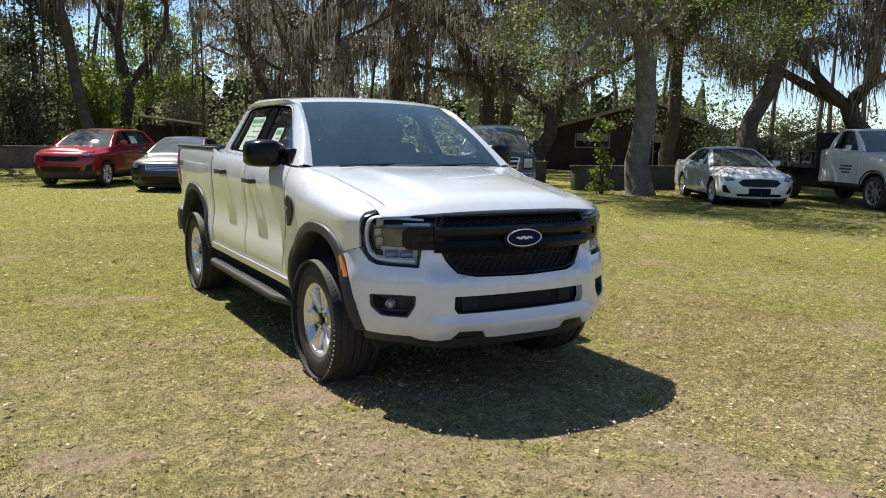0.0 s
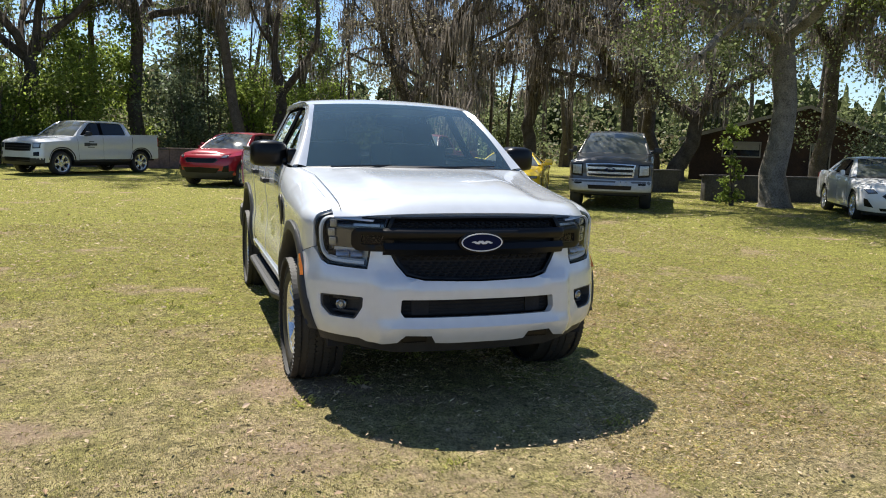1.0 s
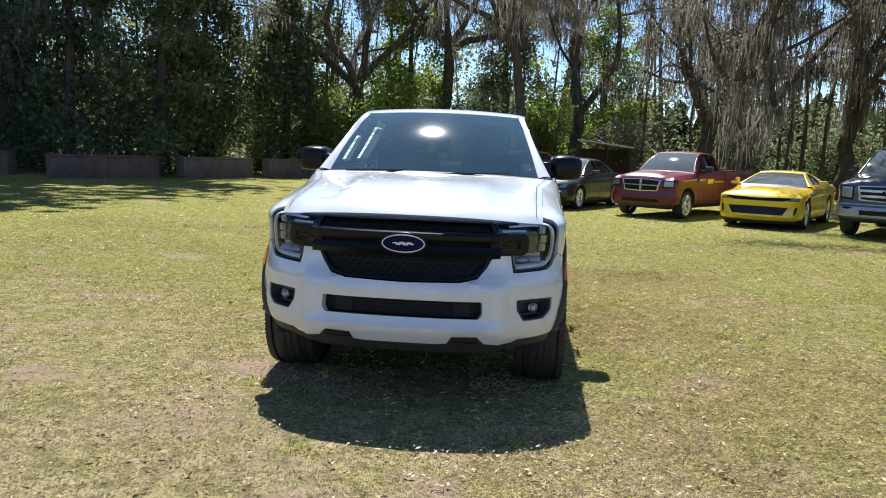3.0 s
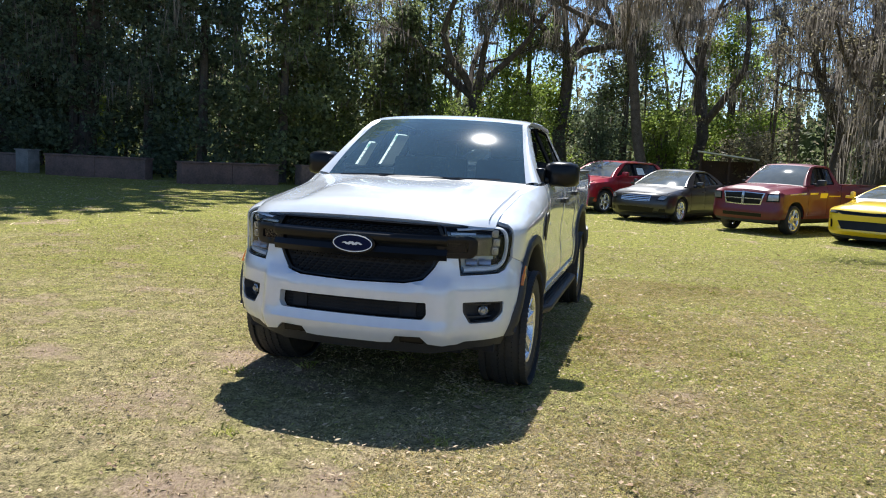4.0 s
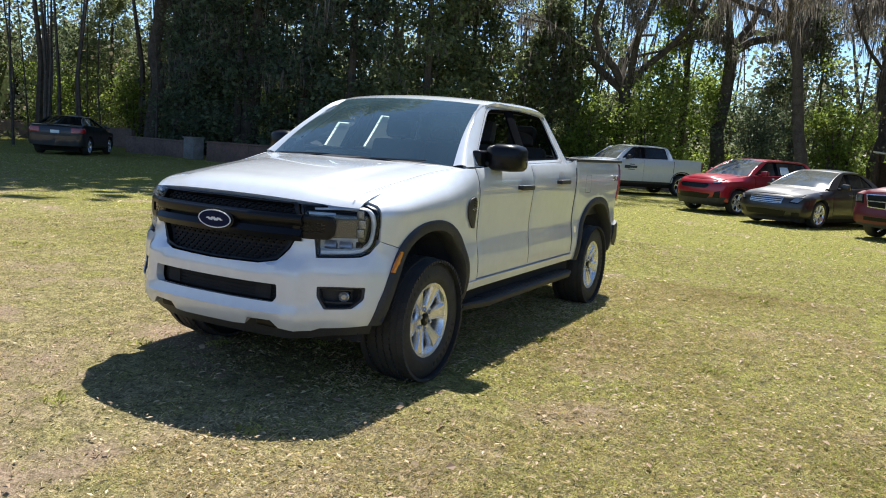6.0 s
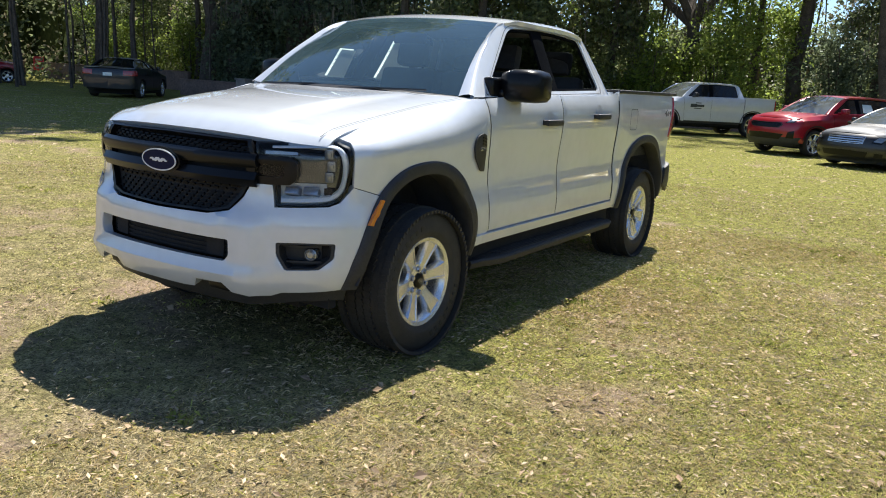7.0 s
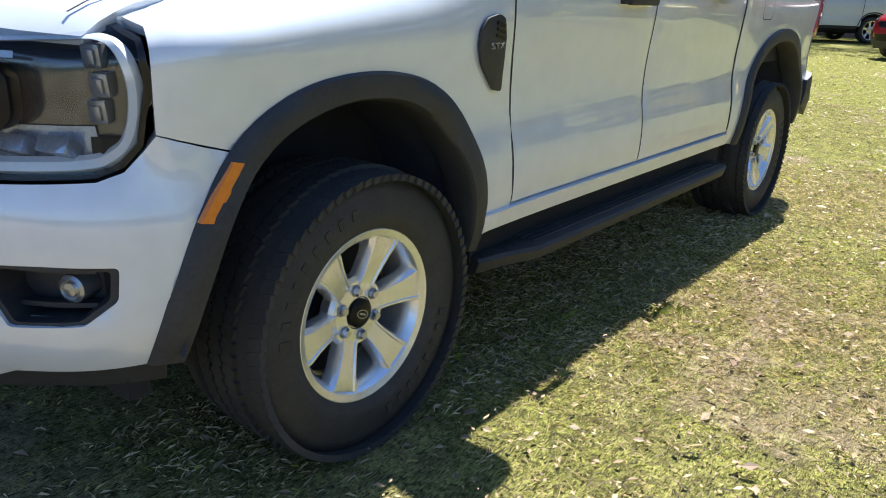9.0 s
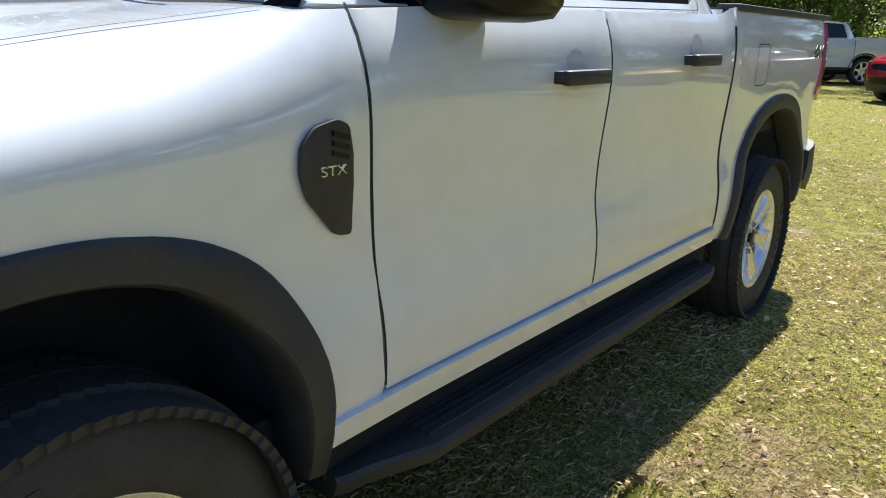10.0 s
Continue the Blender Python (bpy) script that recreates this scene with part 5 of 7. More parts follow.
# dark sedan with a grey hood
sedan_shape = Shape(nose=-0.97, tail=3.86, hw=0.925, fd=0.6, fp=2.5, rd=0.35, base=2.78, wheel=0.335, tread=0.23, arch=(0.39, 0.385), knee=0.66, belt=0.95, hood_f=0.78, hood_r=0.97, cowl=0.42, ws_top=1.30, roof=1.455, roof_hw=0.57,
                    roof_end=2.30, back_y=3.02, back_z=1.02, deck=1.03, tail_z=0.98, sill=0.30, crown=0.07, round_d=0.06, side=((0.15, 0.10), (0.28, 0.03), (0.45, 0.0), (0.6, 0.015), (0.8, 0.0), (0.95, 0.015)), front=((0.15, 0.10), (0.3, 0.02), (0.45, 0.0), (0.6, 0.02), (0.95, 0.10)))
sedan_cut = dict(fb=0.34, ft=0.10, rb=0.36, rt=0.06)
sedan = parked("sedan", pose(5.08, 21.5, 0, 0, 0, -29), sedan_shape, CHARCOAL, "dark brown-black sedan with a grey hood", "car", doors=(0.5, 1.45, 2.45), hood_col=GREY_HOOD, metal=SILVER, split=False, spokes=7, bars=3, bar_mat=CHROME, window_cut=sedan_cut,
               grille=[(0, 0.56), (0.42, 0.57), (0.46, 0.73), (0, 0.735)], frame_mat=CHROME, lamp=[(0.58, 0.60), (0.76, 0.58), (0.88, 0.72), (0.70, 0.73)], intake=[(0, 0.28), (0.5, 0.28), (0.55, 0.40), (0, 0.42)], fog=[(0.66, 0.30), (0.80, 0.30), (0.80, 0.38), (0.66, 0.38)], tail=(0.78, 0.92, 0.5))

# white sedan
white_sedan_shape = Shape(nose=-0.93, tail=3.93, hw=0.925, fd=0.55, fp=2.6, rd=0.35, base=2.85, wheel=0.34, tread=0.23, arch=(0.39, 0.39), knee=0.68, belt=0.97, hood_f=0.80, hood_r=0.98, cowl=0.45, ws_top=1.30, roof=1.475, roof_hw=0.57,
                          roof_end=2.40, back_y=3.20, back_z=1.06, deck=1.07, tail_z=1.03, sill=0.32, crown=0.06, round_d=0.06, side=((0.15, 0.10), (0.28, 0.03), (0.45, 0.0), (0.6, 0.015), (0.8, 0.0), (0.97, 0.015)), front=((0.15, 0.10), (0.3, 0.02), (0.45, 0.0), (0.6, 0.015), (0.97, 0.09)))
fus = parked("sedan", pose(17.2, 12.45, 0, 0, 0, -35), white_sedan_shape, WHITE_OLD, "white sedan with a dark oval grille, shaded by trees", "car", doors=(0.5, 1.5, 2.5), metal=SILVER, split=False, spokes=5, window_cut=sedan_cut,
             grille=[(0, 0.50), (0.40, 0.51), (0.52, 0.60), (0.42, 0.68), (0, 0.70)], lamp=[(0.60, 0.66), (0.78, 0.64), (0.88, 0.73), (0.70, 0.74)], intake=[(0, 0.27), (0.52, 0.27), (0.56, 0.33), (0, 0.34)], fog=[(0.66, 0.34), (0.82, 0.36), (0.84, 0.54), (0.78, 0.52)], tail=(0.82, 0.94, 0.45))
part("front_plate", patch([(-0.26, 0.33), (0.26, 0.33), (0.26, 0.47), (-0.26, 0.47)], white_sedan_shape.surf, gap=0.15, depth=0.02, off=0.02), BLUE, fus, "dark blue dealer plate")

# yellow coupe
coupe_shape = Shape(nose=-0.95, tail=3.83, hw=0.94, fd=0.5, fp=2.8, rd=0.35, base=2.81, wheel=0.355, tread=0.26, arch=(0.405, 0.40), knee=0.66, belt=0.96, hood_f=0.80, hood_r=0.97, cowl=0.62, ws_top=1.35, roof=1.345, roof_hw=0.53,
                    roof_end=2.05, back_y=2.95, back_z=1.01, deck=1.02, tail_z=1.0, sill=0.30, crown=0.05, round_d=0.08, side=((0.15, 0.10), (0.28, 0.03), (0.45, 0.0), (0.62, 0.03), (0.8, 0.0), (0.96, 0.015)), front=((0.15, 0.10), (0.3, 0.0), (0.5, 0.03), (0.66, 0.0), (0.96, 0.05)))
coupe = parked("coupe", pose(9.9, 17.95, 0, 0, 0, -32), coupe_shape, YELLOW, "bright yellow sports coupe parked on the lawn", "car", doors=(0.62, 1.95, 2.5), metal=SILVER, spokes=5, window_cut=dict(fb=0.36, ft=0.08, rb=0.55, rt=0.10),
               grille=[(0, 0.655), (0.55, 0.66), (0.72, 0.70), (0.70, 0.735), (0, 0.715)], lamp=[(0.64, 0.665), (0.85, 0.67), (0.87, 0.72), (0.72, 0.735)], intake=[(0, 0.34), (0.55, 0.34), (0.66, 0.52), (0, 0.53)], fog=[(0.76, 0.36), (0.80, 0.36), (0.84, 0.52), (0.80, 0.54)], tail=(0.80, 0.92, 0.3))

# maroon extended-cab pickup
dak_shape = Shape(nose=-0.88, tail=4.60, hw=0.91, fd=0.35, fp=3.2, rd=0.15, base=3.33, wheel=0.36, tread=0.25, arch=(0.43, 0.44), knee=0.88, belt=1.19, hood_f=1.05, hood_r=1.18, cowl=0.55, ws_top=1.15, roof=1.74, roof_hw=0.60,
                  roof_end=2.15, back_y=2.32, back_z=1.21, deck=1.24, sill=0.44, crown=0.06, side=((0.25, 0.10), (0.4, 0.03), (0.55, 0.0), (0.75, 0.02), (1.0, 0.0), (1.19, 0.01)), front=((0.25, 0.06), (0.45, 0.0), (0.6, 0.0), (0.64, 0.03), (1.19, 0.04)))
dak = parked("pickup_truck", pose(7.65, 19.7, 0, 0, 0, -38), dak_shape, MAROON, "maroon pickup truck with a chrome-rimmed grille", "pickup truck", bed=True, doors=(0.55, 1.55, 2.3), metal=SILVER, split=False, spokes=6, bars=1, bar_mat=CHROME, frame_mat=CHROME,
             grille=[(0, 0.68), (0.46, 0.70), (0.54, 0.98), (0, 1.0)], lamp=[(0.58, 0.78), (0.86, 0.79), (0.86, 0.97), (0.60, 0.97)], intake=[(0, 0.42), (0.5, 0.42), (0.5, 0.50), (0, 0.50)], tail=(0.85, 1.15, 0.8))
part("grille_post", patch([(-0.03, 0.70), (0.03, 0.70), (0.03, 1.10), (-0.03, 1.10)], dak_shape.surf, gap=0.1, depth=0.015, off=0.026), CHROME, dak)
for y0, y1, z0, z1 in ((0.62, 1.0, 0.99, 1.03), (1.15, 1.5, 0.90, 1.02), (1.62, 2.2, 0.93, 0.96), (-0.35, 0.4, 1.0, 1.04)):
    part("side_stripe", patch([(dak_shape.sy(y0), z0), (dak_shape.sy(y1), z0), (dak_shape.sy(y1 + 0.05), z1), (dak_shape.sy(y0), z1)], dak_shape.surf, gap=0.12, depth=0.0, off=0.004), YELLOW, dak, "yellow decal stripe")

# dark full-size pickup with a bright grille
big_shape = Shape(nose=-0.95, tail=4.93, hw=1.01, fd=0.35, fp=3.4, rd=0.15, base=3.68, wheel=0.40, tread=0.275, arch=(0.50, 0.50), knee=1.02, belt=1.36, hood_f=1.20, hood_r=1.34, cowl=0.60, ws_top=1.32, roof=1.95, roof_hw=0.70,
                  roof_end=2.95, back_y=3.12, back_z=1.40, deck=1.44, sill=0.52, crown=0.05, side=((0.3, 0.10), (0.45, 0.03), (0.62, 0.0), (0.85, 0.02), (1.1, 0.0), (1.36, 0.01)), front=((0.3, 0.08), (0.45, 0.0), (0.70, 0.0), (0.74, 0.05), (1.36, 0.07)))
big = parked("pickup_truck", pose(11.98, 16.2, 0, 0, 0, -36), big_shape, GUNMETAL, "dark grey full-size pickup truck with chrome grille bars", "pickup truck", bed=True, doors=(0.62, 1.75, 3.1), metal=SILVER, split=False, spokes=6, bars=2, bar_w=0.026, bar_mat=CHROME, frame_mat=CHROME,
             grille=[(0, 0.78), (0.55, 0.80), (0.60, 1.10), (0, 1.12)], lamp=[(0.66, 0.80), (0.94, 0.82), (0.94, 1.10), (0.66, 1.10)], intake=[(0, 0.50), (0.5, 0.50), (0.52, 0.60), (0, 0.60)], fog=[(0.66, 0.55), (0.84, 0.55), (0.84, 0.66), (0.66, 0.66)], tail=(1.0, 1.3, 0.9))
part("bumper_bar", patch([(big_shape.fx(-0.97), 0.46), (big_shape.fx(0.97), 0.46), (big_shape.fx(0.97), 0.72), (big_shape.fx(-0.97), 0.72)], big_shape.surf, [[(-0.5, 0.50), (0.5, 0.50), (0.52, 0.60), (-0.52, 0.60)]], gap=0.12, depth=0.05, off=0.02), DULLALLOY, big, "silver front bumper bar")
words("emblem", "O", 0.20, pose(0, big_shape.nose - 0.0, 0.965, 90, 0, 0) @ Matrix.Diagonal((1.6, 0.8, 1, 1)), BLUE, big, 0.02)

# white full-size pickup with a lettered door
silv_shape = Shape(nose=-0.97, tail=4.50, hw=1.02, fd=0.4, fp=3.2, rd=0.15, base=3.52, wheel=0.41, tread=0.275, arch=(0.50, 0.50), knee=1.02, belt=1.35, hood_f=1.18, hood_r=1.33, cowl=0.60, ws_top=1.32, roof=1.92, roof_hw=0.68,
                   roof_end=2.95, back_y=3.12, back_z=1.38, deck=1.42, sill=0.50, crown=0.05, side=((0.3, 0.10), (0.45, 0.03), (0.62, 0.0), (0.85, 0.02), (1.1, 0.0), (1.35, 0.01)), front=((0.3, 0.08), (0.45, 0.0), (0.70, 0.0), (0.80, 0.02), (1.35, 0.07)))
silv = parked("pickup_truck", pose(-2.3, 29.6, 0, 0, 0, -45), silv_shape, WHITE, "white full-size crew-cab pickup truck with lettering on its door", "pickup truck", bed=True, doors=(0.62, 1.75, 3.1), metal=SILVER, spokes=6, lower=PLASTIC, bars=2,
              grille=[(0, 0.80), (0.62, 0.82), (0.66, 1.06), (0, 1.08)], lamp=[(0.70, 0.90), (0.95, 0.92), (0.97, 1.08), (0.70, 1.08)], intake=[(0, 0.46), (0.6, 0.46), (0.62, 0.60), (0, 0.60)], fog=[(0.74, 0.66), (0.92, 0.66), (0.92, 0.80), (0.74, 0.78)], tail=(1.0, 1.3, 0.9))
for y0, y1, z0, z1 in ((0.95, 1.45, 1.02, 1.10), (0.90, 1.15, 1.0, 1.12), (1.05, 1.35, 0.95, 0.98), (1.10, 1.32, 1.14, 1.17)):
    part("door_lettering", patch([(silv_shape.sy(y0), z0), (silv_shape.sy(y1), z0), (silv_shape.sy(y1), z1), (silv_shape.sy(y0), z1)], silv_shape.surf, gap=0.15, depth=0.0, off=0.004), INK, silv)

# dark car seen from behind, by the block wall
dark_shape = Shape(nose=-0.95, tail=3.75, hw=0.98, fd=0.55, fp=2.6, rd=0.35, base=2.75, wheel=0.345, tread=0.24, arch=(0.40, 0.40), knee=0.74, belt=1.05, hood_f=0.88, hood_r=1.05, cowl=0.42, ws_top=1.25, roof=1.50, roof_hw=0.58,
                   roof_end=2.45, back_y=3.18, back_z=1.12, deck=1.13, tail_z=1.08, sill=0.34, crown=0.06, round_d=0.06, side=((0.2, 0.10), (0.32, 0.03), (0.45, 0.0), (0.65, 0.015), (0.85, 0.0), (1.05, 0.015)), front=((0.2, 0.10), (0.35, 0.02), (0.5, 0.0), (0.7, 0.02), (1.05, 0.10)))
dark = parked("sedan", pose(-24.02, 24.39, 0, 0, 0, 215) @ Matrix.Scale(1.08, 4), dark_shape, BLACKISH, "black sedan seen from behind beside a low block wall", "car", doors=(0.5, 1.45, 2.45), window_cut=sedan_cut, tail=(0.82, 0.98, 0.55),
              grille=[(0, 0.5), (0.4, 0.5), (0.4, 0.7), (0, 0.7)], lamp=[(0.6, 0.68), (0.8, 0.66), (0.88, 0.8), (0.7, 0.82)])
part("rear_plate", boxes((-0.16, 0.16, dark_shape.tail - 0.02, dark_shape.tail + 0.012, 0.80, 0.92), bevel=0.005), PAPER, dark, "white number plate")

# second red SUV at the edge of the lot, side on
far_red = copy_thing(suv, pose(-36.7, 25.8, 0, 0, 0, 150))
tagged(far_red, "red SUV with white side lettering at the lot's edge", "car")

# white flatbed work truck
flat_shape = Shape(nose=-0.95, tail=2.4, hw=1.0, fd=0.35, fp=3.4, rd=0.12, base=3.9, wheel=0.42, tread=0.25, arch=(0.50, 0.50), knee=1.06, belt=1.42, hood_f=1.26, hood_r=1.40, cowl=0.60, ws_top=1.25, roof=2.02, roof_hw=0.70,
                   roof_end=1.95, back_y=2.12, back_z=1.45, deck=1.46, sill=0.58, crown=0.05, side=((0.3, 0.10), (0.5, 0.03), (0.66, 0.0), (0.9, 0.02), (1.1, 0.0), (1.42, 0.01)), front=((0.3, 0.08), (0.5, 0.0), (0.74, 0.0), (0.78, 0.05), (1.42, 0.07)))
flat_truck = parked("work_truck", pose(19.9, 9.8, 0, 0, 0, -27), flat_shape, WHITE_OLD, "white flatbed work truck with a black stake bed", "truck", bed=True, bed_col=DARK, doors=(0.62, 1.6, 2.1), metal=DULLALLOY, split=False, spokes=8, lower=PLASTIC,
                    grille=[(0, 0.86), (0.55, 0.88), (0.60, 1.16), (0, 1.18)], lamp=[(0.66, 0.88), (0.94, 0.90), (0.94, 1.16), (0.66, 1.16)])
part("flat_bed", boxes((-1.1, 1.1, 2.3, 5.6, 0.92, 1.05), (-1.1, 1.1, 2.3, 2.38, 1.05, 1.9), bevel=0.01), DARK, flat_truck, "black flat bed with headboard")
for sg in (1, -1):
    for k in range(6):
        part("stake", boxes((sg * 1.07 - 0.03, sg * 1.07 + 0.03, 2.5 + 0.6 * k, 2.56 + 0.6 * k, 1.05, 1.42)), DARK, flat_truck)
    for z in (1.18, 1.36):
        part("stake_rail", boxes((sg * 1.07 - 0.02, sg * 1.07 + 0.02, 2.4, 5.58, z, z + 0.05)), DARK, flat_truck)
    part("fender", boxes((sg * 0.75 - 0.22, sg * 0.75 + 0.22, 3.3, 4.5, 0.86, 0.91), bevel=0.01), DARK, flat_truck)
for z0, z1, y0, y1 in ((1.02, 1.06, 0.85, 1.35), (0.94, 0.98, 0.9, 1.4), (0.86, 0.90, 0.95, 1.3)):
    q = [(flat_shape.sy(y0), z0), (flat_shape.sy(y1), z0), (flat_shape.sy(y1), z1), (flat_shape.sy(y0), z1)]
    part("door_lettering", patch(both(q), flat_shape.surf, gap=0.15, depth=0.0, off=0.004), INK, flat_truck)

# ---------------------------------------------------------------- trees, shrubs, woods
BARK = mat("oak_bark", (0.060, 0.050, 0.041), 0.95, second=(0.145, 0.124, 0.105), scale=3.5, bump=1.0, bump_scale=14, specular=0.15)
BARK_PALE = mat("pale_lichen_bark", (0.10, 0.09, 0.078), 0.95, second=(0.27, 0.25, 0.22), scale=3.0, bump=1.0, bump_scale=12, specular=0.15)
LEAF_OAK = leaf_mat("oak_leaves", (0.11, 0.138, 0.062), (0.18, 0.205, 0.10), 0.6)
LEAF_GREY = leaf_mat("sparse_oak_leaves", (0.16, 0.152, 0.095), (0.26, 0.226, 0.148), 0.5)
LEAF_FRESH = leaf_mat("fresh_leaves", (0.15, 0.23, 0.045), (0.30, 0.35, 0.08), 0.65)
LEAF_LIVE = leaf_mat("live_oak_leaves", (0.12, 0.158, 0.062), (0.24, 0.27, 0.13), 0.55)
LEAF_DARK = leaf_mat("dark_leaves", (0.105, 0.14, 0.085), (0.185, 0.225, 0.13), 0.55)
MOSS = leaf_mat("hanging_moss", (0.17, 0.150, 0.128), (0.31, 0.278, 0.245), 0.45, 0.9)


def quads(name, v, material):
    """A mesh of loose quads from an array (n, 4, 3)."""
    n = len(v)
    me = bpy.data.meshes.new(name)
    me.vertices.add(4 * n)
    me.vertices.foreach_set("co", np.ascontiguousarray(v, dtype=np.float32).ravel())
    me.loops.add(4 * n)
    me.loops.foreach_set("vertex_index", np.arange(4 * n, dtype=np.int32))
    me.polygons.add(n)
    me.polygons.foreach_set("loop_start", np.arange(0, 4 * n, 4, dtype=np.int32))
    me.update(calc_edges=True)
    me.materials.append(material)
    return me


def leaf_quads(rng, centres, size, flat=0.3):
    """A pointed leaf spray at each centre, in any direction."""
    n = len(centres)
    d = rng.normal(size=(n, 3))
    d[:, 2] *= 0.8
    d /= np.linalg.norm(d, axis=1)[:, None]
    w = np.cross(d, rng.normal(size=(n, 3)))
    w /= np.linalg.norm(w, axis=1)[:, None] + 1e-9
    L = (size * rng.uniform(0.6, 1.4, n))[:, None]
    W = L * rng.uniform(0.28, 0.45, n)[:, None]
    c = np.asarray(centres)
    return np.stack([c - d * L * 0.5, c - w * W + d * L * 0.05, c + d * L * 0.5, c + w * W + d * L * 0.05], axis=1)


def cloud(rng, centres, radius, n, squash=0.7):
    """n points round each centre, thick near it, in an uneven lump."""
    c = np.repeat(np.asarray(centres), n, axis=0)
    p = rng.normal(size=c.shape)
    r = np.asarray(radius) if np.ndim(radius) else np.full(len(centres), radius)
    return c + p * (np.repeat(r, n) * 0.55)[:, None] * np.array([1, 1, squash])


def strands(rng, tops, length, width=0.022, seg=1):
    """Hanging moss: narrow tapering strips of seg pieces from each top."""
    n = len(tops)
    L = 0.72 * length * np.repeat(rng.uniform(0.25, 1.0, n // 20 + 1) ** 1.4, 20)[:n] * rng.uniform(0.45, 1.0, n)
    a = rng.uniform(0, math.pi, n)
    side = np.stack([np.cos(a), np.sin(a), np.zeros(n)], axis=1)
    sway = rng.normal(size=(n, 3)) * np.array([0.10, 0.10, 0])
    w = width * rng.uniform(0.6, 1.5, n)
    out = []
    for k in range(seg):
        t0, t1 = k / seg, (k + 1) / seg
        w0, w1 = (w * (1 - 0.75 * t0 ** 1.5))[:, None], (w * (1 - 0.75 * t1 ** 1.5))[:, None]
        p0 = tops + sway * t0 + np.stack([0 * L, 0 * L, -L * t0], axis=1)
        p1 = tops + sway * t1 + np.stack([0 * L, 0 * L, -L * t1], axis=1)
        out.append(np.stack([p0 - side * w0, p0 + side * w0, p1 + side * w1, p1 - side * w1], axis=1))
    return np.concatenate(out)


def grow(rng, start, way, length, radius, depth, bm, tips, hang, up=0.25, kids=(2, 4), wob=0.22, seg=None):
    """A crooked limb and the limbs that leave it."""
    n = 6 if depth > 1 else 4
    pts, d = [Vector(start)], Vector(way).normalized()
    for k in range(n):
        d = (d + Vector(rng.normal(size=3) * wob) + Vector((0, 0, up * 0.25))).normalized()
        pts.append(pts[-1] + d * (length / n))
    tube(bm, pts, [radius * (1 - 0.6 * k / n) for k in range(n + 1)], seg or (8 if depth > 1 else 5), cap=False)
    if depth <= 2:
        hang += [tuple(p) for p in pts[1:]]
    if depth == 0:
        tips += [tuple(p) for p in pts[2:]]
        return
    for k in range(int(rng.integers(*kids))):
        i = int(rng.integers(2, n + 1))
        nd = (d * 0.55 + Vector(rng.normal(size=3)) * 0.8)
        nd.z = abs(nd.z) * 0.5 + up * 0.5
        grow(rng, pts[i], nd, length * rng.uniform(0.5, 0.75), radius * (1 - 0.6 * i / n) * 0.62, depth - 1, bm, tips, hang, up * 0.6, kids, wob)
    tips.append(tuple(pts[-1]))


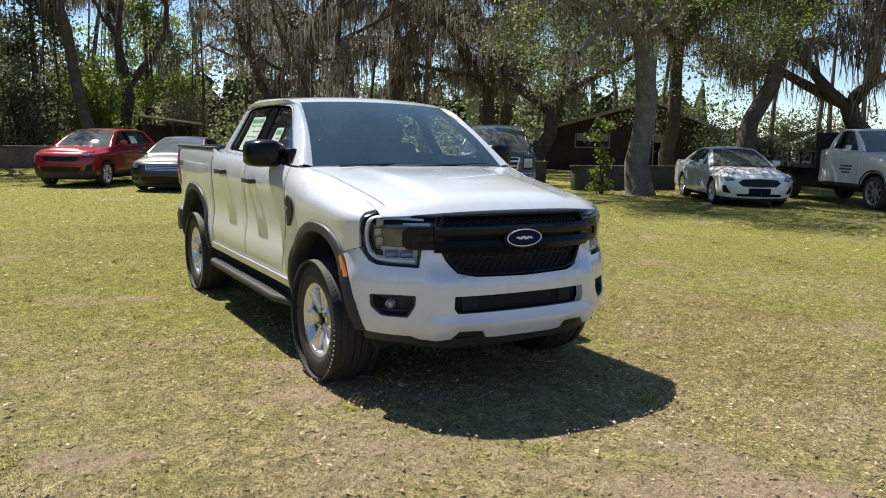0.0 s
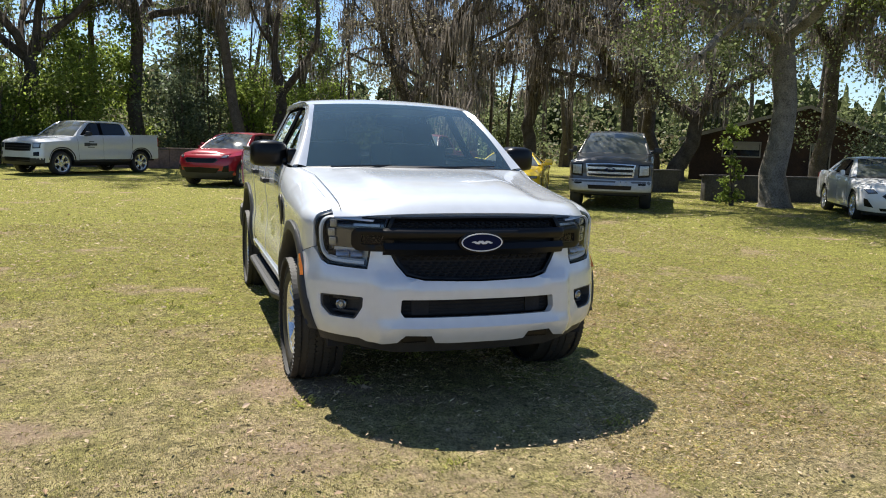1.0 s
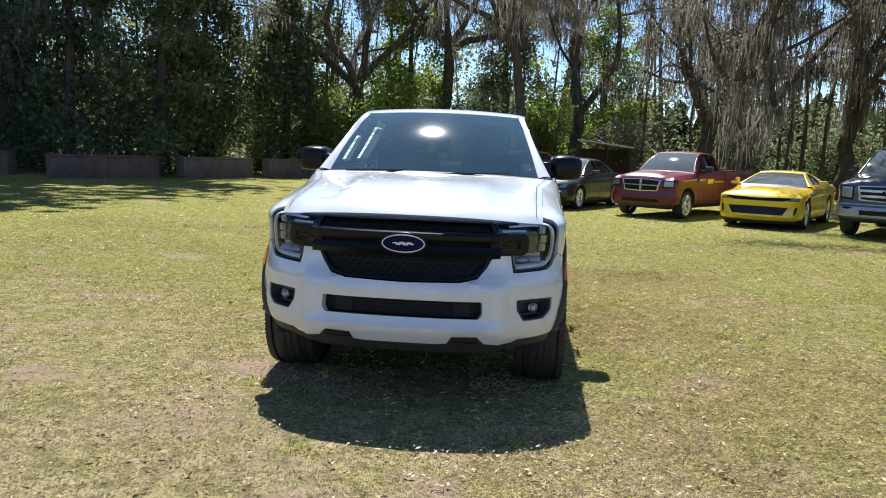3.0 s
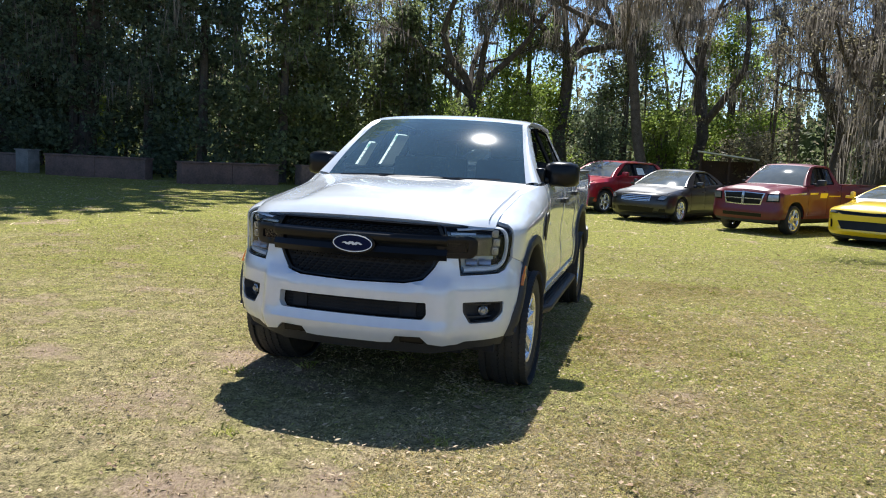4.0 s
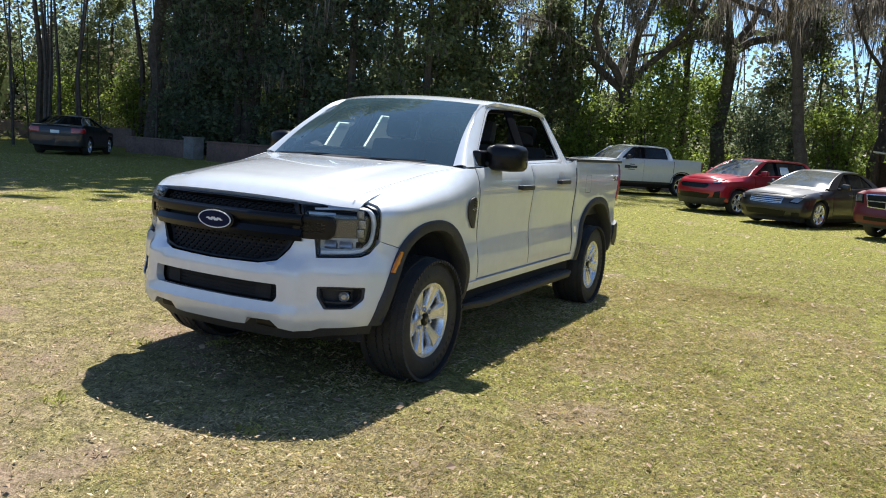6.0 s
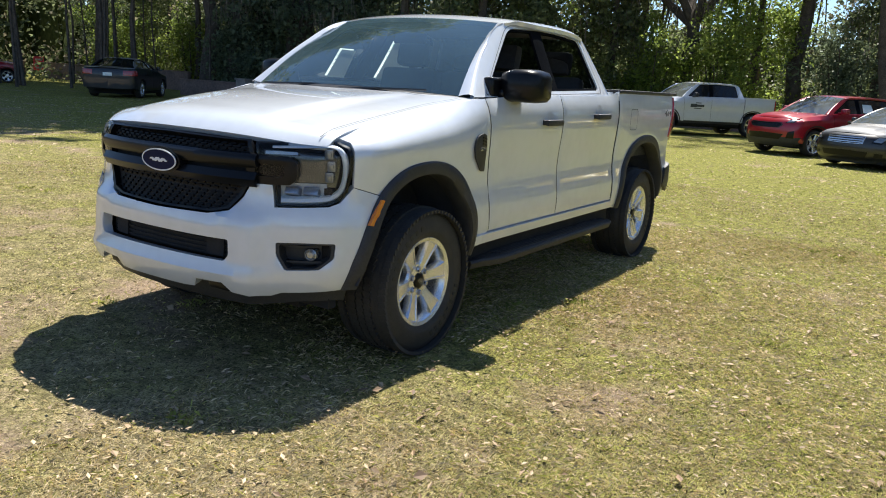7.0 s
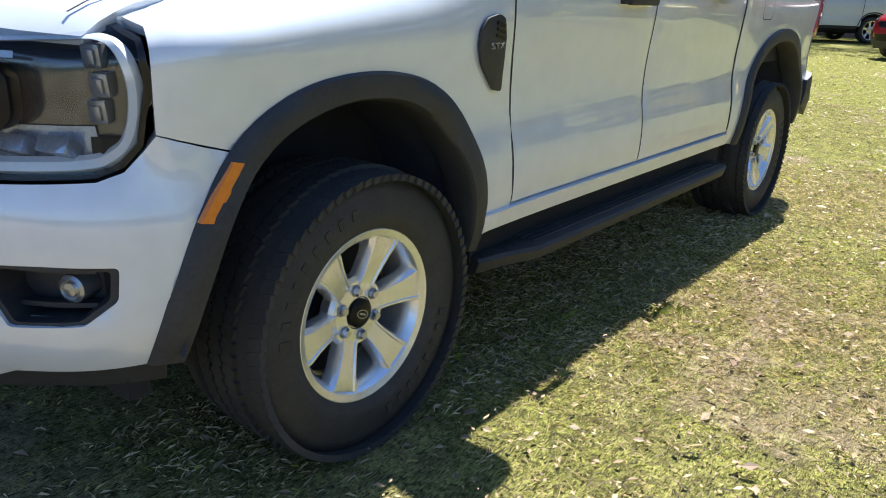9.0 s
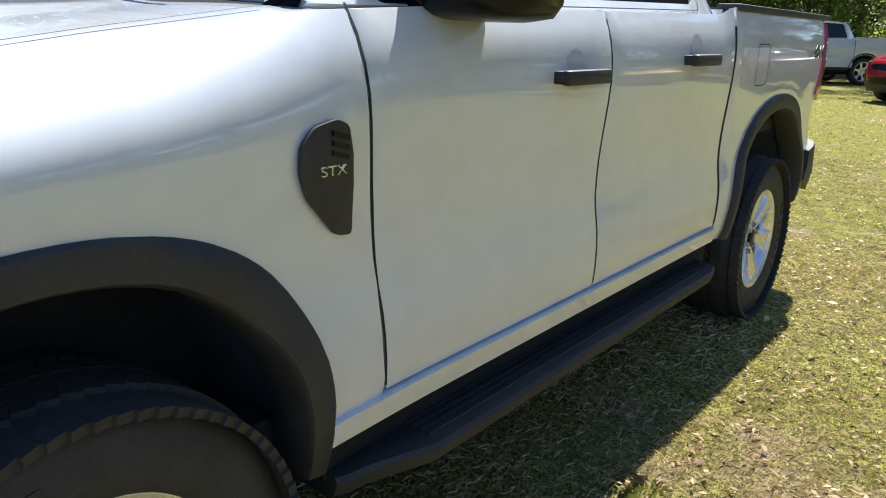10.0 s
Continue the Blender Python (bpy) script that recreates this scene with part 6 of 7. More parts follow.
def oak(name, m, seed, height=12.0, trunk=0.35, fork=3.2, lean=(0, 0), limbs=4, spread=0.8, leaf=LEAF_GREY, leaves=55, size=0.10, lump=0.75, moss=2200, moss_len=1.5, bark=BARK, label="", depth=2, clump_drop=0.0, low=None, clear=0.0):
    rng = np.random.default_rng(seed)
    root = thing(name, m, label, "tree")
    bm, tips, hang = bmesh.new(), [], []
    top = Vector((lean[0], lean[1], fork))
    pts = [Vector((0, 0, -0.15)), Vector((0, 0, 0.12)), *[top * (k / 5) + Vector((rng.normal() * 0.10, rng.normal() * 0.10, 0)) for k in range(1, 5)], top]
    tube(bm, pts, [trunk * 1.75, trunk * 1.28, trunk * 1.05, trunk * 0.95, trunk * 0.9, trunk * 0.86, trunk * 0.84], 12, cap=False)
    for k in range(limbs):
        a = 2 * math.pi * (k + rng.uniform(-0.3, 0.3)) / limbs
        way = Vector((math.cos(a) * spread + lean[0] * 0.15, math.sin(a) * spread + lean[1] * 0.15, rng.uniform(0.6, 1.1)))
        grow(rng, top - Vector((0, 0, rng.uniform(0, 0.25) * fork * 0.3)), way, (height - fork) * rng.uniform(0.5, 0.75), trunk * rng.uniform(0.5, 0.68), depth, bm, tips, hang)
    part("trunk", bm, bark, root)
    tips = np.array(tips)
    pts_ = cloud(rng, tips, rng.uniform(0.6, 1.2, len(tips)) * lump, leaves)
    pts_[:, 2] -= rng.uniform(0, 1, len(pts_)) * clump_drop
    pts_ = pts_[pts_[:, 2] > clear]
    tagged(part("crown", quads("crown", leaf_quads(rng, pts_, size), leaf), None, root), kind="stuff")
    base_ = np.repeat(tips, 9, axis=0)
    way_ = rng.normal(size=base_.shape)
    way_ *= rng.uniform(0.3, 1.1, len(base_))[:, None] / np.linalg.norm(way_, axis=1)[:, None]
    side_ = np.cross(way_, rng.normal(size=base_.shape))
    side_ *= 0.013 / np.linalg.norm(side_, axis=1)[:, None]
    tagged(part("twig_spray", quads("twig_spray", np.stack([base_ - side_, base_ + side_, base_ + way_ + side_ * 0.3, base_ + way_ - side_ * 0.3], axis=1), bark), None, root), kind="stuff")
    for n_, z0, z1, rad, cnt, lf in (low or ()):
        a_, q_ = rng.uniform(0, 2 * math.pi, n_), np.sqrt(rng.uniform(0.02, 1, n_))
        c_ = np.stack([lean[0] * 0.5 + rad * q_ * np.cos(a_), lean[1] * 0.5 + rad * q_ * np.sin(a_), rng.uniform(z0, z1, n_)], axis=1)
        tagged(part("low_foliage", quads("low_foliage", leaf_quads(rng, cloud(rng, c_, rng.uniform(0.5, 1.1, n_), cnt), size), lf), None, root), kind="stuff")
    if moss:
        hang = np.array(hang)
        pick = rng.integers(0, len(hang), max(1, int(moss * 2.8) // 20))
        tops = np.repeat(hang[pick], 20, axis=0) + rng.normal(size=(len(pick) * 20, 3)) * np.array([0.28, 0.28, 0.10])
        tagged(part("moss", quads("moss", strands(rng, tops, moss_len), MOSS), None, root, "grey hanging moss"), kind="stuff")
    return root


def bush(name, m, seed, radius=1.5, height=2.5, n=3500, size=0.12, leaf=LEAF_FRESH, label="", stems=5, category="shrub"):
    """A leafy mass of lumps down to the ground on several stems."""
    rng = np.random.default_rng(seed)
    root = thing(name, m, label, category)
    bm, lumps = bmesh.new(), []
    for k in range(stems):
        a, r = rng.uniform(0, 6.28), radius * rng.uniform(0.2, 0.8)
        h = height * rng.uniform(0.55, 1.0)
        pts = [Vector((r * 0.3 * math.cos(a), r * 0.3 * math.sin(a), -0.1)), Vector((r * 0.6 * math.cos(a), r * 0.6 * math.sin(a), h * 0.5)), Vector((r * math.cos(a), r * math.sin(a), h * 0.92))]
        tube(bm, pts, [0.03 + height * 0.008, 0.02 + height * 0.005, 0.008], 5, cap=False)
        for q in range(max(3, int(height * 1.6))):
            t = rng.uniform(0.12, 1.0)
            lumps.append((r * t * math.cos(a) + rng.normal() * radius * 0.35, r * t * math.sin(a) + rng.normal() * radius * 0.35, h * t))
    part("stem", bm, BARK, root)
    lumps = np.array(lumps)
    p = cloud(rng, lumps, rng.uniform(0.5, 1.1, len(lumps)) * radius * 0.42, max(1, n // len(lumps)), 0.8)
    p[:, 2] = np.abs(p[:, 2]) + 0.02
    tagged(part("crown", quads("crown", leaf_quads(rng, p, size), leaf), None, root), kind="stuff")
    return root


def evergreen(m, seed, radius, height, leaf=None, count=145, size=0.20, moss=36, label="dense dark evergreen leafed to the ground", name="evergreen_tree"):
    """A dense tree leafed down to the ground."""
    rng = np.random.default_rng(seed)
    root = thing(name, m, label, "tree")
    bm = bmesh.new()
    tube(bm, [(0, 0, -0.1), (0.1, 0, height * 0.4), (0, 0.1, height * 0.9)], [0.25, 0.18, 0.05], 7, cap=False)
    part("trunk", bm, BARK, root)
    n = 95
    z = rng.uniform(0.02, 1.0, n)
    prof = np.interp(z, [0, 0.15, 0.45, 0.8, 1.0], [0.85, 1.0, 0.95, 0.6, 0.1]) * radius
    a, q = rng.uniform(0, 2 * math.pi, n), np.sqrt(rng.uniform(0.15, 1.1, n))
    lumps = np.stack([prof * q * np.cos(a), prof * q * np.sin(a), z * height], axis=1)
    p = cloud(rng, lumps, rng.uniform(0.5, 1.0, n) * 1.0, count, 0.75)
    p[:, 2] = np.abs(p[:, 2]) + 0.02
    tagged(part("crown", quads("crown", leaf_quads(rng, p, size), leaf or LEAF_DARK), None, root), kind="stuff")
    tops = np.repeat(lumps[z > 0.35][:moss], 20, axis=0) * np.array([1.08, 1.08, 1.0])
    tops = tops + rng.normal(size=tops.shape) * np.array([0.35, 0.35, 0.2])
    tagged(part("moss", quads("moss", strands(rng, tops, 2.4, 0.022), MOSS), None, root, "grey hanging moss"), kind="stuff")
    return root


MOSSY = "old oak hung with grey moss, thinly leaved"
# oaks behind the row of vehicles
oak("oak_tree", pose(13.5, 38.0, 0, 0, 0, 20), 11, 15, 0.42, 3.4, (0.5, 0), 4, 0.75, moss=2800, moss_len=2.4, label=MOSSY, low=((26, 3.6, 10.0, 4.2, 100, LEAF_GREY),))
oak("oak_tree", pose(12.8, 31.5, 0, 0, 0, 0), 12, 14, 0.40, 2.6, (1.0, 0.2), 4, 0.9, moss=3000, moss_len=2.2, label=MOSSY, low=((26, 3.6, 10.0, 4.2, 100, LEAF_GREY),))
oak("oak_tree", pose(5.05, 35.0, 0), 13, 16, 0.24, 7.0, (-1.1, 0.3), 5, 0.9, moss=2600, moss_len=1.9, leaves=35, label="tall leaning oak trunk with moss high up")
oak("oak_tree", pose(0.6, 43.5, 0), 14, 19, 0.36, 7.5, (0.2, 0.1), 6, 0.7, leaf=LEAF_OAK, leaves=70, moss=2600, label="tall dark straight-trunked oak")
oak("oak_tree", pose(19.0, 34.5, 0), 15, 15, 0.36, 3.0, (0.1, 0), 4, 0.6, moss=3000, moss_len=2.6, label=MOSSY, low=((26, 3.6, 10.0, 4.2, 100, LEAF_GREY),))
oak("oak_tree", pose(22.5, 32.0, 0), 16, 15, 0.34, 3.6, (0.6, 0), 4, 0.7, moss=3000, moss_len=2.3, label=MOSSY, low=((26, 3.6, 10.0, 4.2, 100, LEAF_GREY),))
oak("oak_tree", pose(24.5, 30.0, 0, 0, 0, 140), 17, 15, 0.40, 3.0, (-0.9, 0), 4, 0.8, moss=3000, moss_len=2.3, label=MOSSY, low=((26, 3.6, 10.0, 4.2, 100, LEAF_GREY),))
oak("oak_tree", pose(27.5, 36.0, 0, 0, 0, 70), 18, 16, 0.40, 4.0, (0.2, 0.2), 5, 0.8, moss=2600, moss_len=2.0, label=MOSSY, low=((26, 3.6, 10.0, 4.2, 100, LEAF_GREY),))
oak("oak_tree", pose(17.2, 16.1, 0), 19, 15, 0.33, 4.6, (-0.1, 0.1), 7, 1.0, leaf=LEAF_LIVE, leaves=330, size=0.085, lump=1.2, moss=1800, moss_len=1.3, bark=BARK_PALE, low=((60, 3.4, 9.0, 4.4, 420, LEAF_LIVE), (20, 4.5, 8.0, 4.6, 420, LEAF_FRESH)), label="live oak with pale bark and green crown")
oak("oak_tree", pose(24.5, 21.5, 0), 20, 14, 0.28, 5.5, (0.2, 0), 6, 0.8, leaf=LEAF_OAK, leaves=80, moss=3000, moss_len=1.8, label="dark oak beside the brown house", low=((24, 2.0, 7.5, 3.2, 110, LEAF_OAK),))
oak("oak_tree", pose(22.6, 16.8, 0, 0, 0, 0), 21, 14, 0.30, 5.8, (1.5, -0.6), 4, 0.9, moss=2800, moss_len=2.0, label="leaning oak hung with moss")
oak("oak_tree", pose(31.0, 16.5, 0, 0, 0, 0), 22, 13, 0.40, 3.2, (-1.2, 0.8), 4, 1.0, moss=2800, moss_len=2.0, label="wide-limbed oak hung with moss")
oak("oak_tree", pose(33.0, 13.0, 0, 0, 0, 60), 23, 13, 0.34, 3.6, (0.2, 0.2), 4, 0.9, moss=2600, moss_len=2.0, label=MOSSY, low=((26, 3.6, 10.0, 4.2, 100, LEAF_GREY),))
oak("oak_tree", pose(8.0, 44.0, 0, 0, 0, 30), 24, 16, 0.36, 4.0, (0.4, 0.2), 4, 0.8, moss=2600, moss_len=2.2, label=MOSSY, low=((26, 3.6, 10.0, 4.2, 100, LEAF_GREY),))
oak("oak_tree", pose(-4.0, 40.0, 0, 0, 0, 30), 25, 17, 0.34, 5.0, (0.3, 0.2), 5, 0.8, leaf=LEAF_OAK, leaves=90, moss=1800, label="tall oak in a green thicket")
# dark evergreens on the shady side of the lot
for k, (x, y, r, h) in enumerate(((-24.3, 32.0, 2.3, 10.0), (-21.3, 31.2, 2.5, 12.0), (-17.6, 31.6, 2.3, 11.0), (-14.3, 30.8, 2.5, 12.5), (-10.8, 31.6, 2.4, 12.0), (-10.2, 35.2, 2.3, 11.0), (-7.2, 38.5, 2.0, 9.0))):
    evergreen(pose(x, y, 0), 40 + k, r, h, LEAF_LIVE if k > 3 else None)
# leafy trees behind the walls
for k, (x, y, r, h) in enumerate(((-29.0, 39.5, 3.0, 10.0), (-35.5, 41.5, 3.2, 11.5), (-43.0, 42.0, 3.2, 11.0), (-1.5, 44.0, 2.8, 11.5), (4.0, 46.0, 2.8, 10.5), (-7.0, 42.5, 2.8, 12.5), (10.0, 48.0, 3.0, 10.5))):
    evergreen(pose(x, y, 0), 140 + k, r, h, (LEAF_FRESH, LEAF_OAK, LEAF_LIVE)[k % 3], 165, 0.17, 14, "tall green tree with an uneven leafy crown", "leafy_tree")
# tall crowns over the shady side of the lot
for k, (x, y, h) in enumerate(((-33.5, 39.0, 36), (-26.5, 32.6, 31), (-20.8, 31.6, 30), (-30.0, 33.8, 30), (-23.6, 33.5, 30))):
    oak("oak_tree", pose(x, y, 0, 0, 0, 40 * k), 110 + k, h, 0.40, 9.5, (0.5, -0.3), 7, 1.0, leaf=LEAF_OAK, leaves=85, size=0.75, lump=2.3, clear=11.0, moss=900, moss_len=2.2, label="tall oak with a high dark crown")
# sunlit understory
for k, (x, y, r, h, n) in enumerate(((-5.0, 38.0, 2.4, 6.5, 8000), (-2.0, 39.0, 2.2, 5.5, 7000), (3.0, 41.0, 2.2, 5.5, 6000), (6.5, 41.0, 2.0, 5.0, 6000), (10.0, 42.0, 2.2, 5.0, 6000), (16.0, 40.0, 2.0, 4.5, 5000), (21.0, 41.0, 2.2, 4.5, 5000),
                                     (-27.0, 36.0, 2.2, 4.5, 6500), (-31.0, 37.0, 2.4, 6.0, 7000), (-36.0, 38.0, 2.6, 5.0, 7000), (-41.0, 36.0, 2.6, 6.0, 7000), (-48.0, 40.0, 3.0, 7.0, 7000), (-17.5, 33.5, 1.6, 7.5, 4000), (-9.8, 35.0, 1.8, 6.5, 4500))):
    bush("green_bush", pose(x, y, 0), 60 + k, r * (0.75, 1.0, 0.85)[k % 3], h * (0.75, 1.15, 0.95, 1.3)[k % 4], n, 0.14, LEAF_FRESH if k in (0, 1, 3, 7, 9, 10, 12, 13) else (LEAF_OAK, LEAF_GREY, LEAF_DARK)[k % 3], "leafy thicket lit from behind", 7)
bush("dark_bush", pose(25.8, 17.8, 0), 90, 1.7, 2.4, 12000, 0.085, LEAF_DARK, "dark rounded shrub beside the house", 6)
bush("dark_bush", pose(29.0, 17.6, 0), 91, 1.6, 2.2, 12000, 0.085, LEAF_DARK, "dark rounded shrub beside the house", 6)
bush("sapling", pose(16.2, 16.6, 0), 92, 0.5, 2.2, 900, 0.10, LEAF_FRESH, "small leafy sapling beside the oak", 3, "tree")

# the woods behind and round the lot
rng = np.random.default_rng(7)
lumps = []
for k in range(3800):
    a = rng.uniform(0, 2 * math.pi)
    bearing = math.degrees(math.atan2(math.sin(a), math.cos(a)))      # 90 is straight behind the truck
    r = rng.uniform(50, 72)
    top = 9.5 if 50 < bearing < 114 else 15.0
    if 22 < bearing < 36:
        r, top = rng.uniform(80, 95), 5.0
    elif 60 < bearing < 112 and rng.random() < 0.35:
        top = 9.0
    if -150 < bearing < -20 and rng.random() < 0.6:
        continue
    z = top * rng.uniform(0, 1) ** 1.5
    if k % 4 == 0 and top > 8 and not 50 < bearing < 114:
        r, z = rng.uniform(73, 77), rng.uniform(7.5, 13.0)
    lumps.append((3 + r * math.cos(a), 4 + r * math.sin(a), z, rng.uniform(1.0, 2.2)))
for k in range(900):
    a, r = math.radians(rng.uniform(114, 172)), rng.uniform(58, 76)
    lumps.append((3 + r * math.cos(a), 4 + r * math.sin(a), rng.uniform(5.0, 17.0), rng.uniform(1.2, 2.6)))
lumps = np.array(lumps)
for nm, mt, sl, cnt in (("far_woods", LEAF_OAK, slice(0, None, 2), 36), ("far_green_woods", LEAF_OAK, slice(1, None, 4), 36), ("far_grey_woods", LEAF_GREY, slice(3, None, 4), 36)):
    L = lumps[sl]
    p = cloud(rng, L[:, :3], L[:, 3], cnt)
    p[:, 2] = np.abs(p[:, 2])
    tagged(new(nm, quads(nm, leaf_quads(rng, p, 0.32), mt)), "distant leafy woods round the lot", "woods", kind="stuff")
stems = bmesh.new()
for k in range(150):
    a, r = rng.uniform(0, 2 * math.pi), rng.uniform(48, 66)
    x, y = 3 + r * math.cos(a), 4 + r * math.sin(a)
    tube(stems, [(x, y, -0.1), (x + rng.normal() * 0.3, y, 5), (x + rng.normal() * 0.8, y + rng.normal() * 0.5, 12)], [0.25, 0.18, 0.08], 5, cap=False)
for k in range(120):
    a, r = math.radians(rng.uniform(62, 165)), rng.uniform(37, 50)
    x, y, g = 3 + r * math.cos(a), 4 + r * math.sin(a), rng.uniform(0.05, 0.13)
    tube(stems, [(x, y, -0.1), (x + rng.normal() * 0.2, y, 3.5), (x + rng.normal() * 0.5, y + rng.normal() * 0.4, 9.5)], [g, g * 0.75, g * 0.35], 5, cap=False)
tagged(new("far_trunks", finish(stems, BARK, "far_trunks")), "trunks of the distant woods", "woods", kind="stuff")

# ---------------------------------------------------------------- walls, planters, house, shed, sign
BLOCK = mat("weathered_block", (0.27, 0.185, 0.15), 0.95, second=(0.14, 0.105, 0.09), scale=1.2, bump=0.6, bump_scale=20)
BRICKRED = mat("old_brick", (0.23, 0.14, 0.115), 0.95, second=(0.12, 0.085, 0.07), scale=2.0, bump=0.8, bump_scale=30)
STONE = mat("stone_edging", (0.34, 0.32, 0.29), 0.95, second=(0.18, 0.17, 0.16), scale=3, bump=0.6, bump_scale=25)
SIDING = mat("brown_siding", (0.075, 0.042, 0.03), 0.85, second=(0.04, 0.025, 0.02), scale=1.5, bump=0.3, bump_scale=30)
SHINGLE = mat("grey_shingles", (0.20, 0.19, 0.18), 0.95, second=(0.10, 0.10, 0.095), scale=4, bump=0.6, bump_scale=30)
WHITETRIM = mat("white_painted_trim", (0.42, 0.39, 0.35), 0.7, vary=0.2, scale=5)
SHEETMETAL = mat("white_metal_roof", (0.66, 0.66, 0.64), 0.5, vary=0.15, scale=3, metal=0.2)
SIGNRED = mat("red_sign_paint", (0.60, 0.03, 0.04), 0.5, vary=0.15)


def low_wall(name, x0, y0, x1, y1, h, thick, body, label, coping=None):
    l, a = math.hypot(x1 - x0, y1 - y0), math.degrees(math.atan2(y1 - y0, x1 - x0))
    w = thing(name, pose(x0, y0, 0, 0, 0, a), label, "wall")
    n = max(1, round(l / 2.4))
    for k in range(n):
        s0, s1 = l * k / n, l * (k + 1) / n
        part("wall_panel", boxes((s0 + 0.006, s1 - 0.006, -thick / 2, thick / 2, -0.1, h - 0.06 - 0.012 * ((k * 7) % 3)), bevel=0.02), body, w)
    part("coping", boxes((-0.04, l + 0.04, -thick / 2 - 0.04, thick / 2 + 0.04, h - 0.065, h), bevel=0.015), coping or body, w)
    return w


low_wall("block_wall", -49.2, 35.9, -30.6, 33.0, 1.12, 0.22, BLOCK, "long low weathered concrete block wall")
low_wall("block_wall", -62.0, 38.4, -53.0, 36.6, 1.12, 0.22, BLOCK, "long low weathered concrete block wall")
low_wall("block_wall", -4.4, 36.6, 4.2, 35.6, 0.90, 0.22, BLOCK, "low pinkish block wall behind the vehicles")
low_wall("brick_planter", -19.0, 26.9, -14.6, 27.3, 0.88, 0.6, BRICKRED, "low brick planter wall in the shade")
low_wall("brick_planter", -12.3, 25.8, -9.9, 29.2, 0.86, 0.5, BRICKRED, "low brick planter wall in the shade")
low_wall("brick_planter", -9.3, 30.1, -7.4, 33.2, 0.86, 0.5, BLOCK, "low pinkish block planter wall under trees")
low_wall("brick_planter", -6.7, 33.4, -5.2, 36.0, 0.86, 0.5, BLOCK, "low pinkish block planter wall under trees")
low_wall("brick_planter", -25.5, 28.2, -21.2, 27.8, 0.80, 0.5, BLOCK, "short grey block wall in the shade")
low_wall("gate_pier", -20.9, 27.5, -20.2, 27.4, 1.0, 0.6, STONE, "square stone pier at the wall's end")
DARKBLOCK = mat("mossy_dark_block", (0.055, 0.05, 0.045), 0.95, second=(0.10, 0.095, 0.085), scale=2, bump=0.6, bump_scale=20)
low_wall("dark_wall", 16.55, 18.3, 20.4, 17.6, 0.78, 0.25, DARKBLOCK, "low dark wall in front of the house")
low_wall("dark_wall", 15.9, 22.4, 18.5, 22.0, 0.78, 0.25, DARKBLOCK, "low dark wall in front of the house")

# brown house with a low gable towards the lot
house = thing("house", pose(27.04, 32.14, 0, 0, 0, -46.1), "brown wood-sided house with a low gabled roof under oaks", "house")
HW, HD, PK, EV, PH = 8.85, 9.0, 5.4, 2.15, 3.62
slope = lambda x: EV + (PH - EV) * (x / PK if x < PK else (HW - x) / (HW - PK))
gable = bmesh.new()
openings = [(1.6, 3.3, 1.25, 1.9), (5.6, 6.4, 0.1, 1.9)]
patch([(0, -0.1), (HW, -0.1), (HW, EV), (PK, PH), (0, EV)], lambda a, b: (a, 0.0, b), [[(x0, z0), (x1, z0), (x1, z1), (x0, z1)] for x0, x1, z0, z1 in openings], gap=0.8, depth=0.15, bm=gable)
wall = part("wall", gable, SIDING, house)
part("wall", boxes((0, 0.15, 0.15, HD, -0.1, EV)), SIDING, house)
part("wall", boxes((HW - 0.15, HW, 0.15, HD, -0.1, EV)), SIDING, house)
part("wall", boxes((0.15, HW - 0.15, HD - 0.15, HD, -0.1, EV)), SIDING, house)
for k in range(16):
    z = 0.1 + 0.22 * k
    xs = [x for x in np.linspace(0.02, HW - 0.02, 200) if slope(x) > z + 0.2]
    if not xs:
        continue
    spans = [(min(xs), max(xs))]
    for x0, x1, z0, z1 in openings:
        if z + 0.2 > z0 and z < z1:
            spans = [q for a, b in spans for q in ((a, min(b, x0 - 0.06)), (max(a, x1 + 0.06), b)) if q[1] - q[0] > 0.1]
    for a, b in spans:
        part("siding_board", boxes((a, b, -0.028, -0.004, z, z + 0.205)), SIDING, wall)
for x0, x1, z0, z1 in openings:
    w = part("window", boxes((x0, x1, 0.05, 0.07, z0, z1)), BLACKGLASS, house)
    part("window_frame", boxes((x0 - 0.06, x0, -0.04, 0.04, z0 - 0.06, z1 + 0.06), (x1, x1 + 0.06, -0.04, 0.04, z0 - 0.06, z1 + 0.06), (x0, x1, -0.04, 0.04, z1, z1 + 0.06), (x0, x1, -0.04, 0.04, z0 - 0.06, z0)), WHITETRIM, w)
    part("blind", boxes((x0 + 0.03, x1 - 0.03, 0.03, 0.045, z1 - 0.35, z1)), WHITETRIM, w)
for a, b in (((-0.5, EV - 0.14), (PK, PH + 0.06)), ((PK, PH + 0.06), (HW + 0.5, EV - 0.16))):
    rf = bmesh.new()
    grid(lambda u, t: (a[0] + (b[0] - a[0]) * u, -0.55 + (HD + 1.1) * t, a[1] + (b[1] - a[1]) * u + 0.05), 4, 4, bm=rf)
    bmesh.ops.solidify(rf, geom=rf.faces, thickness=0.12)
    roof_ = part("roof", rf, SHINGLE, house, "grey shingle roof slope", smooth=False)
    part("barge_board", grid(lambda u, t: (a[0] + (b[0] - a[0]) * u, -0.585, a[1] + (b[1] - a[1]) * u - 0.10 + 0.17 * t), 6, 1, thick=0.03), WHITETRIM, roof_)

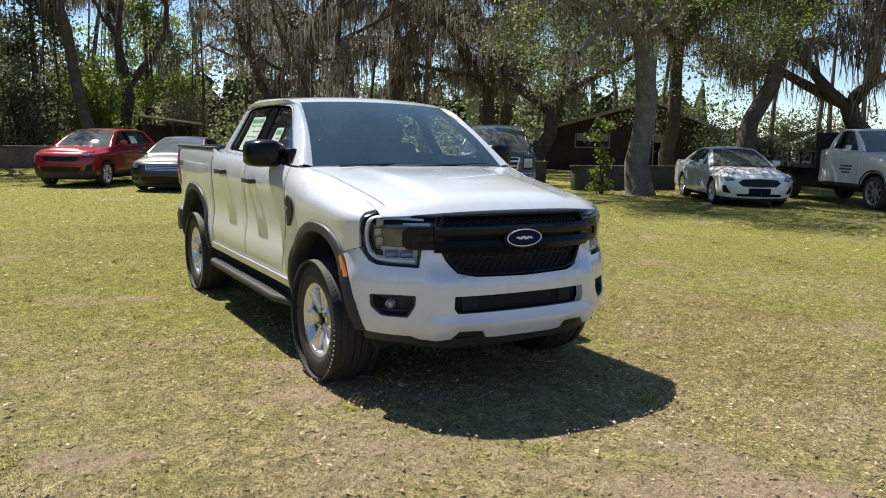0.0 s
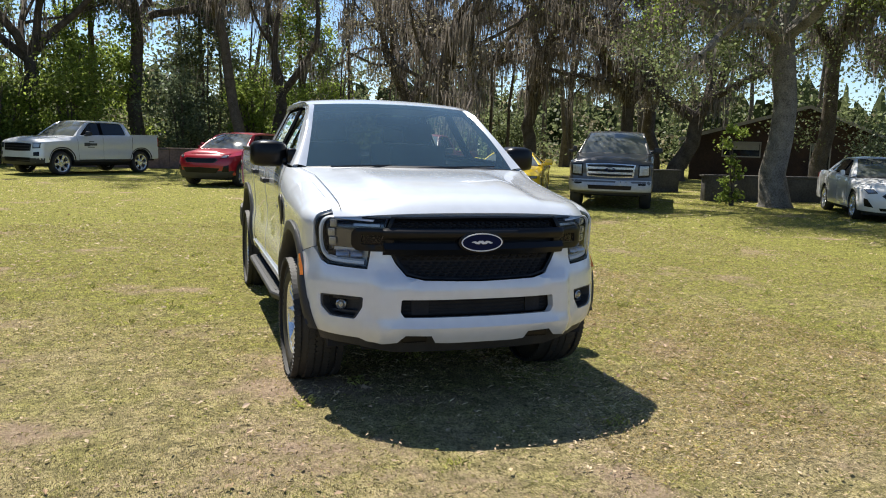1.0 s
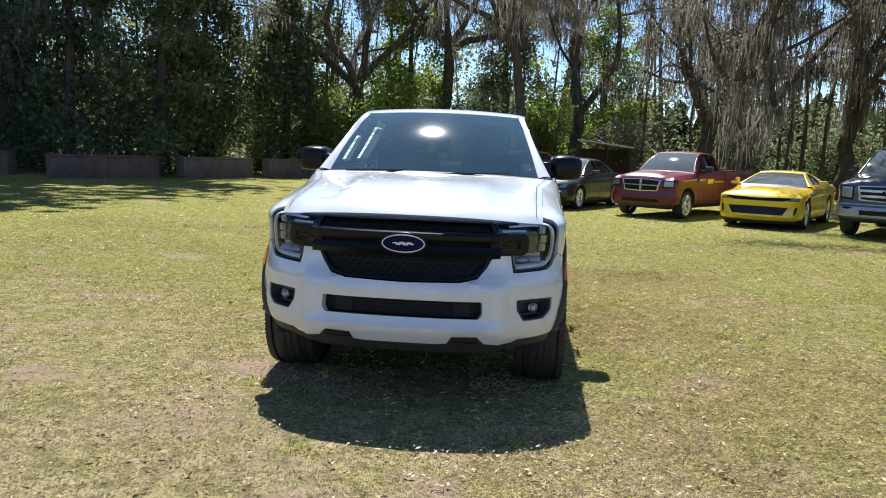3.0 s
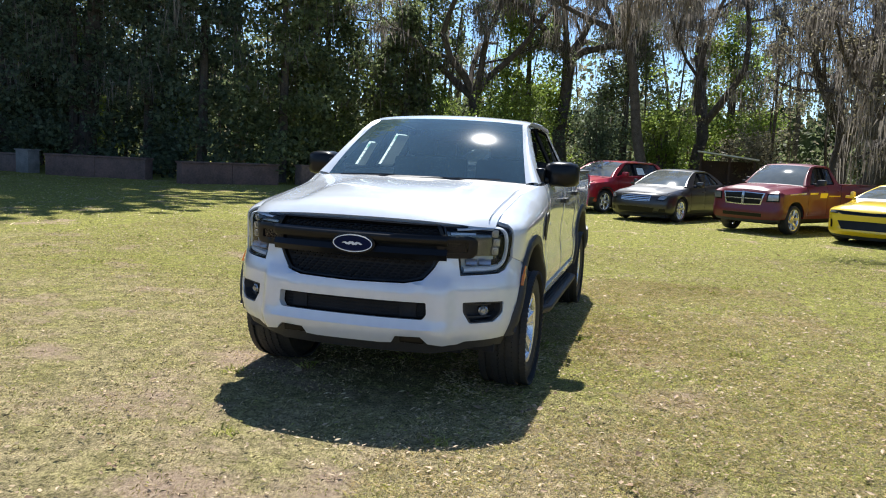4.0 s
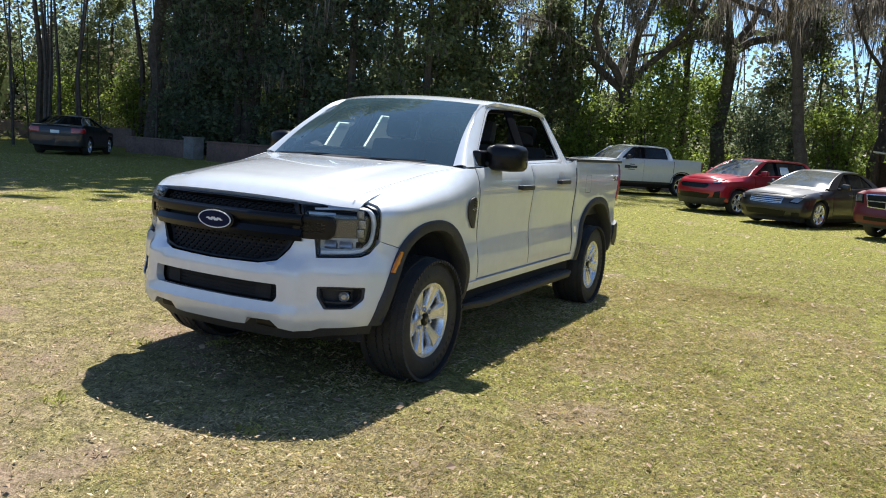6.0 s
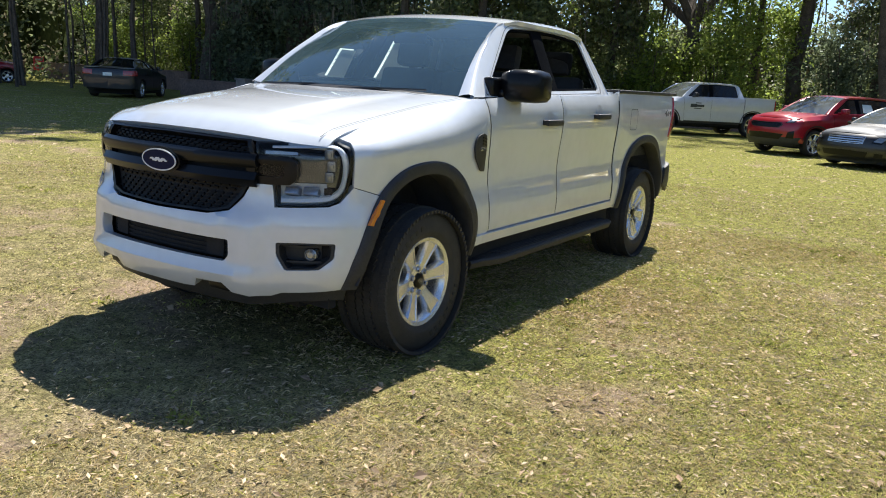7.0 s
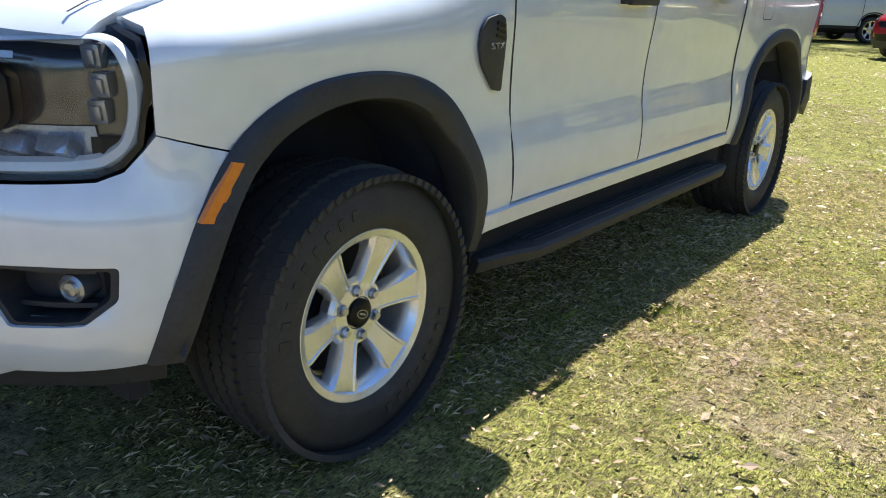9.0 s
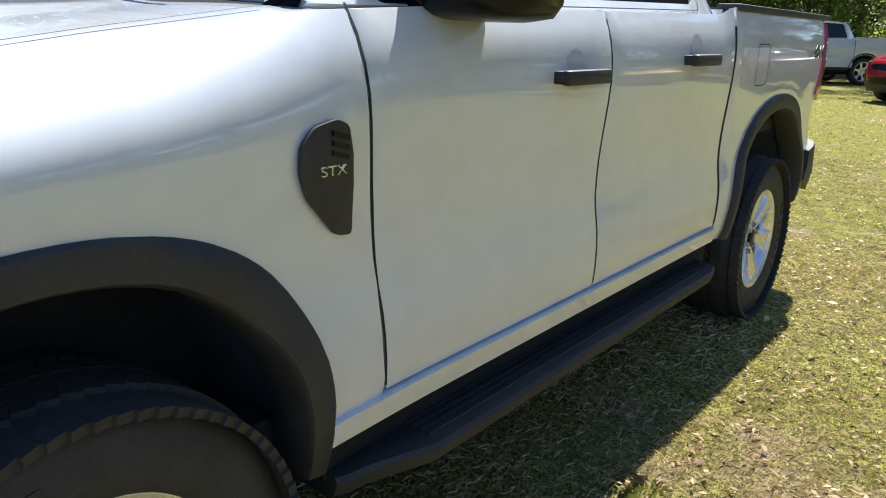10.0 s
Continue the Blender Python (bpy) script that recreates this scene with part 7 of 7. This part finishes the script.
# open shed with a white sloping metal roof, behind the vehicles
shed = thing("shed", pose(9.2, 39.0, 0, 0, 0, -6), "open shed with a white sloping metal roof", "shed")
part("roof", boxes((-1.5, 1.3, -1.1, 1.4, 0, 0.06)), SHEETMETAL, shed).matrix_local = pose(0, 0, 2.12, 0, 6.5, 0)
for x, z in ((-1.3, 2.2), (0, 2.08), (1.1, 1.93)):
    for y in (-0.9, 1.2):
        part("post", boxes((x - 0.05, x + 0.05, y - 0.05, y + 0.05, 0, z)), SIDING, shed)
part("back_wall", boxes((-1.4, 1.2, 1.25, 1.31, 0, 1.9)), SIDING, shed)

# red sign panel by the wall
sign = thing("sign", pose(-49.9, 35.9, 0, 0, 0, 54), "small red sign panel with white marks on a post", "sign")
part("post", boxes((-0.04, 0.04, 0.03, 0.09, -0.1, 1.5)), SHINGLE, sign)
part("panel", boxes((-0.35, 0.35, -0.02, 0.02, 0.45, 1.5), bevel=0.01), SIGNRED, sign)
for k in range(3):
    part("sign_bar", boxes((-0.22, 0.22, -0.03, -0.022, 0.62 + 0.29 * k, 0.76 + 0.29 * k)), WHITETRIM, sign)

# dense far edge of the woods
FAR = mat("far_wood_mass", (0.045, 0.062, 0.028), 1.0, second=(0.10, 0.12, 0.055), scale=0.35, bump=1.0, bump_scale=2.0, specular=0.0)
bm = bmesh.new()
rng = np.random.default_rng(5)
NB = 1500
lo, hi = [], []
for k in range(NB):
    a = 2 * math.pi * k / NB
    deg = math.degrees(math.atan2(math.sin(a), math.cos(a)))
    h = (3.2 if 20 < deg < 38 else 7.0 if 38 <= deg < 112 else 9.0 if 112 <= deg < 170 else 6.0) * (1 + 0.12 * math.sin(a * 61) + 0.10 * math.sin(a * 143 + 1) + 0.08 * math.sin(a * 331) + 0.06 * rng.normal())
    r = (100 if 20 < deg < 38 else 78) + 2.0 * math.sin(a * 97) + rng.uniform(-0.4, 0.4)
    x, y = 3 + r * math.cos(a), 4 + r * math.sin(a)
    lo.append(bm.verts.new((x, y, -0.2)))
    hi.append([bm.verts.new((x + 0.25 * rng.normal(), y + 0.25 * rng.normal(), h * f)) for f in (0.35, 0.7, 1.0)])
for k in range(NB):
    j = (k + 1) % NB
    col_a, col_b = [lo[k], *hi[k]], [lo[j], *hi[j]]
    for i in range(3):
        bm.faces.new((col_a[i], col_a[i + 1], col_b[i + 1], col_b[i]))
tagged(new("backdrop", finish(bm, FAR, "backdrop")), "dark far edge of the woods round the lot", "woods", kind="structure")

# small white outbuilding far across the open ground
hut = thing("outbuilding", pose(52.6, 32.7, 0, 0, 0, -48), "small white shed with a tan roof beyond the trees", "shed")
part("wall", boxes((-1.1, 1.1, 0, 0.12, 0, 1.75)), SHEETMETAL, hut)
part("wall", boxes((-1.1, 1.1, 3.0, 3.12, 0, 1.75)), SHEETMETAL, hut)
part("wall", boxes((-1.1, -0.98, 0.12, 3.0, 0, 1.75)), SHEETMETAL, hut)
part("wall", boxes((0.98, 1.1, 0.12, 3.0, 0, 1.75)), SHEETMETAL, hut)
part("gable", patch([(-1.1, 1.75), (1.1, 1.75), (0.0, 2.3)], lambda a, b: (a, 0.0, b), gap=0.5, depth=0.1), SHEETMETAL, hut)
for sg in (1, -1):
    part("roof", grid(lambda u, t: (sg * 1.28 * u, -0.2 + 3.5 * t, 2.38 - 0.66 * u), 3, 3, thick=0.06, flip=sg < 0), STONE, hut, "tan roof slope")
part("door", boxes((-0.4, 0.4, -0.04, -0.004, 0.05, 1.7)), SHINGLE, hut)

# ---------------------------------------------------------------- ground, grass, fallen leaves
def ground_material():
    m = bpy.data.materials.new("lawn")
    m.use_nodes = True
    nt = m.node_tree
    b = nt.nodes["Principled BSDF"]
    b.inputs["Roughness"].default_value, b.inputs["Specular IOR Level"].default_value = 0.95, 0.08
    tc = nt.nodes.new("ShaderNodeTexCoord")
    def noise_(scale, detail=5, rough=0.6):
        n = nt.nodes.new("ShaderNodeTexNoise")
        n.inputs["Scale"].default_value, n.inputs["Detail"].default_value, n.inputs["Roughness"].default_value = scale, detail, rough
        nt.links.new(tc.outputs["Object"], n.inputs["Vector"])
        return n.outputs[0]
    def range_(src, a, c):
        r = nt.nodes.new("ShaderNodeMapRange")
        r.inputs[1].default_value, r.inputs[2].default_value = a, c
        nt.links.new(src, r.inputs[0])
        return r.outputs[0]
    def blend(f, c0, c1):
        x = nt.nodes.new("ShaderNodeMix")
        x.data_type = "RGBA"
        nt.links.new(f, x.inputs[0])
        for i, c in ((6, c0), (7, c1)):
            if isinstance(c, tuple):
                x.inputs[i].default_value = (*c, 1)
            else:
                nt.links.new(c, x.inputs[i])
        return x.outputs[2]
    def sum_(a, c, k):
        x = nt.nodes.new("ShaderNodeMath")
        x.operation, x.inputs[2].default_value = "MULTIPLY_ADD", 0.0
        x.inputs[1].default_value = k
        nt.links.new(c, x.inputs[0])
        nt.links.new(a, x.inputs[2])
        return x.outputs[0]
    def fibres(angle, across, along):
        """Noise drawn out along one direction, like lying blades."""
        mp, n = nt.nodes.new("ShaderNodeMapping"), nt.nodes.new("ShaderNodeTexNoise")
        mp.inputs["Rotation"].default_value[2] = math.radians(angle)
        mp.inputs["Scale"].default_value = (across, along, 1)
        n.inputs["Scale"].default_value, n.inputs["Detail"].default_value, n.inputs["Distortion"].default_value = 1.0, 2, 0.6
        nt.links.new(tc.outputs["Object"], mp.inputs[0])
        nt.links.new(mp.outputs[0], n.inputs["Vector"])
        return n.outputs[0]
    def most(a, c):
        x = nt.nodes.new("ShaderNodeMath")
        x.operation = "MAXIMUM"
        nt.links.new(a, x.inputs[0])
        nt.links.new(c, x.inputs[1])
        return x.outputs[0]
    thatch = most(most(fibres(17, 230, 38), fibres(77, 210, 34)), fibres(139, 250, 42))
    fine, mid, big = noise_(55, 6, 0.75), noise_(2.2), noise_(0.28, 4)
    grass = blend(range_(fine, 0.35, 0.65), (0.20, 0.213, 0.046), (0.68, 0.645, 0.160))
    straw = blend(range_(noise_(80, 6, 0.8), 0.35, 0.65), (0.38, 0.292, 0.150), (0.88, 0.72, 0.42))
    sep = nt.nodes.new("ShaderNodeSeparateXYZ")
    nt.links.new(tc.outputs["Object"], sep.inputs[0])
    worn = range_(sum_(sum_(sum_(sep.outputs[1], noise_(0.35, 4), 7.0), mid, 2.5), sep.outputs[0], 0.42), 15.0, 6.0)
    lawn = blend(range_(sum_(sum_(sum_(fine, mid, 0.9), big, 0.9), worn, 0.68), 1.56, 2.04), grass, straw)
    soil = blend(range_(noise_(30, 5), 0.3, 0.7), (0.27, 0.18, 0.125), (0.58, 0.43, 0.33))
    bare = range_(sum_(sum_(noise_(0.75, 5, 0.65), fine, 0.22), worn, 0.10), 0.69, 0.79)
    # gaps between blades and clumps coloured dark, standing in for their own shade
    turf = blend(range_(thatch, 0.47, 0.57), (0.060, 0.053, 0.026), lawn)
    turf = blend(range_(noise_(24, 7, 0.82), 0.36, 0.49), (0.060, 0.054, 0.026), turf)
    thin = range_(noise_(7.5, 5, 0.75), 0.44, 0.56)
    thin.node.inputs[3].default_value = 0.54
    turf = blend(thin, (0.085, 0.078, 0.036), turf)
    keep = nt.nodes.new("ShaderNodeMath")
    keep.operation, keep.inputs[1].default_value = "MULTIPLY", 0.75
    nt.links.new(bare, keep.inputs[0])
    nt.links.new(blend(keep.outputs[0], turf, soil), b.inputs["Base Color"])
    bp = nt.nodes.new("ShaderNodeBump")
    bp.inputs["Strength"].default_value, bp.inputs["Distance"].default_value = 1.0, 0.03
    nt.links.new(sum_(thatch, fine, 0.6), bp.inputs["Height"])
    nt.links.new(bp.outputs[0], b.inputs["Normal"])
    return m


bm = bmesh.new()
N, R = 72, 900
prev = [bm.verts.new((3, 10, 0))]
for r in (6, 14, 30, 60, 120, 300, R):
    cur = [bm.verts.new((3 + r * math.cos(2 * math.pi * k / N), 10 + r * math.sin(2 * math.pi * k / N), 0)) for k in range(N)]
    for k in range(N):
        bm.faces.new((prev[0], cur[k], cur[(k + 1) % N]) if len(prev) == 1 else (prev[k], cur[k], cur[(k + 1) % N], prev[(k + 1) % N]))
    prev = cur
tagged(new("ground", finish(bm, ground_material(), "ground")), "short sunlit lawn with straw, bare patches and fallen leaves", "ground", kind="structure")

BLADE = leaf_mat("grass_blades", (0.37, 0.315, 0.095), (0.67, 0.53, 0.27), 0.35, 0.6)
BLADE_GREEN = leaf_mat("green_grass_blades", (0.26, 0.290, 0.060), (0.48, 0.465, 0.13), 0.4, 0.6)
STRAW = leaf_mat("dry_straw", (0.58, 0.45, 0.24), (0.74, 0.62, 0.40), 0.25, 0.7)
THATCH = leaf_mat("dead_thatch", (0.09, 0.072, 0.036), (0.22, 0.17, 0.09), 0.1, 0.9)
BROWNLEAF = leaf_mat("brown_fallen_leaves", (0.22, 0.13, 0.075), (0.46, 0.34, 0.22), 0.15, 0.6)
LITTER = leaf_mat("fallen_leaves", (0.28, 0.185, 0.10), (0.54, 0.42, 0.27), 0.15, 0.6)


def blades(rng, n, x0, x1, y0, y1, height, width, lie=0.9, patchy=1.4):
    """Narrow bent blades as loose quads; thin where the lawn is bare."""
    p = np.stack([rng.uniform(x0, x1, n), rng.uniform(y0, y1, n), np.zeros(n)], axis=1)
    f = np.sin(p[:, 0] * 1.7 + np.sin(p[:, 1] * 1.1) * 2) + np.sin(p[:, 1] * 2.3 + np.sin(p[:, 0] * 0.7) * 2.5) + 0.7 * np.sin(p[:, 0] * 5.1 + p[:, 1] * 3.7)
    f += 1.2 * np.sin(p[:, 0] * 17 + 2 * np.sin(p[:, 1] * 11)) * np.sin(p[:, 1] * 19 + 2 * np.sin(p[:, 0] * 13))
    f -= 1.3 * np.clip((4.5 - p[:, 1]) / 3.0, 0, 1)
    p = p[rng.normal(size=n) * patchy + f > -1.0]
    if x1 > 15:
        p = p[~((p[:, 0] > -4.5) & (p[:, 0] < 10.5) & (p[:, 1] > 1.2) & (p[:, 1] < 13.5))]
    n = len(p)
    a = rng.uniform(0, 2 * math.pi, n)
    d = np.stack([np.cos(a), np.sin(a), np.zeros(n)], axis=1)
    s_ = np.stack([-np.sin(a), np.cos(a), np.zeros(n)], axis=1)
    h = (height * rng.uniform(0.4, 1.3, n))[:, None]
    w = (width * rng.uniform(0.6, 1.4, n))[:, None]
    up = np.array([0, 0, 1.0])
    l = (lie * rng.uniform(0.2, 1.5, n))[:, None]
    q = p + up * h * 0.6 + d * h * l * 0.35
    return np.stack([p - s_ * w, p + s_ * w, q + s_ * w * 0.7 , p + up * h * rng.uniform(0.5, 1.0, n)[:, None] + d * h * l * 1.1], axis=1)


rng = np.random.default_rng(3)
for nm, mt, n, args in (("lawn_grass", BLADE, 135000, (-4.5, 10.5, 1.2, 13.5, 0.017, 0.0011)), ("lawn_green_grass", BLADE_GREEN, 85000, (-4.5, 10.5, 1.2, 13.5, 0.017, 0.0011)), ("lawn_straw", STRAW, 95000, (-4.5, 10.5, 1.2, 13.5, 0.016, 0.0011, 1.8)),
                        ("lawn_thatch", THATCH, 35000, (-4.5, 10.5, 1.2, 13.5, 0.015, 0.0023, 1.5)), ("near_lawn_grass", BLADE, 70000, (3.2, 6.4, 2.3, 9.5, 0.015, 0.0009, 1.3)), ("near_lawn_green_grass", BLADE_GREEN, 11000, (3.2, 6.4, 2.3, 9.5, 0.018, 0.0010, 1.6)), ("near_lawn_straw", STRAW, 92000, (3.2, 6.4, 2.3, 9.5, 0.015, 0.0009, 1.7)), ("far_lawn_grass", BLADE_GREEN, 80000, (-22, 22, 2, 27, 0.034, 0.0042)), ("far_lawn_straw", STRAW, 16000, (-22, 22, 2, 27, 0.03, 0.007, 2.2))):
    tagged(new(nm, quads(nm, blades(rng, n, *args), mt)), "short blades of lawn grass", "grass", kind="stuff")


def litter(rng, n, x0, x1, y0, y1, size):
    """Dry curled leaves lying on the grass, two halves folded along the rib."""
    p = np.stack([rng.uniform(x0, x1, n), rng.uniform(y0, y1, n), rng.uniform(0.012, 0.034, n)], axis=1)
    a = rng.uniform(0, 2 * math.pi, n)
    d = np.stack([np.cos(a), np.sin(a), rng.normal(size=n) * 0.15], axis=1)
    s_ = np.stack([-np.sin(a), np.cos(a), rng.normal(size=n) * 0.3], axis=1)
    L = (size * rng.uniform(0.6, 1.5, n))[:, None]
    W = L * rng.uniform(0.16, 0.3, n)[:, None]
    up = np.array([0, 0, 1.0]) * (L * rng.uniform(0.0, 0.12, n)[:, None])
    mid_a, mid_b = p - d * L * 0.5, p + d * L * 0.5
    left = np.stack([mid_a, p + s_ * W + up, mid_b, p], axis=1)
    right = np.stack([mid_a, p, mid_b, p - s_ * W + up], axis=1)
    return np.concatenate([left, right])


tagged(new("fallen_leaves", quads("fallen_leaves", np.concatenate([litter(rng, 17000, -4.5, 10.5, 1.2, 13.5, 0.027), litter(rng, 9000, 2.6, 7.0, 2.0, 10.0, 0.013), litter(rng, 13000, -22, 22, 9, 26, 0.045)]), LITTER)), "dry tan leaves scattered over the lawn", "leaves", kind="stuff")
big_leaves = np.concatenate([litter(rng, 260, 3.4, 7.2, 2.6, 8.2, 0.042), litter(rng, 300, -4, 9, 1.2, 6.0, 0.040)])
tagged(new("large_fallen_leaves", quads("large_fallen_leaves", big_leaves, BROWNLEAF)), "large curled brown leaves on the lawn", "leaves", kind="stuff")
tuft = []
for k in range(70):
    x, y = rng.uniform(-4, 10), rng.uniform(1.5, 13)
    c = blades(rng, 60, -0.07, 0.07, -0.07, 0.07, 0.04, 0.0028, 0.8, 9)
    tuft.append(c + np.array([x, y, 0]))
tagged(new("grass_tufts", quads("grass_tufts", np.concatenate(tuft), BLADE_GREEN)), "longer green grass tufts", "grass", kind="stuff")
